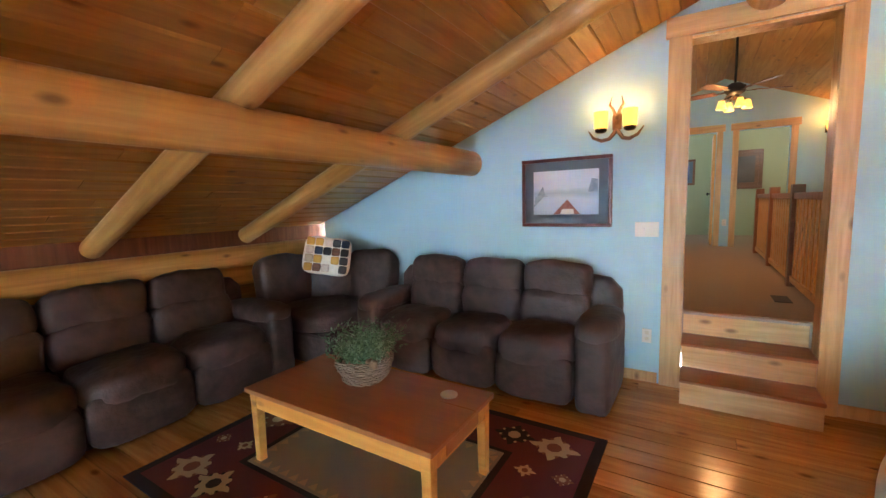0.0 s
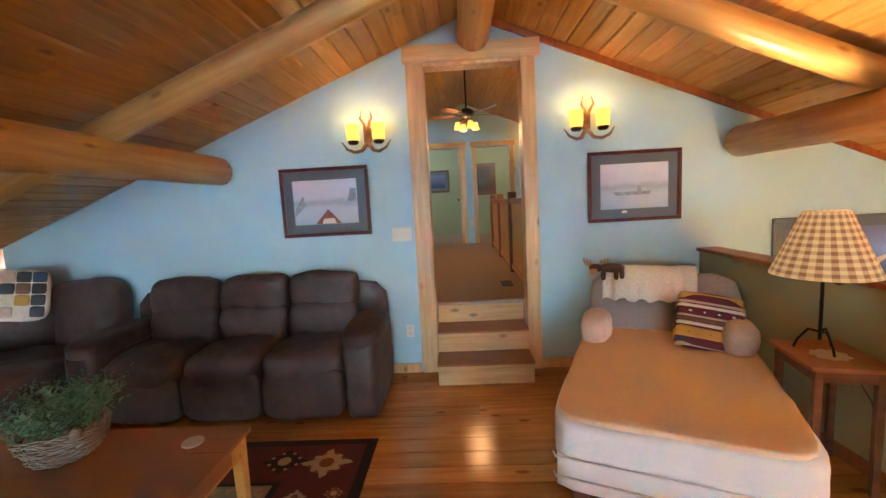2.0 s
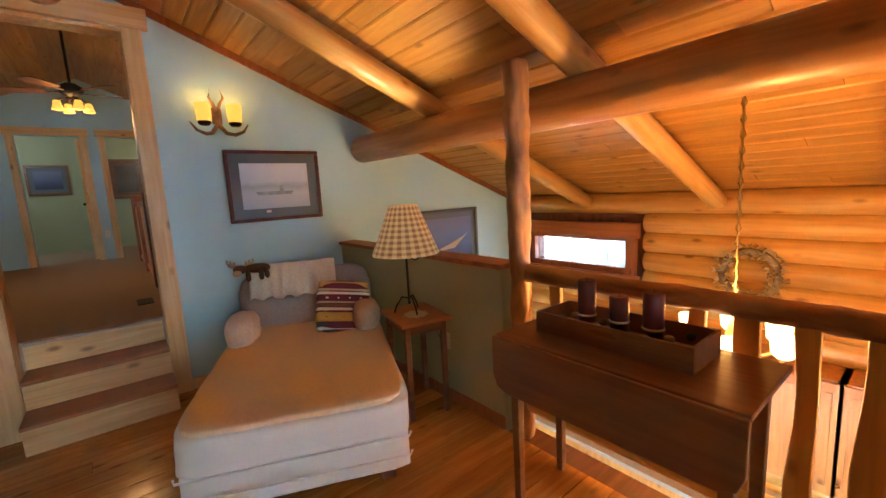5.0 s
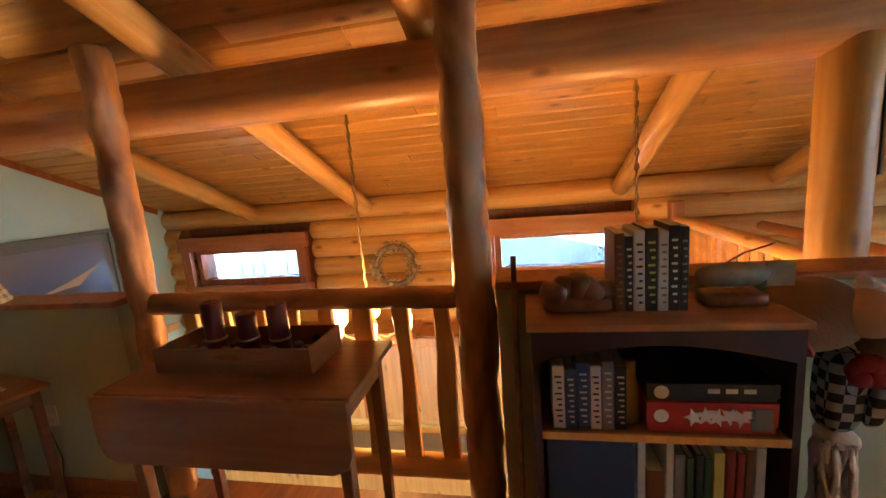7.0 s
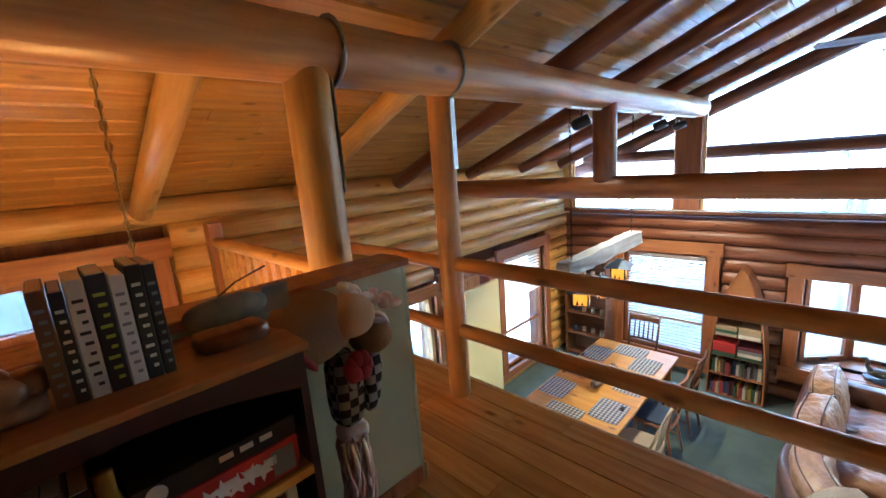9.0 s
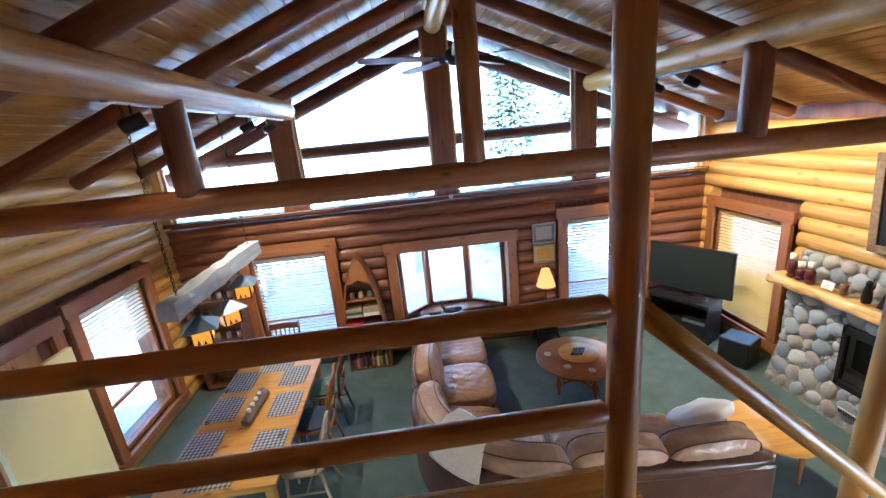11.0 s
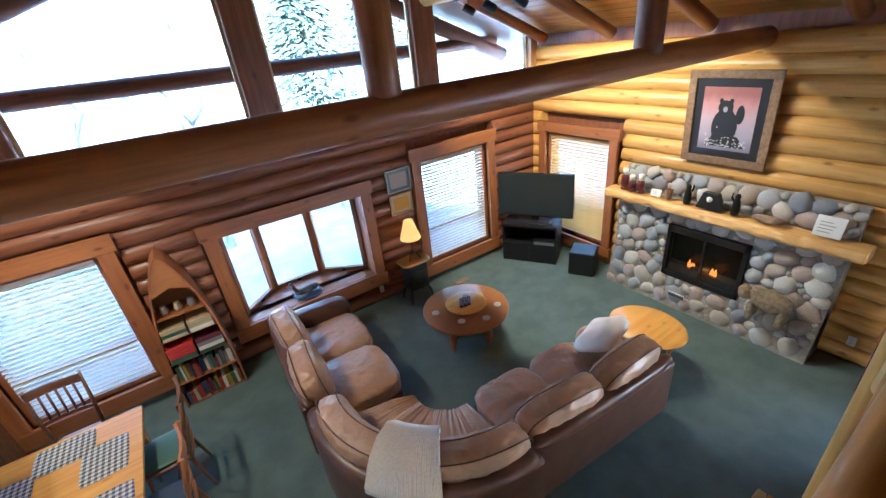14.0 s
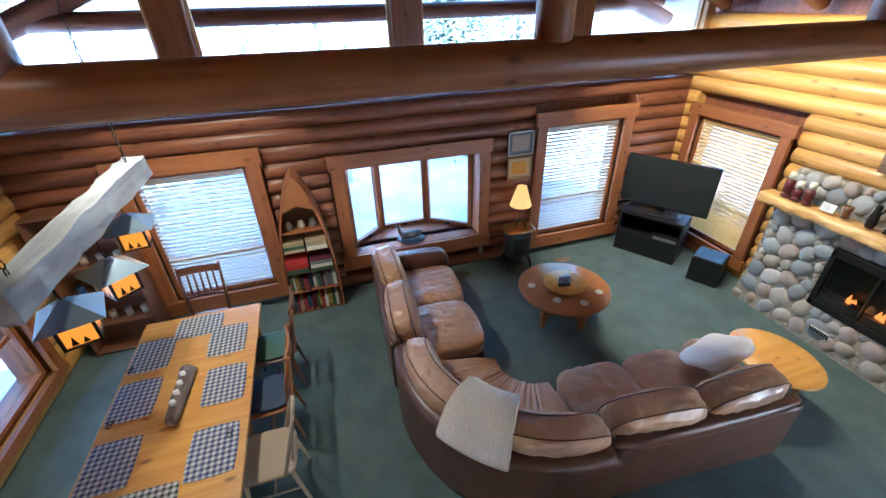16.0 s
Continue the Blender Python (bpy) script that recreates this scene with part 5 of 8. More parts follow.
outlet(T(-0.28, YB - 0.001, 0.38), "white wall outlet low on the blue wall")
outlet(T(SX - 0.001, 2.02, 0.42, 0, 0, -90), "white wall outlet on the half wall with a lamp cord")


# the chaise, turned into the corner
def chaise():
    e = empty("chaise_lounge", (1.06, 1.70, 0), -23.4, "wide cream and white upholstered chaise lounge against the half wall", "chaise")
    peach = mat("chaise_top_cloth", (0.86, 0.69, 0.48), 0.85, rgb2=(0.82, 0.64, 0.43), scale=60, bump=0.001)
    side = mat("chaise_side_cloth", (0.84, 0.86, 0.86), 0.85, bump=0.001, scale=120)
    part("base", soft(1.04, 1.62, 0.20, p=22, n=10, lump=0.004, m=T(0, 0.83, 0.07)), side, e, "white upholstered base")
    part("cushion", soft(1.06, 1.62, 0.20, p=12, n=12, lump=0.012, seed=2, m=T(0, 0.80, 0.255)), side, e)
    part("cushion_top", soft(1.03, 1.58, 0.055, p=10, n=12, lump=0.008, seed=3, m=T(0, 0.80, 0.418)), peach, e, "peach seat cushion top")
    for z in (0.27, 0.17):
        part("piping", tube([(-0.515, 0.02, z), (-0.50, -0.012, z), (0.50, -0.012, z), (0.515, 0.02, z)], 0.006, 6), side, e)
    part("backrest", soft(1.0, 0.24, 0.55, p=4, n=12, lump=0.03, seed=4, m=T(0, 1.52, 0.34, -14)), GREYC, e, "grey-beige back cushion")
    for s in (-1, 1):
        part("bolster", soft(0.20, 0.40, 0.22, p=2.6, lump=0.02, seed=6, m=T(s * 0.42, 1.20, 0.44)), CREAM, e)
    for s in (-1, 1):
        for y in (0.12, 1.45):
            part("foot", box(s * 0.40 - 0.035, y - 0.035, 0, s * 0.40 + 0.035, y + 0.035, 0.075), DARKW, e)
    a = radians(-23.4)

    def at(u, v, z):
        return (1.06 + u * math.cos(a) - v * math.sin(a), 1.70 + u * math.sin(a) + v * math.cos(a), z)
    t = empty("throw_blanket", (1.06, 1.70, 0), -23.4, "white ruffled wool throw over the chaise back", "blanket")
    bm = bmesh.new()
    prof = [(0.13, 0.36), (0.15, 0.46), (0.12, 0.555), (0.03, 0.60), (-0.06, 0.59), (-0.135, 0.53), (-0.155, 0.45), (-0.16, 0.38), (-0.165, 0.32)]
    rows = []
    for i in range(61):
        u = -0.40 + 0.63 * i / 60
        row = []
        for k, (yy, zz) in enumerate(prof):
            f = max(0, k - 3) / 5
            row.append(bm.verts.new(T(0, 1.52, 0.34, -14) @ Vector((u + 0.006 * noise.noise(Vector((i * .3, k, 0))), yy - 0.010 * f * math.sin(i * 0.9), zz + 0.012 * f * math.sin(i * 0.55) + 0.008 * noise.noise(Vector((u * 9, k, 3)))))))
        rows.append(row)
    for q, r_ in zip(rows, rows[1:]):
        for k in range(len(prof) - 1):
            bm.faces.new((q[k], q[k + 1], r_[k + 1], r_[k])).smooth = True
    o = part("cloth", bm, WOOL, t)
    md = o.modifiers.new("thick", "SOLIDIFY")
    md.thickness = 0.012
    p = empty("accent_pillow", at(0.24, 1.12, 0.43), -20, "striped accent pillow in maroon, mustard and cream on the chaise", "pillow")
    M = T(0, 0, 0.02, -28, 9)
    part("cover", soft(0.38, 0.15, 0.38, p=4.5, n=8, m=M), MAROON, p)
    for k, (z, h, m) in enumerate(((0.012, 0.022, CREAMP), (0.038, 0.022, NAVY), (0.064, 0.075, YELLOWC), (0.144, 0.024, CREAMP), (0.172, 0.022, DARKW), (0.198, 0.016, TAN), (0.262, 0.022, CREAMP), (0.288, 0.022, TAN), (0.314, 0.055, YELLOWC))):
        w = 0.378 - 0.9 * max(0, abs(z + h / 2 - 0.19) - 0.10) ** 1.3
        part("stripe", soft(w, 0.157 - 1.6 * max(0, abs(z + h / 2 - 0.19) - 0.07) ** 1.6, h, p=9, n=6, m=M @ T(0, 0, z)), m, p)
    for z, m in ((0.085, DARKW), (0.225, CREAMP), (0.325, DARKW)):
        for k in range(3 if m is DARKW else 4):
            n_ = 3 if m is DARKW else 4
            part("motif", soft(0.055 if n_ == 3 else 0.04, 0.160 if z < 0.3 else 0.13, 0.026, p=2.6, n=3, m=M @ T(-0.12 + 0.24 * k / (n_ - 1), 0, z)), m, p)
    # the plush moose
    o = empty("plush_moose", at(-0.36, 1.50, 0.885), -23, "small brown plush moose with tan antlers draped on the chaise back", "toy")
    plush = mat("plush_brown", (0.085, 0.05, 0.032), 0.95, rgb2=(0.13, 0.08, 0.05), scale=40, bump=0.006)
    part("body", soft(0.19, 0.10, 0.07, p=2.4, n=6, lump=0.01, m=T(0.02, 0, 0)), plush, o)
    part("head", soft(0.09, 0.10, 0.065, p=2.3, n=5, m=T(-0.09, -0.035, 0.005, 0, 0, 20)), plush, o)
    part("muzzle", soft(0.06, 0.06, 0.045, p=2.3, n=4, m=T(-0.10, -0.085, -0.005)), TAN, o)
    for sx in (-1, 1):
        b = soft(0.085, 0.02, 0.035, p=2.6, n=4, m=T(-0.09 + sx * 0.055, 0.0, 0.045, 0, -sx * 25))
        for k in range(3):
            soft(0.016, 0.016, 0.035, p=2.6, n=2, m=T(-0.09 + sx * (0.04 + k * 0.024), 0.0, 0.062 + k * 0.008), bm=b)
        part("antler", b, TAN, o)
    for dx, dz in ((-0.03, -0.05), (0.06, -0.045), (0.10, -0.035)):
        part("leg", soft(0.035, 0.04, 0.085, p=2.6, n=4, m=T(dx, -0.065, dz, 14)), plush, o)


chaise()

# side table and lamp
stt = four_leg_table("side_table", (2.0, 2.10, 0), 0, 0.34, 0.42, 0.64, 0.022, 0.035, OAK, DARKW, "small wooden side table with a brown top by the chaise", "table", apron=0.06, over=0.03, taper=0.9)
for v in (stt,):
    v.rotation_euler[2] = radians(-12)
tagged(link("doily", prism([(0.075 * (1 + 0.12 * math.cos(9 * a)) * math.cos(a), 0.075 * (1 + 0.12 * math.cos(9 * a)) * math.sin(a)) for a in [2 * math.pi * i / 36 for i in range(36)]], 0, 0.003), CREAMP, loc=(1.99, 2.07, 0.64)), "cream lace doily under the table lamp", "doily")


def plaid():
    m = mat("plaid_shade", (0.52, 0.36, 0.2), 0.8)
    nt = m.node_tree
    b = nt.nodes["Principled BSDF"]
    tc, se = nt.nodes.new("ShaderNodeTexCoord"), nt.nodes.new("ShaderNodeSeparateXYZ")
    at = nt.nodes.new("ShaderNodeMath")
    at.operation = "ARCTAN2"
    nt.links.new(tc.outputs["Object"], se.inputs[0])
    nt.links.new(se.outputs[1], at.inputs[0]), nt.links.new(se.outputs[0], at.inputs[1])
    outs = []
    for src, k in ((at.outputs[0], 22.0), (se.outputs[2], 190.0)):
        mu, si, gt = (nt.nodes.new("ShaderNodeMath") for _ in range(3))
        mu.operation, mu.inputs[1].default_value = "MULTIPLY", k
        si.operation, gt.operation, gt.inputs[1].default_value = "SINE", "GREATER_THAN", 0.0
        nt.links.new(src, mu.inputs[0]), nt.links.new(mu.outputs[0], si.inputs[0]), nt.links.new(si.outputs[0], gt.inputs[0])
        outs.append(gt.outputs[0])
    ad = nt.nodes.new("ShaderNodeMath")
    nt.links.new(outs[0], ad.inputs[0]), nt.links.new(outs[1], ad.inputs[1])
    hf = nt.nodes.new("ShaderNodeMath")
    hf.operation, hf.inputs[1].default_value = "MULTIPLY", 0.5
    nt.links.new(ad.outputs[0], hf.inputs[0])
    cr = nt.nodes.new("ShaderNodeValToRGB")
    cr.color_ramp.elements[0].color, cr.color_ramp.elements[1].color = (0.19, 0.075, 0.026, 1), (0.50, 0.31, 0.13, 1)
    nt.links.new(hf.outputs[0], cr.inputs[0])
    nt.links.new(cr.outputs[0], b.inputs["Base Color"]), nt.links.new(cr.outputs[0], b.inputs["Emission Color"])
    b.inputs["Emission Strength"].default_value = 0.014
    return m


DROP = wood("drop_leaf_wood", (0.27, 0.12, 0.048), (0.20, 0.085, 0.034), 0.3, axis=1, knots=False, vary=0.06)


def table_lamp(at, h, r, shade_mat, label, watts, name="table_lamp"):
    e = empty(name, at, 0, label, "lamp")
    part("stem", tube([(0, 0, 0.06), (0, 0, h * 0.62)], 0.008, 8), IRON, e)
    for k in range(3):
        a = 2.1 * k + 0.4
        part("foot", tube([(0, 0, 0.10), (0.045 * math.cos(a), 0.045 * math.sin(a), 0.11), (0.085 * math.cos(a), 0.085 * math.sin(a), 0.05), (0.10 * math.cos(a), 0.10 * math.sin(a), 0.006)], 0.006, 6), IRON, e)
    part("finial_leaf", tube([(0, 0, h * 0.55), (0.03, -0.05, h * 0.52), (0.08, -0.10, h * 0.56)], [0.006, 0.005, 0.008], 6), IRON, e)
    s = part("shade", lathe([(r, 0), (r * 0.42, h * 0.46), (r * 0.42 - 0.004, h * 0.46), (r - 0.004, 0.0)], 36), shade_mat, e, "plaid cone lampshade glowing warm" if r > 0.17 else "small glowing cone lampshade")
    s.location = (0, 0, h * 0.58)
    point(name + "_light", (at[0], at[1], at[2] + h * 0.72), watts, (1.0, 0.68, 0.36), 0.03)
    return e


table_lamp((1.98, 2.12, 0.643), 0.68, 0.215, plaid(), "iron table lamp with a plaid cone shade on side table", 33)
tagged(link("power_cord", tube([(2.08, 2.15, 0.64), (2.17, 2.12, 0.5), (2.185, 2.05, 0.40), (2.18, 2.0, 0.2), (2.17, 2.02, 0.05)], 0.003, 6), BLACK), "thin black lamp cord hanging to the outlet", "cord")

# drop-leaf table with the candle box
dl = four_leg_table("drop_leaf_table", (1.985, 0.68, 0), 0, 0.44, 0.92, 0.80, 0.022, 0.045, DROP, DROP, "dark drop-leaf table beside the picket railing with leaf down", "table", over=0.04, taper=0.75)
lf = prism([(-0.46, 0), (0.46, 0), (0.46, -0.17), (0.44, -0.22), (0.39, -0.24), (-0.39, -0.24), (-0.44, -0.22), (-0.46, -0.17)][::-1], -0.009, 0.009)
for v in lf.verts:
    v.co = Vector((-0.232 + v.co.z, v.co.x, 0.795 + v.co.y))
bmesh.ops.recalc_face_normals(lf, faces=lf.faces)
part("leaf", lf, DROP, dl, "hanging table leaf with rounded corners", bevel=0.004)
cb = empty("candle_box", (2.03, 0.72, 0.80), 0, "rough wooden tray box holding candles, cones and stones", "tray")
for a in (((-0.11, -0.30, 0), (0.11, 0.30, 0.012)), ((-0.12, -0.31, 0), (-0.108, 0.31, 0.09)), ((0.108, -0.31, 0), (0.12, 0.31, 0.09)), ((-0.108, -0.31, 0), (0.108, -0.298, 0.09)), ((-0.108, 0.298, 0), (0.108, 0.31, 0.09))):
    part("board", box(*a[0], *a[1]), DROP, cb, bevel=0.002)
rndp = random.Random(4)
for i in range(40):
    part("pebble", soft(0.04, 0.032, 0.03, p=2.4, n=2, m=T(rndp.uniform(-.085, .085), rndp.uniform(-.27, .27), 0.012 + rndp.uniform(0, .028), 0, 0, rndp.uniform(0, 180))), rndp.choice((BARK, IRON, TWIG, ANTLER)), cb)
CANDLE = mat("candle_maroon", (0.11, 0.018, 0.02), 0.45)
for y, h in ((0.14, 0.20), (0.0, 0.155), (-0.13, 0.19)):
    c = empty("candle", (2.03, 0.72 + y, 0.83), 0, "maroon pillar candle standing in the wooden tray", "candle", "candles in the tray")
    part("wax", lathe([(0.0, 0), (0.036, 0), (0.037, h - 0.006), (0.032, h), (0.01, h - 0.006), (0.0, h - 0.006)], 18), CANDLE, c)
    part("raffia_band", lathe([(0.038, 0.05), (0.040, 0.055), (0.038, 0.06)], 18), TAN, c)
    part("wick", tube([(0, 0, h - 0.006), (0.001, 0, h + 0.012)], 0.0015, 5), BLACK, c)


# the bookcase and what stands on and in it
def bookcase():
    x0, x1, y0, y1, h = 1.875, 2.185, -1.01, -0.315, 0.98
    cy = (y0 + y1) / 2
    e = empty("bookcase", ((x0 + x1) / 2, cy, 0), 0, "plum-painted bookcase with oak shelves full of books and games", "bookcase")
    w, d = (y1 - y0) / 2, (x1 - x0) / 2
    oak = wood("shelf_oak", (0.42, 0.20, 0.06), (0.30, 0.12, 0.035), 0.4, axis=1, knots=False, vary=0.05)
    part("top", box(-d - 0.012, -w - 0.012, h - 0.022, d, w + 0.012, h), oak, e, "warm brown wooden top", bevel=0.004)
    for s in (-1, 1):
        part("side_panel", box(-d, min(s * w, s * (w - 0.02)), 0, d, max(s * w, s * (w - 0.02)), h - 0.022), PLUM, e)
    part("back_panel", box(d - 0.01, -w + 0.02, 0.02, d, w - 0.02, h - 0.022), PLUM, e)
    n = 10
    out = [(w - 0.02, h - 0.022), (-w + 0.02, h - 0.022)] + [(-w + 0.02 + (2 * w - 0.04) * i / n, h - 0.115 + 0.05 * math.sin(math.pi * i / n)) for i in range(n + 1)]
    bm = prism(out, -d - 0.002, -d + 0.018)
    for v in bm.verts:
        v.co = Vector((v.co.z, v.co.x, v.co.y))
    bmesh.ops.recalc_face_normals(bm, faces=bm.faces)
    part("arched_rail", bm, PLUM, e)
    for z in (0.06, 0.36, 0.64):
        part("shelf", box(-d + 0.01, -w + 0.02, z - 0.02, d - 0.01, w - 0.02, z), oak, e, bevel=0.003)
    for z in (0.36, 0.64):
        part("shelf_edge", box(-d, -w + 0.02, z - 0.022, -d + 0.01, w - 0.02, z + 0.002), PINEY, e)
    part("plinth", box(-d + 0.01, -w + 0.02, 0, -d + 0.02, w - 0.02, 0.04), PLUM, e)


bookcase()
rb = random.Random(21)
covers = [mat("book_" + n, c, 0.5) for n, c in (("black", (0.02, 0.02, 0.025)), ("blue", (0.03, 0.07, 0.16)), ("white", (0.6, 0.58, 0.52)), ("brown", (0.16, 0.07, 0.03)), ("red", (0.28, 0.03, 0.03)), ("yellow", (0.5, 0.36, 0.06)), ("green", (0.04, 0.10, 0.05)), ("grey", (0.2, 0.2, 0.2)), ("tan", (0.4, 0.3, 0.18)))]
LIME = mat("lime_ink", (0.45, 0.50, 0.05), 0.5)


def book(x, y, z, t, d, h, cover, lab, ink=None, lean=0.0, rz=0.0, group="books"):
    """Stands with its spine to -x; t is its thickness along y."""
    e = empty("book", (x, y, z), rz, lab, "book", group)
    e.rotation_euler[0] = radians(lean)
    part("cover", box(0, -t / 2, 0, d, t / 2, h), cover, e, bevel=0.002)
    part("page_block", box(0.004, -t / 2 + 0.003, h, d - 0.004, t / 2 - 0.003, h + 0.0015), CREAMP, e)
    if ink:
        for k in range(9):
            hh = h * (0.10 + 0.09 * k)
            part("spine_bar", box(-0.0012, -t * 0.28, hh, 0, t * (0.05 + 0.25 * ((k * 7) % 3) / 2), hh + h * 0.028), ink, e)
    return e


y = -0.565
for i, (t, h, c, ink, nm) in enumerate(((0.036, 0.235, 3, covers[7], "brown"), (0.030, 0.225, 0, CREAMP, "black"), (0.040, 0.24, 2, covers[0], "white"), (0.044, 0.245, 0, LIME, "black and lime"), (0.036, 0.235, 2, covers[7], "white"), (0.036, 0.25, 0, CREAMP, "black"), (0.03, 0.245, 0, covers[7], "black"))):
    t *= 0.74
    y -= t / 2
    book(1.97, y, 0.98, t, 0.15, h, covers[c], nm + " hardback book standing on top of the bookcase", ink, group="books on the bookcase", lean=0)
    y -= t / 2 + 0.002
y = -0.37
for i, (t, h, c) in enumerate(((0.035, 0.20, 2), (0.03, 0.19, 1), (0.035, 0.21, 1), (0.03, 0.20, 2), (0.032, 0.215, 7), (0.032, 0.20, 0))):
    y -= t / 2
    book(1.90, y, 0.64, t, 0.15, h, covers[c], ("white", "blue", "grey", "black")[(2, 1, 1, 2, 7, 0).index(c) % 4 if False else {2: 0, 1: 1, 7: 2, 0: 3}[c]] + " book on the upper shelf of the bookcase", covers[2] if c != 2 else covers[0], group="books on the upper shelf")
    y -= t / 2 + 0.003
bn = tagged(link("yellow_torch", lathe([(0, 0), (0.028, 0), (0.028, 0.10), (0.018, 0.14), (0.018, 0.19), (0, 0.19)], 14), YELLOWC, loc=(1.96, -0.60, 0.64)), "yellow and black torch on the upper shelf", "torch")
for z, h, m, m2, lab in ((0.64, 0.095, RED, WHITE, "red boxed card game on the upper shelf"), (0.7355, 0.055, covers[0], CREAMP, "black boxed game lying on the red box")):
    g = empty("game_box", (1.90, -0.80, z), 0, lab, "game", "boxed games")
    part("box_body", box(0, -0.165, 0, 0.26, 0.165, h), m, g, bevel=0.003)
    part("lid_edge", box(-0.003, -0.168, h * 0.25, 0.263, 0.168, h - 0.001), m, g)
    if m is RED:
        for k in range(5):
            s = shape([(0.026 * (1 if i % 2 else 0.45) * math.cos(math.pi / 5 * i + k), 0.030 * (1 if i % 2 else 0.45) * math.sin(math.pi / 5 * i + k)) for i in range(10)], 0)
            p = part("printed_star", s, WHITE, g)
            p.matrix_basis = T(-0.0045, 0.045 - k * 0.03, 0.05 + 0.004 * (k % 2), 0, 0, -90)
        part("print_patch", box(-0.0045, -0.155, 0.012, -0.003, -0.10, 0.08), covers[7], g)
    p = part("badge", shape([(0.02 * math.cos(a), 0.02 * math.sin(a)) for a in [math.pi / 8 * i for i in range(16)]], 0), WHITE, g)
    p.matrix_basis = T(-0.0045, 0.13, h * 0.55, 0, 0, -90)
    for k in range(3):
        part("print_bar", box(-0.0045, -0.02 - 0.045 * k, h * 0.5, -0.003, 0.01 - 0.045 * k, h * 0.75), m2, g)
bx = tagged(link("storage_box", box(1.90, -0.60, 0.36, 2.15, -0.345, 0.60), NAVY, bevel=0.004), "dark blue storage box on the lower shelf", "box")
y = -0.61
for i, (t, h, c) in enumerate(((0.022, 0.25, 2), (0.05, 0.14, 3), (0.02, 0.25, 2), (0.028, 0.20, 7), (0.02, 0.19, 6), (0.02, 0.20, 0), (0.02, 0.19, 6), (0.028, 0.21, 5), (0.024, 0.22, 4), (0.02, 0.21, 4), (0.02, 0.22, 3), (0.025, 0.23, 2))):
    y -= t / 2
    book(1.91, y, 0.36, t, 0.16, h, covers[c], "thin upright book on the lower shelf of the bookcase", None, group="books on the lower shelf")
    y -= t / 2 + 0.004


def driftwood():
    bm = soft(0.10, 0.20, 0.05, p=5, n=4, lump=0.01)
    rnd = random.Random(3)
    for i in range(7):
        soft(0.07, 0.07, rnd.uniform(0.05, 0.10), p=2.8, n=3, lump=0.02, seed=i, m=T(rnd.uniform(-.02, .02), -0.08 + i * 0.027, 0.03, rnd.uniform(-25, 25), rnd.uniform(-20, 20)), bm=bm)
    o = tagged(link("driftwood_carving", bm, DARKW), "dark gnarled wood carving used as a book end", "ornament", kind="stuff")
    o.location = (2.0, -0.46, 0.98)


driftwood()
fb = empty("fish_carving", (2.03, -0.90, 0.98), 0, "carved grey fish on a dark wooden stand", "ornament")
part("stand", soft(0.10, 0.17, 0.04, p=6, n=3), DARKW, fb)
bmf = soft(0.05, 0.20, 0.075, p=2.3, n=6, m=T(0, 0, 0.05))
prism([(-0.004, -0.16), (0.004, -0.16), (0.004, -0.09), (-0.004, -0.09)], 0.05, 0.12, bmf)
part("fish", bmf, mat("fish_grey", (0.16, 0.16, 0.13), 0.35, rgb2=(0.30, 0.26, 0.18), scale=20), fb)
part("fin", tube([(0, 0.02, 0.12), (0, -0.03, 0.15), (0, -0.11, 0.175)], 0.003, 5), DARKW, fb)
tagged(link("walking_stick", tube([(2.13, -0.255, 0), (2.16, -0.262, 0.5), (2.178, -0.268, 1.12)], 0.011, 8), ANTLER), "peeled walking stick leaning against the half wall", "stick")


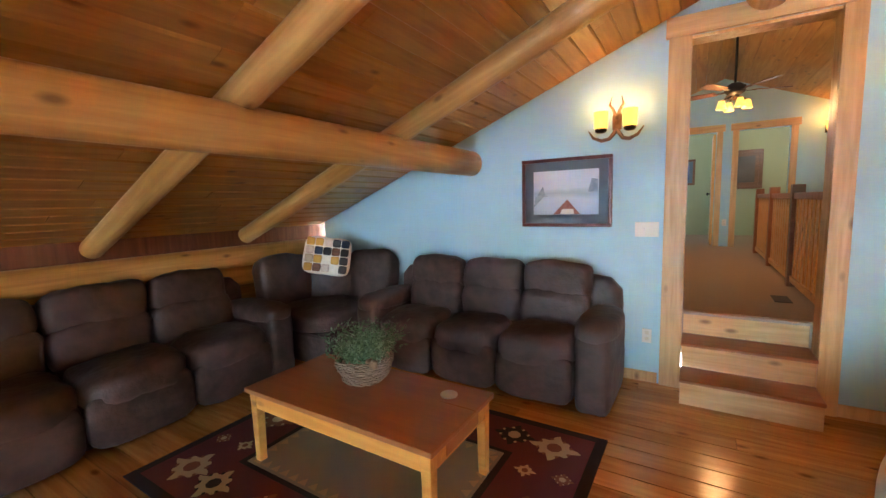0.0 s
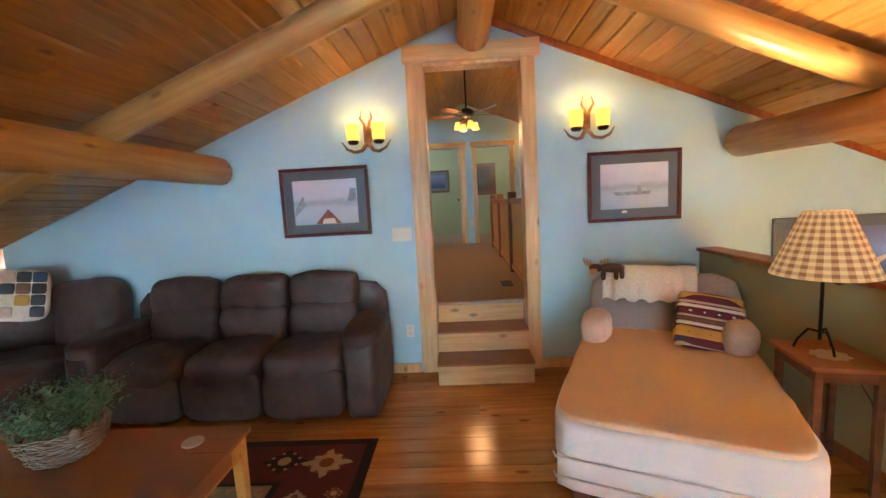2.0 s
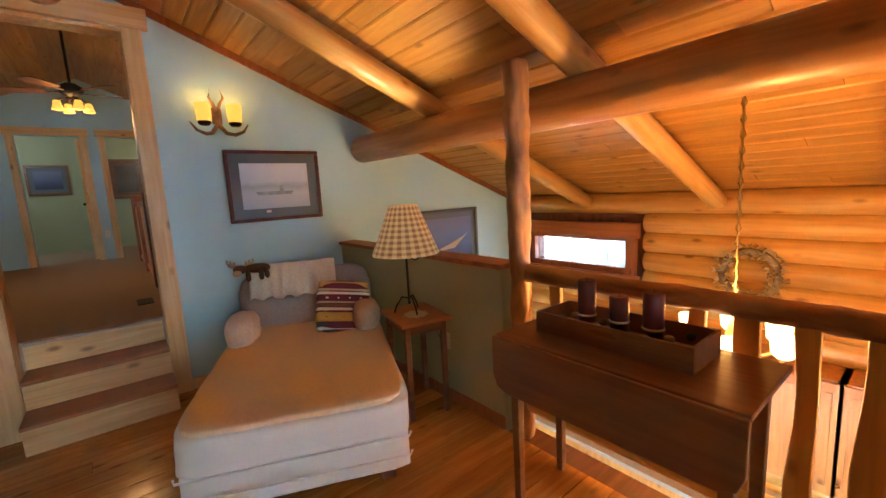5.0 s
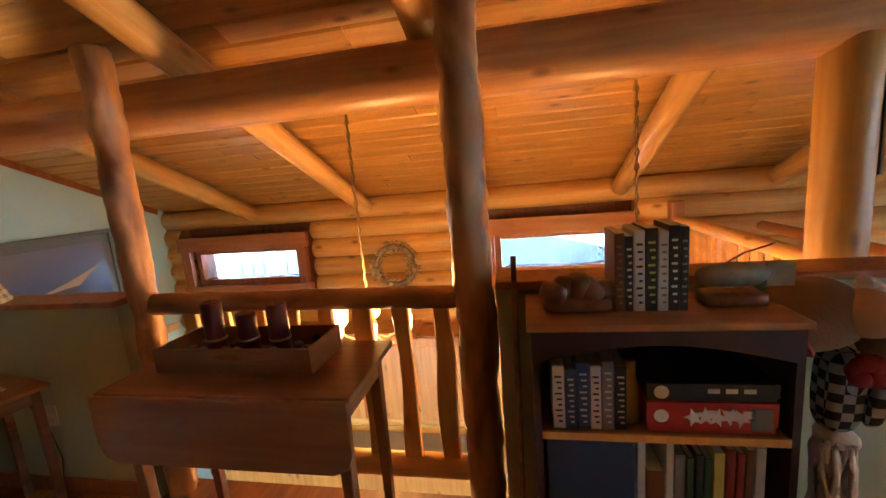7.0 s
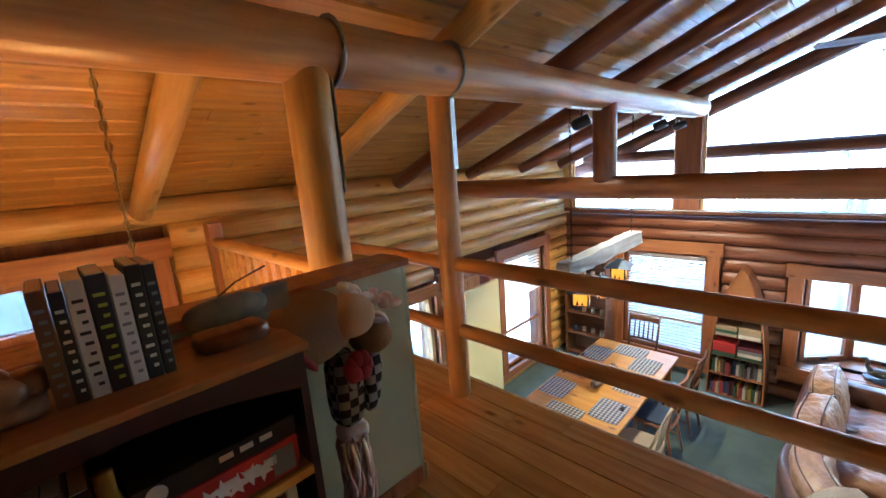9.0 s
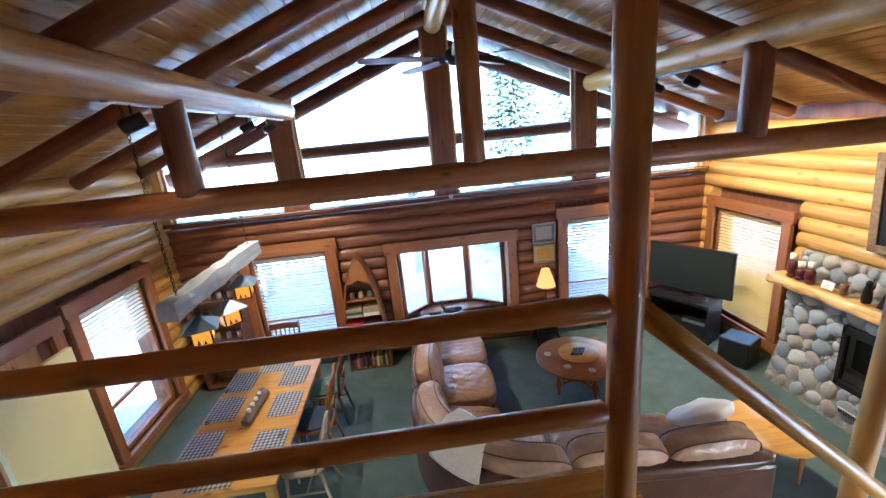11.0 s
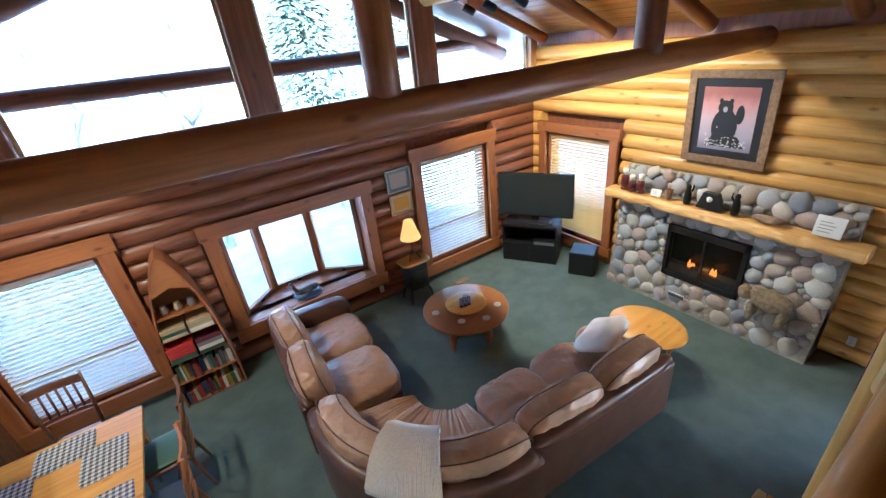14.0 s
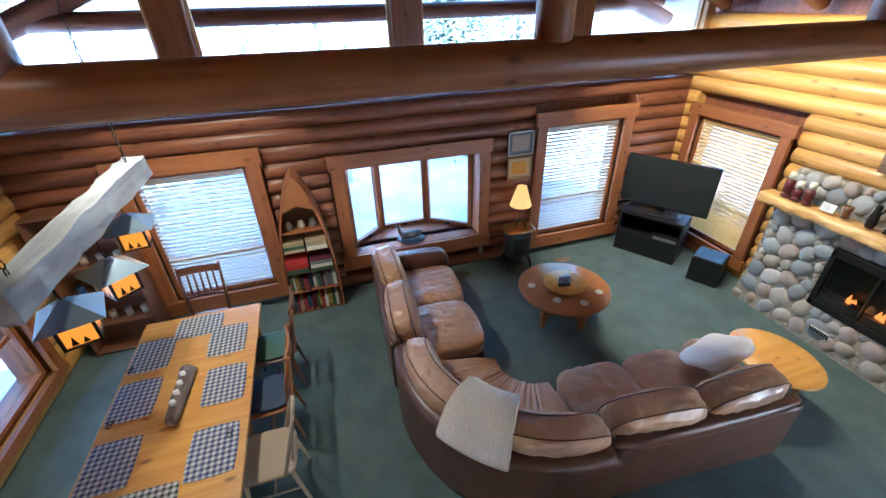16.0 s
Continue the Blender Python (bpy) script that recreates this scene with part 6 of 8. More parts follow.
def bear_doll():
    """One plain mesh with the colours of its clothes."""
    pieces = [(soft(0.23, 0.25, 0.21, p=2.3, n=8, lump=0.006, m=T(0.0, 0.05, 0.83, -12)), 0), (soft(0.24, 0.035, 0.22, p=2.3, n=6, m=T(0.0, 0.085, 0.815, -38)), 3),
              (soft(0.15, 0.16, 0.13, p=2.2, n=6, m=T(-0.05, -0.03, 0.89, 0, -10)), 6), (soft(0.15, 0.14, 0.13, p=2.2, n=6, lump=0.008, m=T(-0.03, -0.12, 0.79)), 0),
              (soft(0.10, 0.08, 0.11, p=2.2, n=5, lump=0.015, m=T(0.0, -0.17, 0.80)), 4), (soft(0.03, 0.07, 0.02, p=2.2, n=3, m=T(-0.11, -0.10, 0.915, 20)), 1),
              (soft(0.115, 0.11, 0.27, p=3, n=7, lump=0.012, m=T(0, -0.02, 0.56)), 2), (soft(0.06, 0.06, 0.22, p=3, n=5, lump=0.012, seed=4, m=T(-0.05, -0.07, 0.60, 10)), 2),
              (soft(0.10, 0.10, 0.055, p=3, n=4, m=T(-0.01, -0.02, 0.515)), 4), (soft(0.09, 0.09, 0.45, p=3, n=8, lump=0.03, seed=6, m=T(0, -0.01, 0.09)), 5),
              (soft(0.10, 0.15, 0.08, p=2.4, n=5, m=T(-0.06, -0.10, 0.0, 0, 0, -20)), 7)]
    rnd = random.Random(8)
    for i in range(9):
        a = 2 * math.pi * i / 9
        pieces.append((soft(0.045, 0.04, 0.05, p=2.2, n=2, lump=0.01, seed=i, m=T(-0.10, -0.02 + 0.03 * math.cos(a), 0.775 + 0.025 * math.sin(a))), 3))
    for i in range(26):
        f = i / 25
        pieces.append((soft(0.05, rnd.uniform(0.02, 0.045), rnd.uniform(0.015, 0.035), p=2.2, n=2, lump=0.015, seed=i, m=T(rnd.uniform(-0.06, 0.02), -0.04 - 0.17 * f, 1.02 - 0.09 * f + rnd.uniform(-.015, .015), rnd.uniform(-30, 30))), 4))
    for i in range(14):
        x, y = -0.055 + rnd.uniform(-.02, .02), -0.05 + i * 0.007
        pts = [(x + 0.012 * math.sin(k * 1.7 + i), y + 0.010 * math.sin(k * 2.1 + 2 * i), 0.55 - k * 0.085) for k in range(rnd.randint(4, 7))]
        pieces.append((tube(pts, 0.008, 5), 4 if i % 3 else 5))
    bm = bmesh.new()
    for b, k in pieces:
        for f in b.faces:
            f.material_index = k
        me = bpy.data.meshes.new("t")
        b.to_mesh(me)
        b.free()
        bm.from_mesh(me)
        bpy.data.meshes.remove(me)
    fur = mat("doll_tan", (0.27, 0.185, 0.11), 0.95, bump=0.004, scale=90)
    o = link("bear_doll", bm, fur)
    chk = mat("doll_check", (0.5, 0.48, 0.45), 0.9)
    nt = chk.node_tree
    ck, tc = nt.nodes.new("ShaderNodeTexChecker"), nt.nodes.new("ShaderNodeTexCoord")
    ck.inputs["Scale"].default_value = 34
    ck.inputs[1].default_value, ck.inputs[2].default_value = (0.03, 0.03, 0.035, 1), (0.36, 0.34, 0.33, 1)
    nt.links.new(tc.outputs["Object"], ck.inputs[0]), nt.links.new(ck.outputs[0], nt.nodes["Principled BSDF"].inputs["Base Color"])
    for m in (GREYC, chk, mat("doll_red", (0.26, 0.025, 0.03), 0.9), WOOL, mat("doll_pink", (0.60, 0.44, 0.38), 0.9), mat("doll_face", (0.52, 0.33, 0.17), 0.95), mat("doll_shoe", (0.50, 0.58, 0.62), 0.9)):
        o.data.materials.append(m)
    tagged(o, "stuffed bear doll in checked clothes beside the bookcase", "doll")
    o.location = (2.06, -1.19, 0.0)


bear_doll()

# steel straps on the posts and the beam
for x, y, r, ang, z0 in ((2.48, -1.45, 0.093, -105, 1.30), (2.545, -2.24, 0.068, 205, 1.35)):
    st_ = tagged(link("steel_strap", box(-0.035, -0.004, z0, 0.035, 0.004, 1.76), STEEL), "grey steel strap bolted to the log post", "strap")
    st_.matrix_basis = pose(x + r * math.cos(radians(ang)), y + r * math.sin(radians(ang)), 0, 0, 0, ang + 90)
for y in (-1.56, -2.25):
    pts = [(2.49 + 0.133 * math.cos(a), y, 1.85 + 0.133 * math.sin(a)) for a in [0.2 + i * 0.35 for i in range(17)]]
    tagged(link("steel_band", tube(pts, 0.012, 4), STEEL), "dark steel band round the log beam", "strap")


# ---- chandeliers, wreath, cupboards seen over the half wall ----
def chandelier(x, y, zc, ztop, lab, watts):
    e = empty("chandelier", (x, y, zc), 0, lab, "chandelier", "antler chandeliers")
    part("canopy", lathe([(0, 0), (0.065, 0), (0.06, 0.03), (0.0, 0.035)], 20, m=T(0, 0, ztop - zc - 0.035)), BRASS, e)
    part("cable", tube([(0, 0, 0.12), (0, 0, ztop - zc)], 0.004, 6), BRASS, e)
    bm = bmesh.new()
    n = int((ztop - zc - 0.15) / 0.035)
    for i in range(n):
        z = 0.14 + i * 0.035
        pts = [(0.010 * math.cos(a) * (1 if i % 2 else 0), 0.010 * math.cos(a) * (0 if i % 2 else 1), z + 0.021 * math.sin(a)) for a in [6.2832 * j / 8 for j in range(9)]]
        tube(pts, 0.003, 4, bm)
    part("chain", bm, BRASS, e)
    part("hub", lathe([(0, -0.08), (0.03, -0.06), (0.04, 0.02), (0.015, 0.12), (0, 0.13)], 12), ANTLER, e)
    for k in range(6):
        a = k * 1.047 + 0.3
        c, s = math.cos(a), math.sin(a)
        part("arm", tube([(0, 0, -0.03), (0.09 * c, 0.09 * s, -0.08), (0.18 * c, 0.18 * s, -0.06), (0.21 * c, 0.21 * s, -0.01)], [0.014, 0.012, 0.01, 0.008], 7), ANTLER, e)
        part("shade", lathe([(0.03, 0), (0.048, 0.02), (0.055, 0.09), (0.051, 0.09), (0.03, 0.01), (0, 0.008)], 16, m=T(0.21 * c, 0.21 * s, 0.0)), BULB, e, "glowing amber glass shade")
    point("chandelier_light", (x, y, zc + 0.16), watts, (1.0, 0.46, 0.11), 0.12)
    point("chandelier_light", (x, y, zc - 0.16), watts * 0.15, (1.0, 0.46, 0.12), 0.12)


chandelier(2.79, 0.55, 0.62, roof_z(2.79) - 0.005, "antler chandelier with glowing amber shades hanging on a chain", 20)
chandelier(2.80, -0.84, 0.20, roof_z(2.80) - 0.005, "antler chandelier with glowing amber shades below the half wall", 21)


def wreath():
    rnd = random.Random(2)
    bm = bmesh.new()
    for i in range(330):
        a, t = rnd.uniform(0, 6.283), rnd.uniform(0, 6.283)
        r = 0.19 + 0.06 * math.cos(t)
        c = Vector((-0.05 - 0.04 * math.sin(t), r * math.cos(a), r * math.sin(a)))
        s = rnd.uniform(0.018, 0.032)
        d1 = Vector((rnd.uniform(-1, 0), rnd.uniform(-1, 1), rnd.uniform(-1, 1))).normalized()
        d2 = d1.cross(Vector((0.3, 0.2, 1))).normalized()
        bm.faces.new([bm.verts.new(c + d1 * s), bm.verts.new(c + d2 * s * 0.7), bm.verts.new(c - d1 * s), bm.verts.new(c - d2 * s * 0.7)])
    e = empty("wreath", (4.50, 0.92, 0.62), 0, "dried cream leaf wreath hanging on the log wall", "wreath")
    part("leaves", bm, mat("dried_leaf", (0.40, 0.28, 0.13), 0.8, rgb2=(0.55, 0.44, 0.25), scale=12), e)
    part("ring", tube([(-0.03, 0.19 * math.cos(a), 0.19 * math.sin(a)) for a in [6.2832 * i / 24 for i in range(25)]], 0.03, 8), TWIG, e)


wreath()
CUPBOARD = wood("cupboard_pine", (0.50, 0.24, 0.055), (0.38, 0.16, 0.035), 0.35, axis=2, vary=0.08)
for i, (y0, y1) in enumerate(((-0.60, -0.16), (-0.14, 0.30), (0.32, 0.73), (0.75, 1.25), (1.27, 1.77), (1.79, 2.3))):
    e = empty("cupboard", (4.2, (y0 + y1) / 2, -0.85), 0, "golden pine kitchen cupboard on the log wall below the loft", "cupboard", "kitchen cupboards")
    part("body", box(0, -0.245, 0, 0.33, 0.245, 0.85), CUPBOARD, e)
    part("door", box(-0.02, -0.238, 0.01, 0, 0.238, 0.84), CUPBOARD, e, bevel=0.004)
    part("door_panel", box(-0.028, -0.18, 0.08, -0.02, 0.18, 0.77), CUPBOARD, e, bevel=0.006)
    part("knob", lathe([(0, 0), (0.006, 0), (0.006, 0.015), (0.014, 0.02), (0.0, 0.028)], 10, m=T(-0.02, 0.2, 0.12, 0, -90)), BRASS, e)
structure("trim", box(4.16, 0.72, 0.0, 4.54, 2.33, 0.05), CUPBOARD)
ko = empty("counter_unit", (4.0, 1.2, ZM), 0, "pine base counter under the east log wall", "counter")
part("body", box(0, -2.0, 0.0, 0.5, 1.6, 0.88), CUPBOARD, ko)
part("worktop", box(-0.03, -2.03, 0.88, 0.52, 1.63, 0.92), GREYC, ko, "pale worktop")
tagged(link("coffee_maker", soft(0.18, 0.2, 0.3, p=8, n=3), BLACK, loc=(4.2, 0.2, ZM + 0.92)), "black coffee maker on the kitchen counter", "appliance")
point("kitchen_light", (3.2, 1.0, -0.6), 4, (1.0, 0.62, 0.28), 0.15)
point("kitchen_light", (3.4, 2.6, -0.6), 3, (1.0, 0.62, 0.28), 0.15)


# ---- the hall ----
def fan(at, r, blades, rod, mat_blade, lab, lights=0, rz=0):
    e = empty("ceiling_fan", at, rz, lab, "ceiling fan")
    part("downrod", tube([(0, 0, 0.06), (0, 0, rod)], 0.014, 8), IRON, e)
    part("canopy", lathe([(0, 0), (0.035, 0.0), (0.065, 0.05), (0.0, 0.055)], 16, m=T(0, 0, rod - 0.055)), IRON, e)
    part("motor", lathe([(0.0, -0.07), (0.06, -0.06), (0.11, -0.02), (0.11, 0.04), (0.05, 0.08), (0, 0.09)], 24), IRON, e)
    for k in range(blades):
        a = 360 / blades * k
        M = T(0, 0, 0, 0, 0, a) @ T(0, 0, -0.01, 10)
        part("bracket", box(0.08, -0.02, -0.006, 0.22, 0.02, 0.0, m=M), IRON, e)
        part("blade", prism([(0.20, -0.05), (r * 0.8, -0.07), (r - 0.02, -0.05), (r, 0), (r - 0.02, 0.05), (r * 0.8, 0.07), (0.20, 0.05)], 0.0, 0.008, m=M), mat_blade, e)
    for k in range(lights):
        a = 2 * math.pi * k / lights
        x, y = 0.14 * math.cos(a), 0.14 * math.sin(a)
        part("lamp_arm", tube([(0.03 * math.cos(a), 0.03 * math.sin(a), -0.07), (x * 0.7, y * 0.7, -0.10), (x, y, -0.12)], 0.01, 6), IRON, e)
        part("shade", lathe([(0.03, 0), (0.055, -0.10), (0.050, -0.10), (0.026, 0), (0, 0.004)], 14, m=T(x, y, -0.12)), LAMPGLOW, e)
    if lights:
        point("fan_light", (at[0], at[1], at[2] - 0.32), 6, (1.0, 0.50, 0.17), 0.1)
    return e


fan((0.375, 6.2, 2.74), 0.60, 5, 0.775, DARKW, "dark ceiling fan with four lit glass shades in the hall", 4, 20)
e = empty("wall_sconce", (1.78, 8.88, 2.55), 0, "glowing orange wall lamp at the end of the hall", "wall lamp")
part("backplate", box(-0.05, -0.02, -0.12, 0.05, 0, 0.0), IRON, e)
part("shade", lathe([(0.05, -0.08), (0.07, 0.06), (0.066, 0.06), (0.045, -0.08)], 14, m=T(0, -0.1, 0)), LAMPGLOW, e)
point("sconce_light", (1.72, 8.7, 2.68), 0.9, (1.0, 0.36, 0.07))
hr = empty("hall_railing", (0.86, 5.9, HF), 0, "pine picket railing along the stair opening in the hall", "railing")
part("top_rail", box(-0.035, -2.1, 0.86, 0.035, 2.1, 0.92), TRIMO, hr, bevel=0.006)
part("bottom_rail", box(-0.03, -2.1, 0.05, 0.03, 2.1, 0.11), PINEY, hr, bevel=0.004)
for y in (-2.1, -0.7, 0.7, 2.1):
    part("newel", box(-0.05, y - 0.05, 0, 0.05, y + 0.05, 1.0), DARKW if y == -0.7 else TRIMO, hr, bevel=0.006)
for i in range(30):
    y = -2.0 + i * 0.138
    part("picket", box(-0.014, y - 0.045, 0.11, 0.014, y + 0.045, 0.86), PINEY, hr)
tagged(link("floor_vent", box(0.62, 4.35, HF, 0.74, 4.62, HF + 0.006), IRON), "dark metal floor vent in the hall carpet", "vent")
framed_picture((0.92, 11.49, 2.05), 0, 0.66, 0.86, 0.07, DARKW, DARKW, BROWNP, 0.14, "dark-framed picture on the bedroom wall")
framed_picture((-0.35, 11.49, 2.05), 0, 0.66, 0.6, 0.05, DARKW, PAPER, NIGHT, 0.12, "dark-framed picture on the far bedroom wall")
outlet(T(0.46, 8.898, 1.0), "white wall outlet between the two bedroom doors")
# added fill lamps without fixtures, to brighten the rooms behind the doorways
point("bedroom_light", (-0.8, 10.3, 2.6), 5, (0.85, 0.92, 1.0), 0.3)
point("bedroom_light", (1.4, 10.3, 2.6), 4, (1.0, 0.9, 0.75), 0.3)


# ---- the great room ----
def arc_block(cx, cy, r0, r1, a0, a1, z0, z1, n=16):
    bm = bmesh.new()
    rows = []
    for i in range(n + 1):
        a = radians(a0 + (a1 - a0) * i / n)
        c, s = math.cos(a), math.sin(a)
        rows.append([bm.verts.new((cx + r * c, cy + r * s, z)) for r, z in ((r0, z0), (r1, z0), (r1, z1 - 0.03), (r1 - 0.03, z1), (r0 + 0.03, z1), (r0, z1 - 0.03))])
    for p, q in zip(rows, rows[1:]):
        for k in range(6):
            f = bm.faces.new((p[k], p[(k + 1) % 6], q[(k + 1) % 6], q[k]))
            f.smooth = False
    bm.faces.new(rows[0]), bm.faces.new(rows[-1][::-1])
    bmesh.ops.recalc_face_normals(bm, faces=bm.faces)
    return bm


LEATHERD = mat("leather_dark", (0.085, 0.036, 0.021), 0.36, rgb2=(0.12, 0.052, 0.032), scale=6, bump=0.002)


def creased(w, d, h, seed, m, p=4.5, depth=0.024):
    """A stuffed leather block whose faces pucker in folds round the middle."""
    bm = soft(w, d, h, p=p, n=26)
    s = Vector((seed * 4.7, seed * 2.3, seed * 1.1))
    for v in bm.verts:
        c = v.co
        edge = max(abs(c.x) / w, abs(c.y) / d) * 2
        q = Vector((c.x * 3, c.y * 3, c.z * 3)) + s
        warp = Vector((noise.noise(q), noise.noise(q + Vector((5, 5, 5))), 0)) * 0.6
        fold = 1 - abs(noise.noise(Vector((c.x * 5, c.y * 11, c.z * 8)) + warp * 4 + s)) * 2.4
        fold2 = 1 - abs(noise.noise(Vector((c.x * 16, c.y * 9, c.z * 12)) + warp * 3 + s)) * 2.4
        out = Vector((c.x / w, c.y / d, (c.z - h / 2) / h)).normalized()
        v.co = c + out * (depth * max(0.0, 1.15 - 0.55 * edge) * (0.7 * max(0, fold) + 0.4 * max(0, fold2)) + 0.012 * noise.noise(q))
    bmesh.ops.transform(bm, matrix=m, verts=bm.verts)
    return bm


def back_cushion(parent, w, m, seed, d=0.29, h=0.49, bend=0.0):
    """Lies along x, curved to the radius bend; sewn with a band round its edge between two seams."""
    def bent(q):
        if not bend:
            return m @ q
        a = q.x / bend
        return m @ Vector(((bend + q.y) * math.sin(a), (bend + q.y) * math.cos(a) - bend, q.z))
    bm = creased(w, d, h, seed, Matrix(), p=3.4)
    for v in bm.verts:
        v.co = bent(v.co)
    part("back_cushion", bm, LEATHER, parent)
    p, k = 3.4, 0.60
    r = (1 - k ** p) ** (1 / p) * 1.08
    for sy in (-1, 1):
        pts = []
        for i in range(61):
            a = 2 * math.pi * i / 60
            c, s_ = math.cos(a), math.sin(a)
            q = r / (abs(c) ** p + abs(s_) ** p) ** (1 / p)
            pts.append(tuple(bent(Vector((q * c * w / 2, sy * k * d / 2, h / 2 + q * s_ * h / 2)))))
        part("piping", tube(pts, 0.006, 6), LEATHERD, parent)


def sectional():
    lab = "brown leather sectional sofa section round the coffee table"
    # the run along y
    a = empty("sectional_sofa", (0.63, -6.12, ZM), -3, lab, "sofa", "leather sectional")
    part("base", box(-0.46, -0.86, 0.04, 0.48, 0.86, 0.28), LEATHERD, a, bevel=0.02)
    part("back_frame", box(0.36, -0.88, 0.04, 0.52, 0.88, 0.66), LEATHERD, a, bevel=0.03)
    part("back_roll", soft(0.18, 1.78, 0.14, p=3, n=8, m=T(0.445, 0.0, 0.59)), LEATHERD, a)
    part("armrest", soft(0.98, 0.24, 0.62, p=5, n=10, lump=0.01, m=T(-0.01, -0.80, 0.0)), LEATHERD, a)
    for i, y in enumerate((-0.29, 0.48)):
        part("seat_cushion", creased(0.88, 0.78, 0.23, i, T(-0.06, y, 0.23)), LEATHER, a)
    for i, y in enumerate((-0.34, 0.44)):
        back_cushion(a, 0.80, T(0.26, y, 0.40, 0, 12, 2 - 5 * i) @ T(0, 0, 0, 0, 0, -90), i + 4)
    # the corner
    c = empty("sectional_corner", (0, 0, ZM), 0, "curved corner section of the brown leather sectional sofa", "sofa", "leather sectional")
    cx, cy = -0.10, -4.90
    part("base", arc_block(cx, cy, 0.36, 1.26, -13.5, 91, 0.04, 0.28, 40), LEATHERD, c)
    part("back_frame", arc_block(cx, cy, 1.15, 1.30, -13.5, 91, 0.04, 0.67, 48), LEATHERD, c)
    part("back_roll", tube([(cx + 1.225 * math.cos(radians(t)), cy + 1.225 * math.sin(radians(t)), 0.655) for t in range(-13, 92, 3)], 0.078, 12), LEATHERD, c)
    b = arc_block(cx, cy, 0.32, 1.16, -13, 90.5, 0.24, 0.47, 110)
    bmesh.ops.subdivide_edges(b, edges=b.edges[:], cuts=3, use_grid_fill=True)
    for v in b.verts:
        t, rr = math.atan2(v.co.y - cy, v.co.x - cx), math.hypot(v.co.x - cx, v.co.y - cy)
        f = 1 - abs(noise.noise(Vector((t * 11, rr * 2.5, 3)))) * 2.6
        v.co.z += (0.022 * max(0, f) + 0.012 * noise.noise(Vector((t * 4, rr * 4, 0)))) * (v.co.z > 0.3)
        if rr < 0.5:
            v.co.z -= 0.35 * (0.5 - rr) ** 2 * 3
    for f in b.faces:
        f.smooth = True
    part("seat_cushion", b, LEATHER, c, "gathered wedge seat cushion")
    for i, t in enumerate((12, 66)):
        back_cushion(c, 0.95, T(cx + 1.01 * math.cos(radians(t)), cy + 1.01 * math.sin(radians(t)), 0.41, 0, 0, t) @ T(0, 0, 0, 0, 12) @ T(0, 0, 0, 0, 0, -90), i + 14, bend=1.05)
    # the run along x
    d = empty("sectional_sofa", (-0.99, -4.125, ZM), -4.6, lab, "sofa", "leather sectional")
    part("base", box(-0.80, -0.44, 0.04, 0.80, 0.48, 0.28), LEATHERD, d, bevel=0.02)
    part("back_frame", box(-0.83, 0.36, 0.04, 0.81, 0.52, 0.66), LEATHERD, d, bevel=0.03)
    part("back_roll", soft(1.66, 0.18, 0.14, p=3, n=8, m=T(-0.01, 0.445, 0.59)), LEATHERD, d)
    part("armrest", soft(0.26, 0.94, 0.60, p=3.6, n=10, lump=0.01, m=T(-0.68, -0.02, 0.0)), LEATHER, d)
    for i, x in enumerate((-0.20, 0.47)):
        part("seat_cushion", creased(0.69, 0.86, 0.23, i + 7, T(x, -0.05, 0.23)), LEATHER, d)
    for i, x in enumerate((-0.37, 0.40)):
        back_cushion(d, 0.80, T(x, 0.25, 0.40, -12, 0, 3 - 6 * i), i + 24)
    p = tagged(link("throw_pillow", soft(0.56, 0.50, 0.20, p=3, n=14, lump=0.03, pinch=0.5, seed=3), mat("pillow_white", (0.80, 0.72, 0.67), 0.9)), "cream throw pillow at the end of the leather sectional", "pillow")
    p.matrix_basis = T(-1.60, -4.15, ZM + 0.60, 34, 6, 10)
    b = bmesh.new()
    tw = empty("knitted_throw", (cx, cy, ZM), 0, "cream ribbed throw hung over the sectional's curved back", "blanket")
    prof = [(0.80, 0.74), (0.84, 0.86), (0.94, 0.955), (1.09, 0.955), (1.20, 0.885), (1.26, 0.81), (1.29, 0.755), (1.325, 0.70), (1.33, 0.64)]
    rows = []
    for i in range(151):
        t = radians(30 + 25 * i / 150)
        k = 0.0018 * math.sin(i * 1.26)
        rows.append([b.verts.new((( r + k) * math.cos(t), (r + k) * math.sin(t), z + k)) for r, z in prof])
    for q, r_ in zip(rows, rows[1:]):
        for k in range(len(prof) - 1):
            f = b.faces.new((q[k], q[k + 1], r_[k + 1], r_[k]))
            f.smooth = True
    o = part("cloth", b, WOOL, tw)
    md = o.modifiers.new("thick", "SOLIDIFY")
    md.thickness = 0.015


sectional()


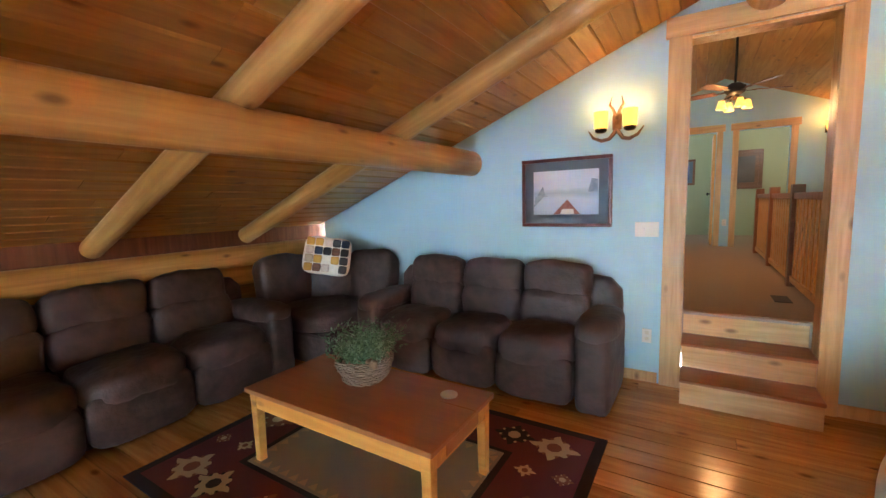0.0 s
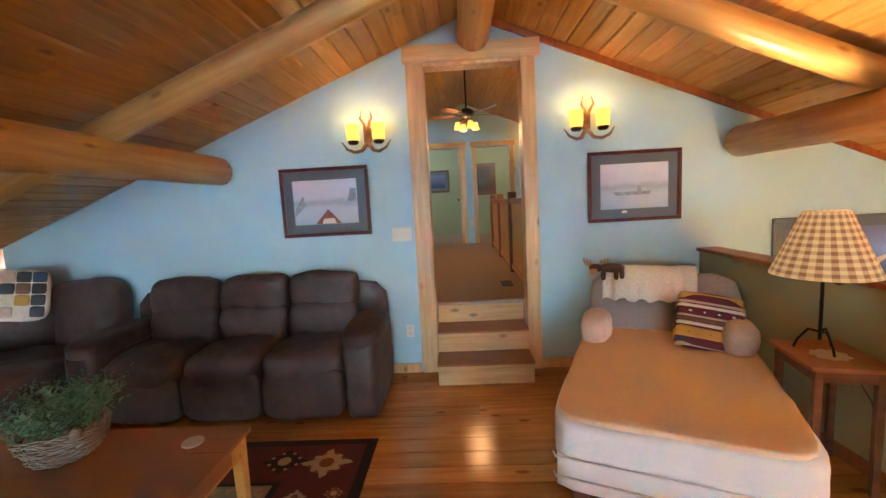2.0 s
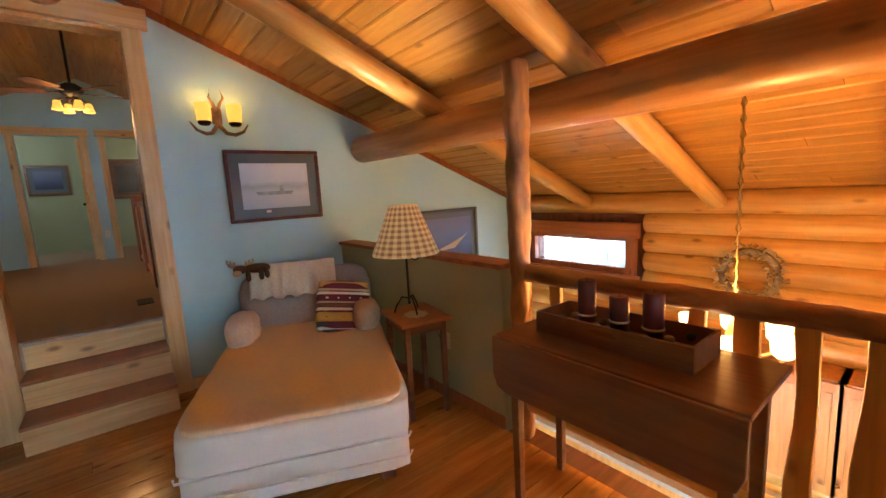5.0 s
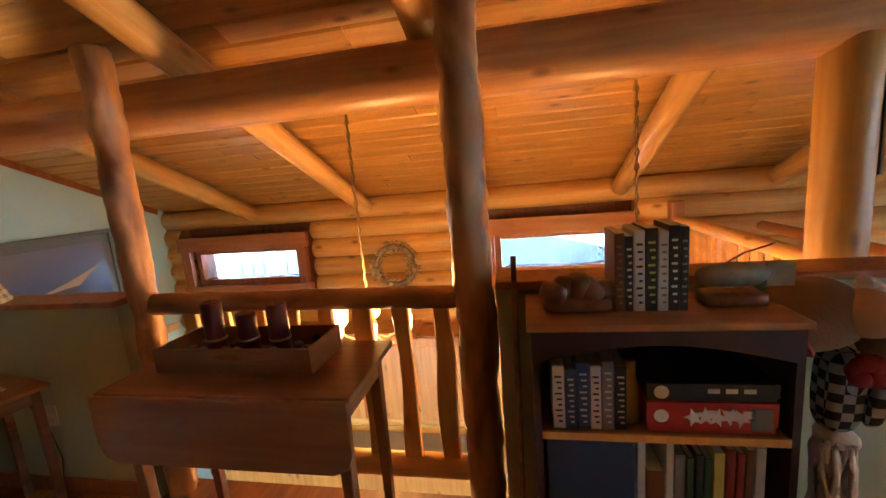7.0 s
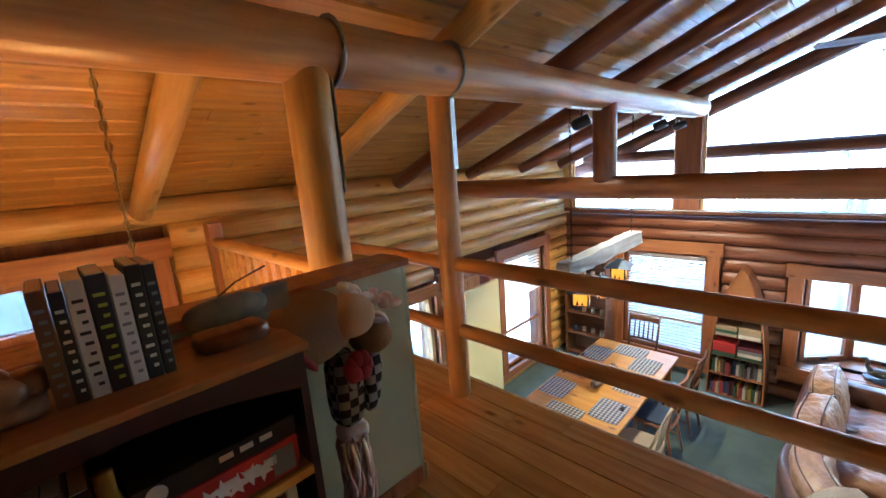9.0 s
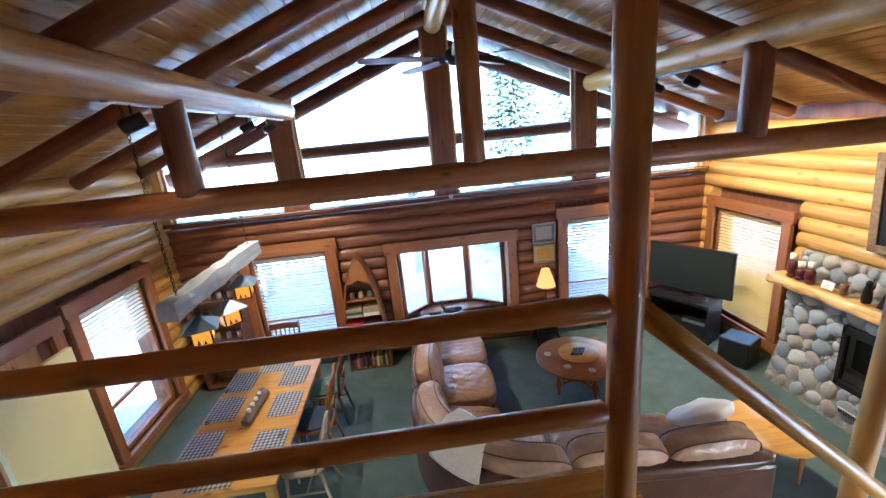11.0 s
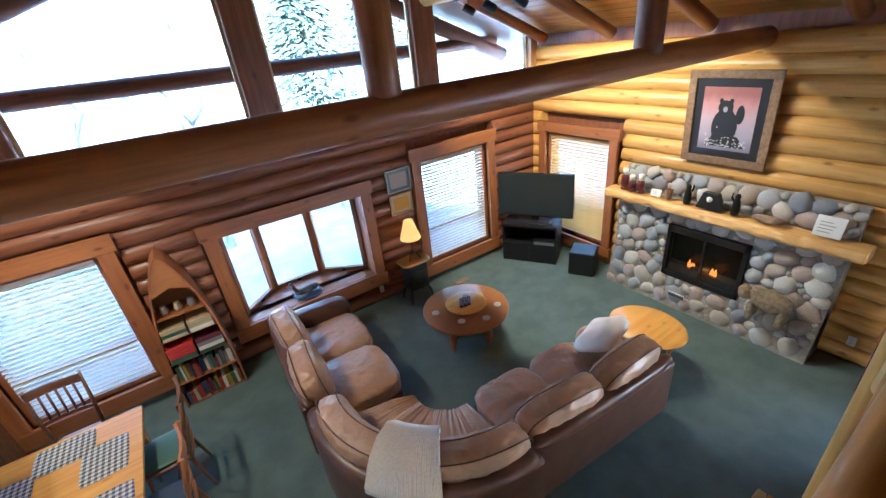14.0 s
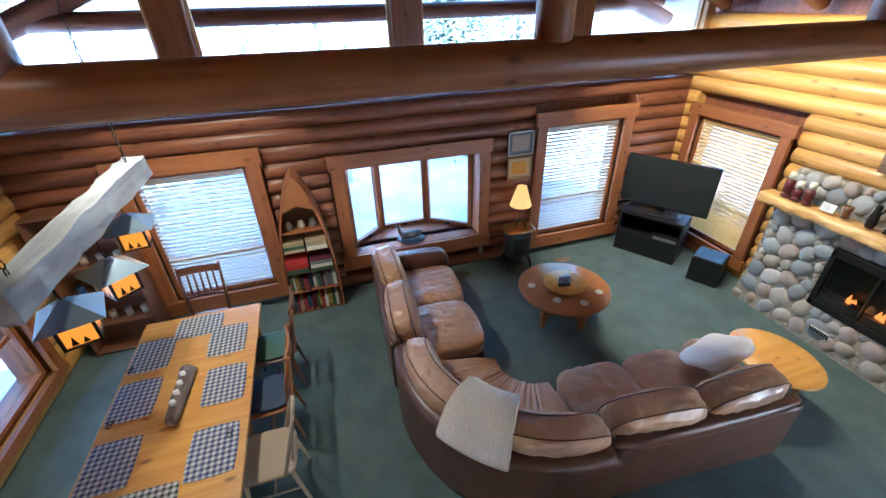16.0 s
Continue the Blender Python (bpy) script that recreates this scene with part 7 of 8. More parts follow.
def round_table():
    e = empty("round_table", (-1.02, -5.76, ZM), 20, "round orange-brown wooden coffee table on the green carpet", "table")
    part("tabletop", lathe([(0, 0.435), (0.51, 0.435), (0.54, 0.445), (0.54, 0.46), (0.525, 0.47), (0, 0.47)], 48), OAK, e)
    part("apron", lathe([(0.38, 0.36), (0.40, 0.36), (0.40, 0.435), (0.38, 0.435)], 32), OAK, e)
    for k in range(4):
        a = k * 1.5708
        part("leg", lathe([(0, 0), (0.022, 0), (0.03, 0.03), (0.025, 0.05), (0.045, 0.12), (0.05, 0.20), (0.03, 0.25), (0.045, 0.27), (0.03, 0.29), (0.04, 0.33), (0.042, 0.435), (0, 0.435)], 14, m=T(0.32 * math.cos(a), 0.32 * math.sin(a), 0)), OAK, e)
    for rz in (0, 90):
        part("stretcher", box(-0.30, -0.02, 0.13, 0.30, 0.02, 0.16, m=T(0, 0, 0, 0, 0, rz)), OAK, e, bevel=0.006)
    l = tagged(link("lazy_susan", lathe([(0, 0), (0.12, 0), (0.12, 0.018), (0.25, 0.02), (0.262, 0.03), (0.25, 0.04), (0, 0.04)], 40), PINEY, loc=(-1.05, -5.79, ZM + 0.47)), "round wooden turntable tray on the round coffee table", "tray")
    for k in range(3):
        r = tagged(link("remote_control", box(-0.022, -0.09, 0, 0.022, 0.09, 0.02), BLACK, bevel=0.004), "black remote control lying on the turntable tray", "remote", "remote controls")
        r.matrix_basis = T(-0.99 - k * 0.05, -5.80 + k * 0.01, ZM + 0.51, 0, 0, -35)
        for j in range(6):
            part("button", box(-0.012, -0.07 + j * 0.024, 0.02, 0.012, -0.06 + j * 0.024, 0.022), GREYC, r)
    tagged(link("small_dish", lathe([(0, 0), (0.045, 0.002), (0.05, 0.012), (0.04, 0.008), (0, 0.006)], 20), CREAMP, loc=(-1.12, -5.88, ZM + 0.51)), "small cream dish on the turntable tray", "dish")
    for k, (x, y) in enumerate(((-0.66, -5.90), (-0.80, -5.55), (-1.06, -5.40), (-1.34, -5.52))):
        tagged(link("coaster", lathe([(0.045, 0), (0.047, 0.004), (0.045, 0.009)], 24), CREAMP, loc=(x, y, ZM + 0.47)), "round cream coaster on the round coffee table", "coaster", "coasters")


round_table()
et = empty("end_table", (-2.22, -4.08, ZM), 0, "oval light wooden end table beside the leather sectional", "table")
b = lathe([(0, 0.50), (0.34, 0.50), (0.36, 0.515), (0.345, 0.53), (0, 0.53)], 40)
bmesh.ops.scale(b, vec=(0.95, 1.12, 1), verts=b.verts)
part("tabletop", b, PINEY, et)
for k in range(4):
    a = 0.785 + k * 1.5708
    part("leg", lathe([(0, 0), (0.018, 0), (0.024, 0.25), (0.03, 0.50), (0, 0.50)], 12, m=T(0.22 * math.cos(a), 0.28 * math.sin(a), 0)), OAK, et)

# television corner
tvs = empty("tv_stand", (-3.18, -6.72, ZM), 31, "black television stand with open shelves in the room corner", "tv stand")
BW = mat("black_wood", (0.014, 0.013, 0.015), 0.35)
# its front faces local +x
for z0, z1 in ((0.0, 0.06), (0.30, 0.33), (0.62, 0.66)):
    part("shelf", box(-0.24, -0.43, z0, 0.24, 0.43, z1), BW, tvs, bevel=0.004)
for s in (-1, 1):
    part("side_panel", box(-0.24, s * 0.43 - 0.012, 0, 0.24, s * 0.43 + 0.012, 0.66), BW, tvs)
part("back_panel", box(-0.24, -0.43, 0, -0.225, 0.43, 0.66), BW, tvs)
for s in (-1, 1):
    part("door", box(0.225, s * 0.21 - 0.205, 0.06, 0.24, s * 0.21 + 0.205, 0.30), BW, tvs, bevel=0.003)
tv = empty("television", (-3.18, -6.66, ZM + 0.66), 0, "large flat black television on a black stand", "television")
tv.rotation_euler[2] = radians(31)
part("screen_frame", box(-0.03, -0.60, 0.10, 0.03, 0.60, 0.82), BLACK, tv, bevel=0.008)
part("screen", box(0.03, -0.575, 0.13, 0.033, 0.575, 0.795), mat("screen_glass", (0.03, 0.035, 0.035), 0.12), tv)
part("stand_neck", box(-0.03, -0.06, 0.01, 0.0, 0.06, 0.14), BLACK, tv)
part("stand_foot", soft(0.26, 0.55, 0.02, p=4, n=4), BLACK, tv)
pl = empty("disc_player", (-3.12, -6.62, ZM + 0.33), 31, "silver disc player on the television stand", "player")
part("player_body", box(-0.12, 0.02, 0, 0.14, 0.36, 0.07), BLACK, pl)
part("player_front", box(0.14, 0.03, 0.01, 0.145, 0.35, 0.06), STEEL, pl)
sb = tagged(link("subwoofer", box(-0.19, -0.19, 0, 0.19, 0.19, 0.38), BLACK, bevel=0.02), "black subwoofer box on the carpet by the window", "speaker")
sb.matrix_basis = T(-3.38, -5.82, ZM, 0, 0, 28)

# lamp table between the windows
lt = empty("lamp_table", (-1.02, -7.0, ZM), 0, "small dark side table made as an iron stove", "table")
part("top", soft(0.46, 0.34, 0.03, p=5, n=4, m=T(0, 0, 0.63)), BRASS, lt)
part("body", box(-0.16, -0.12, 0.20, 0.16, 0.12, 0.63), BLACK, lt, bevel=0.02)
part("door", box(-0.10, 0.12, 0.28, 0.10, 0.135, 0.52), IRON, lt, bevel=0.004)
for sx in (-1, 1):
    for sy in (-1, 1):
        part("leg", tube([(sx * 0.13, sy * 0.09, 0.22), (sx * 0.17, sy * 0.12, 0.12), (sx * 0.18, sy * 0.13, 0.0)], [0.022, 0.02, 0.014], 8), BLACK, lt)
PARCH = mat("parchment_shade", (0.55, 0.26, 0.08), 0.7, emit=(1.0, 0.5, 0.14), strength=0.065)
table_lamp((-1.03, -7.0, ZM + 0.66), 0.60, 0.15, PARCH, "small lit table lamp with a parchment cone shade", 7)
for z, w, h, pr, nm in ((-0.325, 0.38, 0.33, PAPER, "grey framed plaque on the log wall between windows"), (-0.67, 0.36, 0.30, TAN, "gold framed certificate on the log wall between windows")):
    framed_picture((-1.10, YS + 0.035, z), 180, w, h, 0.022, STEEL if pr is PAPER else BRASS, pr, GREYC if pr is PAPER else YELLOWC, 0.06, nm)
outlet(T(-0.56, YS + 0.028, ZM + 0.22, 0, 0, 180), "white wall outlet low on the south log wall")
tagged(link("sill_cable", tube([(XL + 0.05 + 0.4 * k, YS + 0.098, 0.447 + 0.003 * math.sin(k * 1.7)) for k in range(21)], 0.006, 6), WHITE), "thin white cable run along the log sill", "cable")
tagged(link("smoke_alarm", box(0.30, YS + 0.09, 0.40, 0.36, YS + 0.12, 0.46), WHITE, bevel=0.004), "small white sensor under the gable window", "sensor")


def canoe_shelf():
    e = empty("canoe_bookcase", (1.86, -7.03, ZM), 0, "canoe-shaped bookcase full of books and games by the log wall", "bookcase")
    H, hw = 1.86, 0.33

    def half(z):
        return hw * min(1.0, (1 - (z / H) ** 2.6)) ** 0.75 if z < H else 0.0
    zs = [H * i / 22 for i in range(23)]
    for s in (-1, 1):
        b = bmesh.new()
        rows = []
        for z in zs:
            x = s * half(z)
            rows.append([b.verts.new(p) for p in ((x, 0.13, z), (x, -0.22, z), (x - s * 0.02 * (half(z) > 0.03), -0.22, z), (x - s * 0.02 * (half(z) > 0.03), 0.13, z))])
        for p, q in zip(rows, rows[1:]):
            for k in range(4):
                f = b.faces.new((p[k], p[(k + 1) % 4], q[(k + 1) % 4], q[k]))
        b.faces.new(rows[0]), b.faces.new(rows[-1])
        bmesh.ops.recalc_face_normals(b, faces=b.faces)
        part("side_panel", b, TRIMO, e, "curved reddish wooden hull side")
    out = [(half(z), z) for z in zs] + [(-half(z), z) for z in zs[::-1]]
    b = prism(out[:-1], -0.22, -0.205)
    for v in b.verts:
        v.co = Vector((v.co.x, v.co.z, v.co.y))
    bmesh.ops.recalc_face_normals(b, faces=b.faces)
    part("back_panel", b, DARKW, e)
    b = prism([(half(z), z) for z in [1.42 + 0.044 * i for i in range(11)]] + [(-half(z), z) for z in [1.86 - 0.044 * i for i in range(1, 11)]] + [(0.0, 1.50)], 0.10, 0.12)
    for v in b.verts:
        v.co = Vector((v.co.x, v.co.z, v.co.y))
    bmesh.ops.recalc_face_normals(b, faces=b.faces)
    part("prow_deck", b, OAK, e, "triangular wooden prow deck")
    levels = (0.03, 0.34, 0.62, 0.92, 1.18)
    for z in levels:
        x = half(z) - 0.022
        part("shelf", box(-x, -0.20, z - 0.018, x, 0.12, z), TRIMO, e)
    rnd = random.Random(14)
    names = ("stacked board game box in the canoe-shaped bookcase", "book in the canoe-shaped bookcase", "small ornament in the canoe-shaped bookcase")
    for li, z in enumerate(levels):
        x = half(z) - 0.03
        if li in (2, 3):
            for sx in (-1, 1):
                zz = z
                for k in range(4 if li == 2 else 3):
                    h = rnd.uniform(0.035, 0.06)
                    w = x * 0.92
                    g = tagged(link("stacked_game", box(-w / 2, -0.13, 0, w / 2, 0.14, h), rnd.choice((RED, RED, CREAMP, covers[6], covers[7], MAROON)) if li == 2 else rnd.choice((TAN, CREAMP, covers[6], covers[8])), bevel=0.003), names[0], "game", "games in the canoe bookcase")
                    g.location = (1.86 + sx * x * 0.5, -7.03, ZM + zz)
                    zz += h + 0.001
        elif li == 4:
            for k in range(3):
                g = tagged(link("pottery_jar", lathe([(0, 0), (0.03, 0), (0.045, 0.04), (0.03, 0.09), (0.034, 0.10), (0, 0.10)], 12), rnd.choice((CREAMP, STEEL, BLACK, TAN))), names[2], "ornament", "ornaments in the canoe bookcase")
                g.location = (1.86 - 0.13 + k * 0.13, -7.0, ZM + z)
        else:
            xx = -x + 0.01
            while xx < x - 0.03:
                t, h = rnd.uniform(0.02, 0.06), rnd.uniform(0.14, 0.22)
                g = tagged(link("shelf_book", box(0, -0.12, 0, t, 0.10 + rnd.uniform(-.04, .03), h), rnd.choice(covers + [MAROON, CREAMP]), bevel=0.002), names[1], "book", "books in the canoe bookcase")
                g.location = (1.86 + xx, -7.03, ZM + z)
                xx += t + 0.004


canoe_shelf()


def decoy():
    bm = soft(0.34, 0.13, 0.11, p=2.2, n=6)
    tube([(0.13, 0, 0.07), (0.17, 0, 0.14), (0.17, 0, 0.20), (0.19, 0, 0.235), (0.235, 0, 0.225)], [0.03, 0.024, 0.02, 0.026, 0.008], 8, bm)
    e = empty("goose_decoy", (0.45, -7.45, -1.58), 8, "black and grey goose decoy resting on the bay window sill", "ornament")
    part("body", bm, mat("decoy_paint", (0.03, 0.028, 0.026), 0.5, rgb2=(0.20, 0.18, 0.15), scale=6), e)
    part("dish", lathe([(0, -0.018), (0.12, -0.018), (0.2, 0.0), (0.19, 0.004), (0.1, -0.008), (0, -0.008)], 24), BLACK, e)


decoy()

# dining
TX0, TX1, TY0, TY1 = 2.38, 3.45, -6.26, -4.05
dt = four_leg_table("dining_table", ((TX0 + TX1) / 2, (TY0 + TY1) / 2, ZM), 0, TX1 - TX0, TY1 - TY0, 0.75, 0.035, 0.08, PINEY, PINEY, "long knotty golden pine dining table with checked placemats", "table", over=0.06)


def gingham(name, dark):
    m = mat(name, (0.6, 0.58, 0.5), 0.9)
    nt = m.node_tree
    tc, se = nt.nodes.new("ShaderNodeTexCoord"), nt.nodes.new("ShaderNodeSeparateXYZ")
    nt.links.new(tc.outputs["Object"], se.inputs[0])
    outs = []
    for k in (0, 1):
        mu, si, gt = (nt.nodes.new("ShaderNodeMath") for _ in range(3))
        mu.operation, mu.inputs[1].default_value = "MULTIPLY", 2 * math.pi / 0.042
        si.operation, gt.operation, gt.inputs[1].default_value = "SINE", "GREATER_THAN", 0.0
        nt.links.new(se.outputs[k], mu.inputs[0]), nt.links.new(mu.outputs[0], si.inputs[0]), nt.links.new(si.outputs[0], gt.inputs[0])
        outs.append(gt.outputs[0])
    ad, hf, cr = nt.nodes.new("ShaderNodeMath"), nt.nodes.new("ShaderNodeMath"), nt.nodes.new("ShaderNodeValToRGB")
    nt.links.new(outs[0], ad.inputs[0]), nt.links.new(outs[1], ad.inputs[1])
    hf.operation, hf.inputs[1].default_value = "MULTIPLY", 0.5
    nt.links.new(ad.outputs[0], hf.inputs[0]), nt.links.new(hf.outputs[0], cr.inputs[0])
    e0, e1 = cr.color_ramp.elements
    e0.color, e1.color = (0.62, 0.60, 0.54, 1), (*dark, 1)
    cr.color_ramp.elements.new(0.5).color = (*[(a + 0.5) / 2 for a in dark], 1)
    nt.links.new(cr.outputs[0], nt.nodes["Principled BSDF"].inputs["Base Color"])
    return m


GB, GK = gingham("gingham_blue", (0.05, 0.06, 0.16)), gingham("gingham_black", (0.05, 0.05, 0.05))
for x, y, m, nm in ((2.60, -4.56, GB, "blue"), (3.27, -4.66, GB, "blue"), (2.60, -5.19, GB, "blue"), (3.27, -5.24, GB, "blue"), (2.64, -5.76, GK, "black"), (3.27, -5.76, GK, "black")):
    tagged(link("placemat", soft(0.33, 0.42, 0.006, p=14, n=2), m, loc=(x, y, ZM + 0.75)), nm + " and white gingham placemat on the pine dining table", "placemat", "placemats")
for y in (-6.06, -4.24):
    tagged(link("placemat", soft(0.42, 0.32, 0.006, p=14, n=2), GK, loc=(2.93 if y < -5 else 2.98, y, ZM + 0.75)), "black and white gingham placemat at the table's end", "placemat", "placemats")
cl = empty("log_candle_holder", (2.91, -5.14, ZM + 0.75), 88, "split birch log holding small white candles", "candle holder")
lgm = log_mesh(0.56, 0.058, 0.045, seg=18, wobble=0.08, rings=24, rough=0.2)
o = part("log", lgm, mat("split_bark", (0.09, 0.06, 0.05), 0.8, rgb2=(0.26, 0.20, 0.17), scale=22, bump=0.006, stretch=(1, 1, 0.2)), cl)
o.matrix_basis = T(-0.28, 0, 0.05, 0, 90)
for k in range(4):
    part("candle", lathe([(0, 0.09), (0.022, 0.09), (0.022, 0.125), (0, 0.125)], 12, m=T(-0.16 + k * 0.10, 0, 0)), WHITE, cl)
for x, y in ((3.38, -5.05), (2.50, -4.68), (3.40, -5.62)):
    bm = bmesh.new()
    for k in range(2):
        tube([(0.018 * math.cos(a), 0.018 * math.sin(a) + k * 0.038, 0.004) for a in [6.2832 * i / 12 for i in range(13)]], 0.004, 5, bm)
    tagged(link("napkin_ring", bm, BLACK, loc=(x, y, ZM + 0.757)), "small black napkin ring lying on a placemat", "ring", "napkin rings")


def chair(at, rz, m_wood, seat_mat, arrow, lab, group):
    """Faces +y, its back at -y."""
    e = empty("dining_chair", at, rz, lab, "chair", group)
    part("seat", soft(0.44, 0.43, 0.04, p=5, n=5, m=T(0, 0, 0.43)), m_wood, e)
    if seat_mat:
        part("seat_pad", soft(0.40, 0.39, 0.035, p=4, n=6, lump=0.01, m=T(0, 0, 0.47)), seat_mat, e)
    for sx in (-1, 1):
        part("leg", tube([(sx * 0.16, 0.16, 0.44), (sx * 0.19, 0.20, 0.0)], [0.02, 0.014], 8), m_wood, e)
        part("leg", tube([(sx * 0.16, -0.16, 0.44), (sx * 0.19, -0.24, 0.0)], [0.02, 0.014], 8), m_wood, e)
        part("stretcher", tube([(sx * 0.175, 0.18, 0.20), (sx * 0.178, -0.20, 0.20)], 0.010, 6), m_wood, e)
    part("stretcher", tube([(-0.175, 0.0, 0.20), (0.175, 0.0, 0.20)], 0.010, 6), m_wood, e)
    if arrow:
        for sx in (-1, 1):
            part("back_post", tube([(sx * 0.19, -0.18, 0.44), (sx * 0.205, -0.22, 0.75), (sx * 0.21, -0.29, 1.04)], [0.018, 0.018, 0.014], 8), m_wood, e)
        for z, h, w in ((0.94, 0.09, 0.42), (0.66, 0.035, 0.40)):
            b = bmesh.new()
            prism([(-w / 2 + w * i / 8, -0.012 - 0.03 * math.sin(math.pi * i / 8)) for i in range(9)] + [(w / 2 - w * i / 8, 0.008 - 0.03 * math.sin(math.pi * i / 8)) for i in range(9)], z, z + h, b, m=T(0, -0.205 - (z - 0.66) * 0.2, 0))
            bmesh.ops.recalc_face_normals(b, faces=b.faces)
            part("back_rail", b, m_wood, e)
        for k in range(5):
            x = -0.13 + k * 0.065
            part("back_slat", tube([(x, -0.225, 0.69), (x, -0.275, 0.95)], 0.011, 6), m_wood, e)
    else:
        pts = [(0.22 * math.cos(a), -0.13 - 0.09 * math.sin(a) * 0.6 - 0.10 * math.sin(a), 0.46 + 0.50 * math.sin(a)) for a in [math.pi * i / 16 for i in range(17)]]
        part("back_hoop", tube(pts, 0.015, 8), m_wood, e)
        for k in range(6):
            x = -0.14 + k * 0.056
            top = math.sqrt(max(0, 1 - (x / 0.22) ** 2))
            part("back_spindle", tube([(x * 0.8, -0.18, 0.46), (x, -0.13 - 0.154 * top, 0.46 + 0.50 * top)], 0.008, 6), m_wood, e)
    return e


chair((3.0, -6.50, ZM), 0, DARKW, None, True, "dark wooden dining chair with a slatted back at the table end", "dining chairs")
chair((2.30, -5.84, ZM), -90, DARKW, covers[6], True, "dark wooden dining chair with a green seat pad", "dining chairs").rotation_euler[2] = radians(-82 + 0)
chair((2.33, -5.22, ZM), -90, OAK, NAVY, True, "brown wooden dining chair with a navy seat pad", "dining chairs")
chair((2.30, -4.62, ZM), -90, TAN, None, False, "blond bentwood spindle-back dining chair at the pine table", "dining chairs")
for o_ in list(bpy.data.objects):
    if o_.name.startswith("dining_chair") and o_.location.x < 2.5:
        o_.rotation_euler[2] = radians(-90)

# the timber with the hanging lanterns
WEATHER = mat("weathered_timber", (0.42, 0.41, 0.39), 0.85, rgb2=(0.27, 0.26, 0.25), scale=9, bump=0.008, stretch=(1, 0.15, 1))
lb = empty("beam_light", (2.93, -5.2, 0.24), 0, "weathered grey timber beam hung on chains with three lanterns", "chandelier")
b = box(-0.075, -0.98, -0.08, 0.075, 0.98, 0.08)
bmesh.ops.subdivide_edges(b, edges=[e_ for e_ in b.edges if abs(e_.verts[0].co.y - e_.verts[1].co.y) > 1], cuts=18)
bmesh.ops.subdivide_edges(b, edges=[e_ for e_ in b.edges if abs(e_.verts[0].co.y - e_.verts[1].co.y) < 0.01], cuts=2)
for v in b.verts:
    v.co += Vector((noise.noise(v.co * 6), 0.3 * noise.noise(v.co * 9 + Vector((3, 3, 3))), noise.noise(v.co * 5 + Vector((9, 0, 0))))) * 0.022
part("timber", b, WEATHER, lb)
LANTERN = mat("lantern_metal", (0.20, 0.25, 0.30), 0.35, 0.5)
AMBER = mat("amber_glass", (0.5, 0.16, 0.02), 0.4, emit=(1.0, 0.28, 0.015), strength=0.065)
for y in (-0.80, 0.80):
    bm = bmesh.new()
    top = roof_z(2.93) - 0.26
    for i in range(int((top - 0.08) / 0.04)):
        z = 0.09 + i * 0.04
        tube([(0.011 * math.cos(a) * (i % 2), y + 0.011 * math.cos(a) * (1 - i % 2), z + 0.024 * math.sin(a)) for a in [6.2832 * j / 8 for j in range(9)]], 0.0035, 4, bm)
    part("chain", bm, IRON, lb)
for k, (y, dz, rz) in enumerate(((-0.42, -0.30, 10), (0.05, -0.40, 45), (0.60, -0.33, 20))):
    M = T(0.0, y, dz - 0.14, 0, 0, rz)
    ln = part("lantern", box(-0.085, -0.085, 0.0, 0.085, 0.085, 0.012, m=M), IRON, lb, "black metal lantern with amber glass panels")
    b = bmesh.new()
    r0, r1 = [(-0.15, -0.15), (0.15, -0.15), (0.15, 0.15), (-0.15, 0.15)], [(-0.02, -0.02), (0.02, -0.02), (0.02, 0.02), (-0.02, 0.02)]
    lo_, hi_ = [b.verts.new(M @ Vector((x_, y_, 0.16))) for x_, y_ in r0], [b.verts.new(M @ Vector((x_, y_, 0.26))) for x_, y_ in r1]
    b.faces.new(lo_[::-1]), b.faces.new(hi_)
    for i in range(4):
        b.faces.new((lo_[i], lo_[(i + 1) % 4], hi_[(i + 1) % 4], hi_[i]))
    part("lantern_roof", b, LANTERN, ln, "blue-grey metal hipped lantern roof")
    for i in range(4):
        MM = M @ T(0, 0, 0, 0, 0, 90 * i)
        part("lantern_glass", box(-0.07, -0.082, 0.015, 0.07, -0.078, 0.155, m=MM), AMBER, ln)
        part("lantern_post", box(-0.088, -0.088, 0.0, -0.072, -0.072, 0.165, m=MM), IRON, ln)
        b = bmesh.new()
        for j, x_ in enumerate((-0.03, 0.02)):
            prism([(x_ - 0.016, 0.02), (x_ + 0.016, 0.02), (x_, 0.08 - 0.02 * j)], 0, 0.002, b)
        bmesh.ops.transform(b, matrix=MM @ T(0, -0.083, 0.0, 90), verts=b.verts)
        part("pine_motif", b, IRON, ln)
    part("lantern_hook", tube([tuple(M @ Vector((0, 0, 0.26))), tuple(M @ Vector((0.01, 0, 0.30))), (0, y, -0.07)], 0.004, 5), IRON, ln)
    point("lantern_light", (2.93, -5.2 + y, 0.24 + dz - 0.22), 1.6, (1.0, 0.5, 0.15), 0.05)

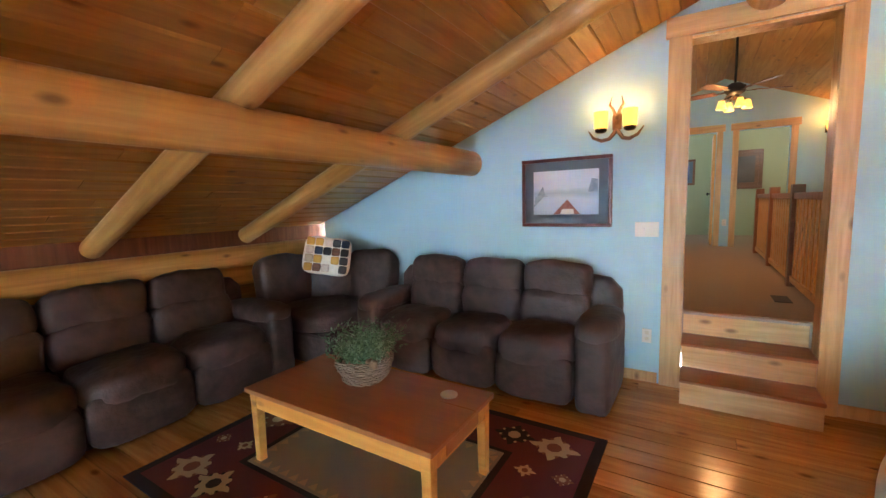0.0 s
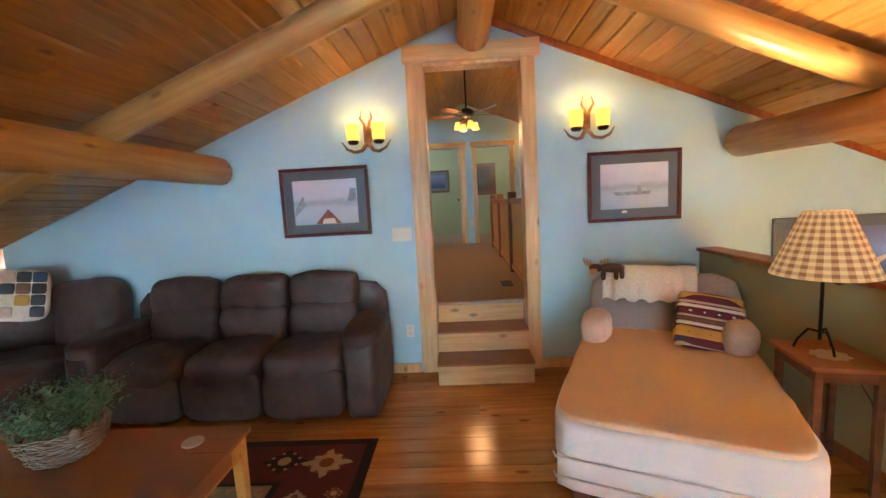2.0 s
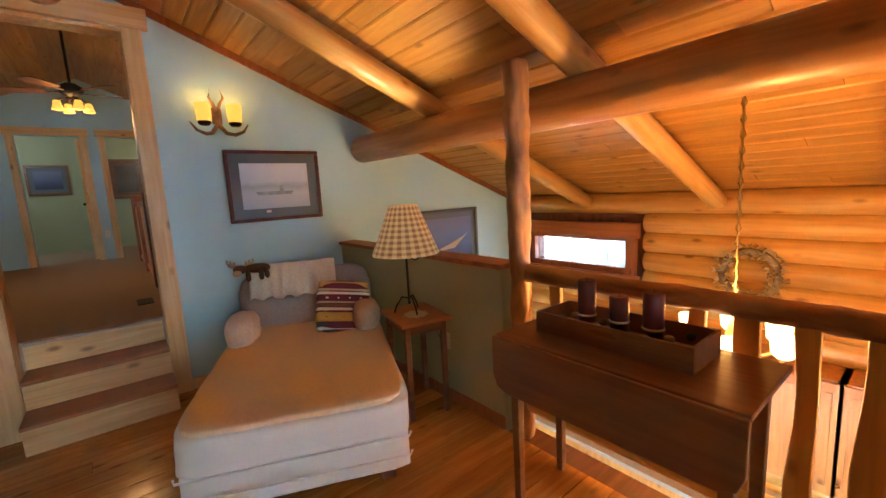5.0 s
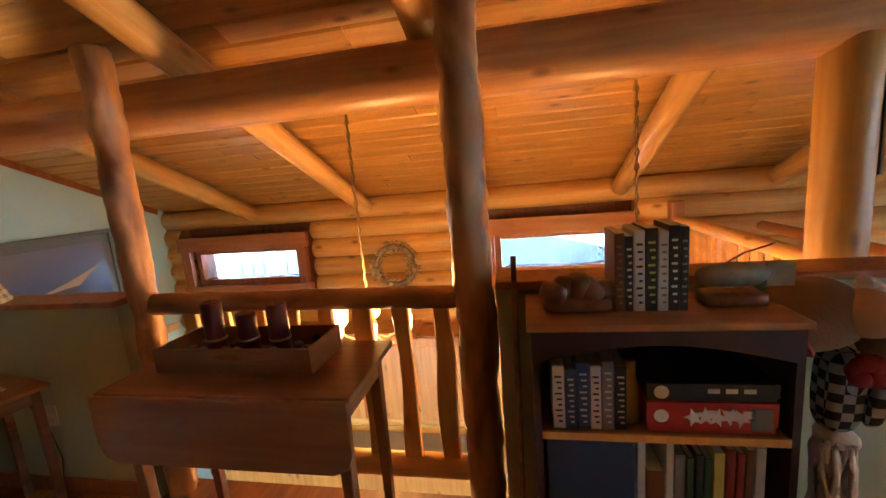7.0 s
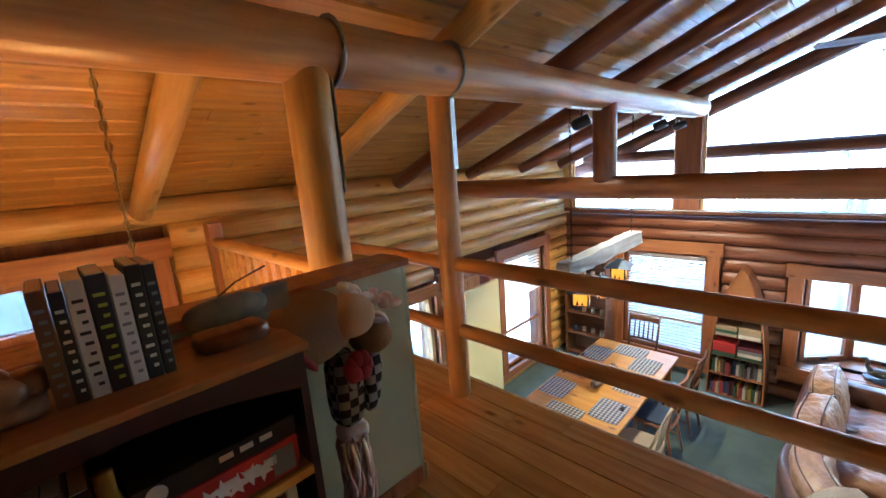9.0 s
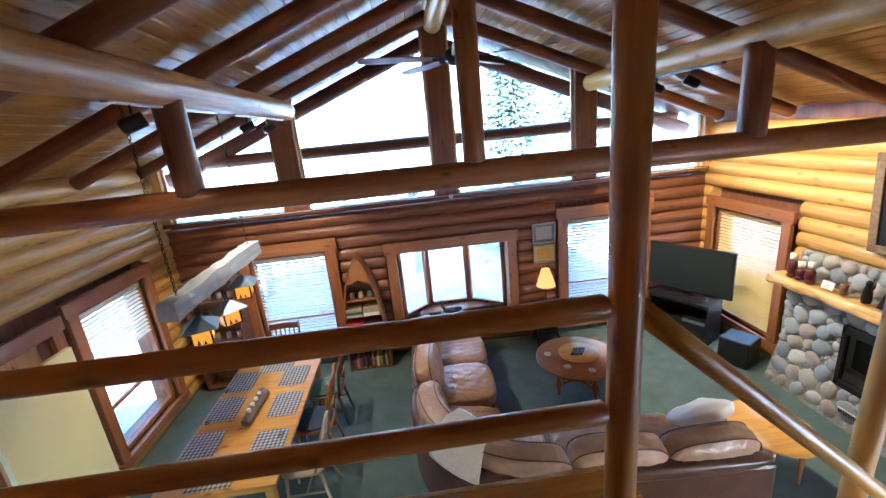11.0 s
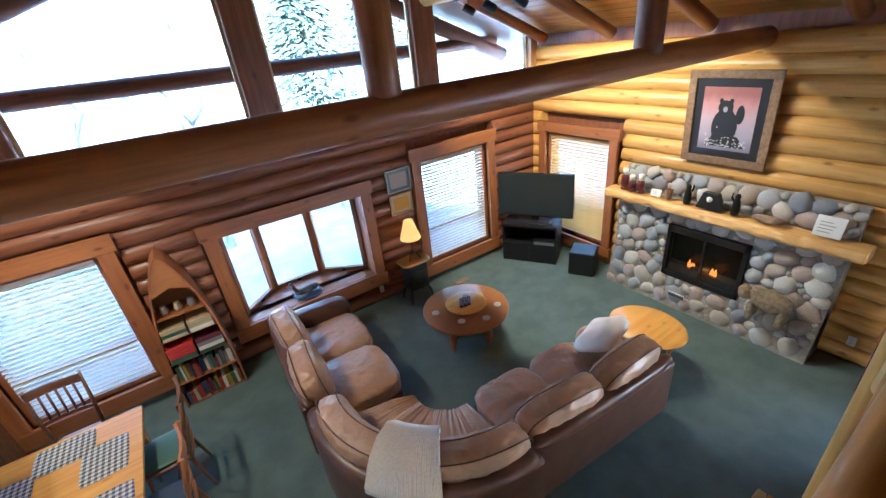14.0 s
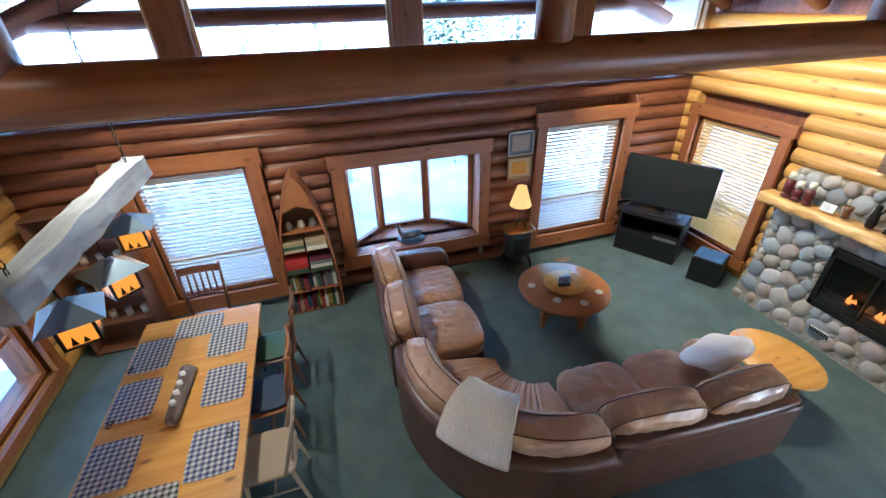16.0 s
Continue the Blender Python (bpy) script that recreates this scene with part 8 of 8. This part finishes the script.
# hutch in the far corner
hu = empty("corner_hutch", (4.0, -7.0, ZM), 0, "dark wooden glass-fronted cabinet in the dining corner", "cabinet")
part("body", box(-0.35, -0.22, 0, 0.35, -0.19, 1.75), DARKW, hu)
for s in (-1, 1):
    part("side_panel", box(s * 0.35 - 0.015, -0.22, 0, s * 0.35 + 0.015, 0.12, 1.75), DARKW, hu)
for z in (0.05, 0.42, 0.8, 1.15, 1.45, 1.75):
    part("shelf", box(-0.335, -0.19, z - 0.02, 0.335, 0.11, z), DARKW, hu)
for z in (0.42, 0.8, 1.15, 1.45):
    for k in range(4):
        tagged(link("mug", lathe([(0, 0), (0.035, 0), (0.038, 0.09), (0.034, 0.09), (0.03, 0.006), (0, 0.006)], 12), (CREAMP, GREYC, TAN, covers[1])[k], loc=(3.76 + k * 0.16, -7.02, ZM + z)), "glazed pottery mug on a shelf of the dark cabinet", "mug", "mugs in the cabinet")

# mantel things
MZ = ZM + 1.36 + 0.085
MX = FX + 0.04
for y, h in ((-5.33, 0.17), (-5.22, 0.10), (-5.10, 0.13)):
    c = empty("lantern_candle", (MX, y, MZ), 0, "maroon glass candle lantern with a cream candle on top", "candle", "mantel candles")
    part("holder", lathe([(0, 0), (0.05, 0), (0.045, 0.02), (0.03, 0.03), (0.048, 0.05), (0.05, h), (0.03, h + 0.03), (0, h + 0.03)], 16), CANDLE, c)
    part("candle", lathe([(0, h + 0.03), (0.034, h + 0.03), (0.034, h + 0.11), (0, h + 0.10)], 16), CREAMP, c)
for y, w, h, lab in ((-4.88, 0.13, 0.09, "small cream card propped on the pine mantel"), (-3.18, 0.22, 0.20, "white framed notice propped on the mantel's end")):
    f_ = empty("framed_card", (MX + 0.02, y, MZ), 0, lab, "card")
    M = T(0, 0, 0, 0, -14)
    part("card_frame", box(-0.006, -w / 2, 0, 0.006, w / 2, h, m=M), WHITE, f_, bevel=0.002)
    for k in range(4):
        part("print_bar", box(0.006, -w * 0.36, h * (0.2 + 0.16 * k), 0.008, w * (0.1 + 0.06 * (k % 3)), h * (0.24 + 0.16 * k), m=M), GREYC, f_)
tagged(link("wooden_cup", lathe([(0, 0), (0.035, 0), (0.03, 0.06), (0.042, 0.12), (0.034, 0.12), (0, 0.03)], 14), DARKW, loc=(MX, -4.72, MZ)), "dark carved wooden cup on the mantel", "cup")
for y, s in ((-4.50, 1), (-3.98, -1)):
    bm = lathe([(0, 0), (0.04, 0), (0.045, 0.05), (0.035, 0.15), (0.025, 0.18), (0.03, 0.21), (0.018, 0.235), (0, 0.24)], 12)
    tube([(0, 0.03 * s, 0.15), (0.01, 0.055 * s, 0.19), (0.0, 0.05 * s, 0.24)], [0.014, 0.012, 0.009], 7, bm)
    tagged(link("bear_figurine", bm, IRON, loc=(MX, y, MZ)), "small dark bear figurine standing on the mantel", "figurine", "mantel figurines")
ck_ = empty("mantel_clock", (MX, -4.24, MZ), 0, "black mantel clock with a small white round dial", "clock")
b = prism([(-0.14, 0), (0.14, 0), (0.08, 0.19), (-0.08, 0.19)], -0.04, 0.04)
for v in b.verts:
    v.co = Vector((v.co.z, v.co.x, v.co.y))
bmesh.ops.recalc_face_normals(b, faces=b.faces)
part("case", b, BLACK, ck_, bevel=0.004)
part("dial", lathe([(0, 0), (0.032, 0), (0.032, 0.004), (0, 0.004)], 20, m=T(0.04, 0, 0.12, 0, 90)), WHITE, ck_)
part("hand", box(0.0445, -0.001, 0.12, 0.046, 0.001, 0.142), BLACK, ck_)
part("hand", box(0.0445, 0.0, 0.119, 0.046, 0.016, 0.121), BLACK, ck_)
bo = tagged(link("carved_bowl", soft(0.12, 0.30, 0.07, p=2.6, n=5, sag=0.5), mat("bowl_wood", (0.45, 0.32, 0.18), 0.35, rgb2=(0.15, 0.08, 0.05), scale=9), loc=(MX, -3.66, MZ)), "polished light and dark wooden bowl on the mantel", "bowl")

# the large framed picture over the mantel
DUSK = image_mat("print_dusk", "dusk")
bk = mat("print_black", (0.015, 0.014, 0.016), 0.5)
RUST = wood("rustic_frame", (0.30, 0.18, 0.09), (0.18, 0.10, 0.05), 0.6, axis=1, knots=False)


def blob(cx, cz, w, h, n=18):
    return [(cx + w * math.cos(6.2832 * i / n), cz + h * math.sin(6.2832 * i / n)) for i in range(n)]


bits = [("print_bear", shape(blob(-0.02, -0.08, 0.13, 0.20), -0.0172), bk), ("print_bear", shape(blob(-0.03, 0.13, 0.075, 0.075), -0.0178), bk), ("print_bear", shape(blob(0.12, 0.06, 0.04, 0.10), -0.0184), bk),
        ("print_ear", shape(blob(-0.08, 0.20, 0.02, 0.025), -0.019), bk), ("print_ear", shape(blob(0.02, 0.20, 0.02, 0.025), -0.019), bk), ("print_muzzle", shape(blob(-0.03, 0.11, 0.022, 0.03), -0.0196), GREYC),
        ("print_bear", shape([(-0.19, -0.30), (0.21, -0.30), (0.13, -0.18), (-0.12, -0.16)], -0.0186), bk)]
rp = random.Random(9)
fl = bmesh.new()
for i in range(60):
    x_, z_ = rp.uniform(-0.2, 0.22), -0.30 + abs(rp.gauss(0, 0.06))
    prism([(x_ + 0.010 * math.cos(2.09 * k + i), z_ + 0.010 * math.sin(2.09 * k + i)) for k in range(3)], 0, 0.0012, fl)
bmesh.ops.transform(fl, matrix=T(0, -0.020, 0.0, 90), verts=fl.verts)
bits.append(("print_flowers_spray", fl, CREAMP))
bp = framed_picture((XL + 0.04, -4.33, 0.28), 90, 0.88, 1.02, 0.085, RUST, bk, DUSK, 0.17, "rustic framed print of a black bear over the fireplace", tilt=0, extra=bits)
bp.rotation_euler = Euler((radians(5), 0, radians(90)))
bp.location.x = XL + 0.09


def hay_bear():
    bm = soft(0.16, 0.42, 0.22, p=2.6, n=8, lump=0.05, m=T(0, 0, 0.16))
    soft(0.13, 0.15, 0.14, p=2.4, n=5, lump=0.04, m=T(0, -0.23, 0.22), bm=bm)
    for y in (-0.13, 0.15):
        for x in (-0.045, 0.045):
            soft(0.07, 0.08, 0.22, p=3, n=4, lump=0.03, m=T(x, y, 0.0), bm=bm)
    rnd = random.Random(5)
    for i in range(260):
        a = rnd.uniform(0, 6.28)
        c = Vector((0.075 * math.cos(a), rnd.uniform(-0.26, 0.2), 0.27 + 0.10 * math.sin(a)))
        d = Vector((0.025 * math.cos(a), rnd.uniform(-.02, .02), 0.025 * math.sin(a) - 0.01))
        bm.faces.new([bm.verts.new(c), bm.verts.new(c + d + Vector((0, 0.004, 0))), bm.verts.new(c + d * 1.3)])
    tagged(link("straw_bear", bm, mat("straw", (0.30, 0.22, 0.13), 0.95, rgb2=(0.18, 0.13, 0.08), scale=25, bump=0.01), loc=(FX + 0.16, -3.42, ZM + 0.36)), "shaggy straw bear ornament standing on the stone hearth", "ornament")


hay_bear()
ve = empty("hearth_vent", (FX + 0.13, -4.38, ZM + 0.20), 0, "small cream metal vent set in the hearth stones", "vent")
part("vent_frame", box(-0.01, -0.10, -0.04, 0.0, 0.10, 0.04, m=T(0, 0, 0, 0, 12)), CREAMP, ve)
for k in range(8):
    part("louvre", box(0.0, -0.095 + k * 0.025, -0.03, 0.004, -0.08 + k * 0.025, 0.03, m=T(0, 0, 0, 0, 12)), BLACK, ve)
fan((0.40, -4.95, 2.0), 0.86, 5, ZR - 0.20 - 0.12 - 2.0, DARKW, "large dark ceiling fan under the ridge log", 0, 14)


def track(x, y0, y1, ys, lab):
    e = empty("track_light", (x, y0, 1.735), 0, lab, "track light", "track lights")
    part("rail", box(-0.02, 0, -0.02, 0.02, y1 - y0, 0.0), WHITE if x > 0 else BLACK, e)
    for y in ys:
        h = part("lamp_head", tube([(0, y - y0, -0.02), (0, y - y0, -0.09)], 0.008, 6), BLACK, e, "black spotlight head")
        sp = new("track_lamp", bpy.data.lights.new("track_lamp", "SPOT"))
        sp.data.energy, sp.data.color, sp.data.spot_size, sp.data.shadow_soft_size = ((100 if x > 0 else 105) * GLOW if y < -4 else 3 * GLOW), (1.0, 0.82, 0.58), radians(95), 0.05
        sp.matrix_world = look((x + (0.10 if x > 0 else -0.10), y, 1.56), (x + (0.3 if x > 0 else -1.6), y, -0.6 if x < 0 else -2.1))
        part("can", lathe([(0, -0.08), (0.035, -0.075), (0.045, -0.05), (0.045, 0.06), (0.036, 0.062), (0.034, 0.0), (0, -0.01)], 16, m=T(0, y - y0, -0.12, 70 if x > 0 else 60, 0, -60 if x > 0 else 60)), BLACK, h)


track(2.49, -4.9, -3.55, (-3.75,), "white ceiling track with a black spotlight under the log")
track(2.49, -6.9, -5.3, (-5.6, -6.3), "white ceiling track with a black spotlight under the log")
track(-1.82, -6.6, -4.6, (-6.35, -6.0, -5.55, -5.0), "black ceiling track with four black spotlights")
tagged(link("floor_vent", box(3.85, -5.75, ZM, 3.95, -5.45, ZM + 0.005), ANTLER), "brown metal floor vent in the green carpet", "vent")
tagged(link("floor_vent", box(-1.9, -6.95, ZM, -1.65, -6.85, ZM + 0.005), ANTLER), "brown metal floor vent in the green carpet", "vent")
outlet(T(XL + 0.035, -2.75, ZM + 0.28, 0, 0, 90), "white wall outlet low on the log wall by the hearth")
mc = empty("maroon_chest", (-3.55, -2.15, ZM), 0, "maroon cabinet with white knobs standing by the log wall", "cabinet")
part("body", box(-0.2, -0.4, 0, 0.2, 0.4, 0.62), MAROON, mc, bevel=0.01)
part("top", box(-0.22, -0.42, 0.62, 0.22, 0.42, 0.65), OAK, mc, bevel=0.005)
for k in range(3):
    part("drawer", box(0.2, -0.36, 0.04 + k * 0.19, 0.215, 0.36, 0.21 + k * 0.19), MAROON, mc, bevel=0.003)
    for y in (-0.2, 0.2):
        part("knob", lathe([(0, 0), (0.016, 0.004), (0.016, 0.02), (0, 0.024)], 10, m=T(0.215, y, 0.125 + k * 0.19, 0, 90)), WHITE, mc)
point("fire_glow", (FX + 0.10, -4.2, ZM + 0.60), 0.4, (1.0, 0.4, 0.1), 0.05)


# ---- rows of logs and planks ----
log_wall(owner("wall_west"), "y", XL - 0.085, YS - 0.2, YB - 0.01, ZM, 1.20, [(-6.97 - 0.13, -5.77 + 0.13, -1.97, 0.02), (-1.2, 2.4, -1.9, -0.35)], LOGW, "log")
log_wall(owner("wall_east"), "y", XR + 0.085, YS - 0.2, YB - 0.01, ZM, 1.25, [(a - 0.12, b + 0.12, c - 0.1, d + 0.14) for a, b, c, d in EAST], LOGW, "log")
# south logs get the dark copy: their backlit shade is in the colour
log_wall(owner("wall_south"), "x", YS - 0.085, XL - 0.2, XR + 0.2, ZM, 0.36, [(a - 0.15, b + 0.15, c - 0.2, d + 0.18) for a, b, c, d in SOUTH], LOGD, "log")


def planks():
    rnd = random.Random(3)
    own = owner("floor_loft")
    y = -2.40
    while y < YB - 0.005:
        w = 0.14
        y1 = min(y + w, YB - 0.002)
        xa = (XE - 0.1) if y < -1.37 else XL
        xb = (XR - 0.03) if y < -1.6 else 2.195
        x = xa
        first = True
        while x < xb - 0.01:
            L = rnd.uniform(1.2, 3.2)
            x1 = xb if xb - x - L < 0.6 else x + L
            bm = box(x + 0.001, y + 0.001, -0.020, x1 - 0.001, y1 - 0.001, 0.0)
            for v in bm.verts:
                if v.co.z > -0.01:
                    v.co.y += 0.0025 * (1 if v.co.y < (y + y1) / 2 else -1)
            c = Vector(((x + x1) / 2, (y + y1) / 2, 0))
            for v in bm.verts:
                v.co -= c
            ob = link("plank", bm, FLOORW, own)
            ob.location = c
            x = x1
        y += w


planks()
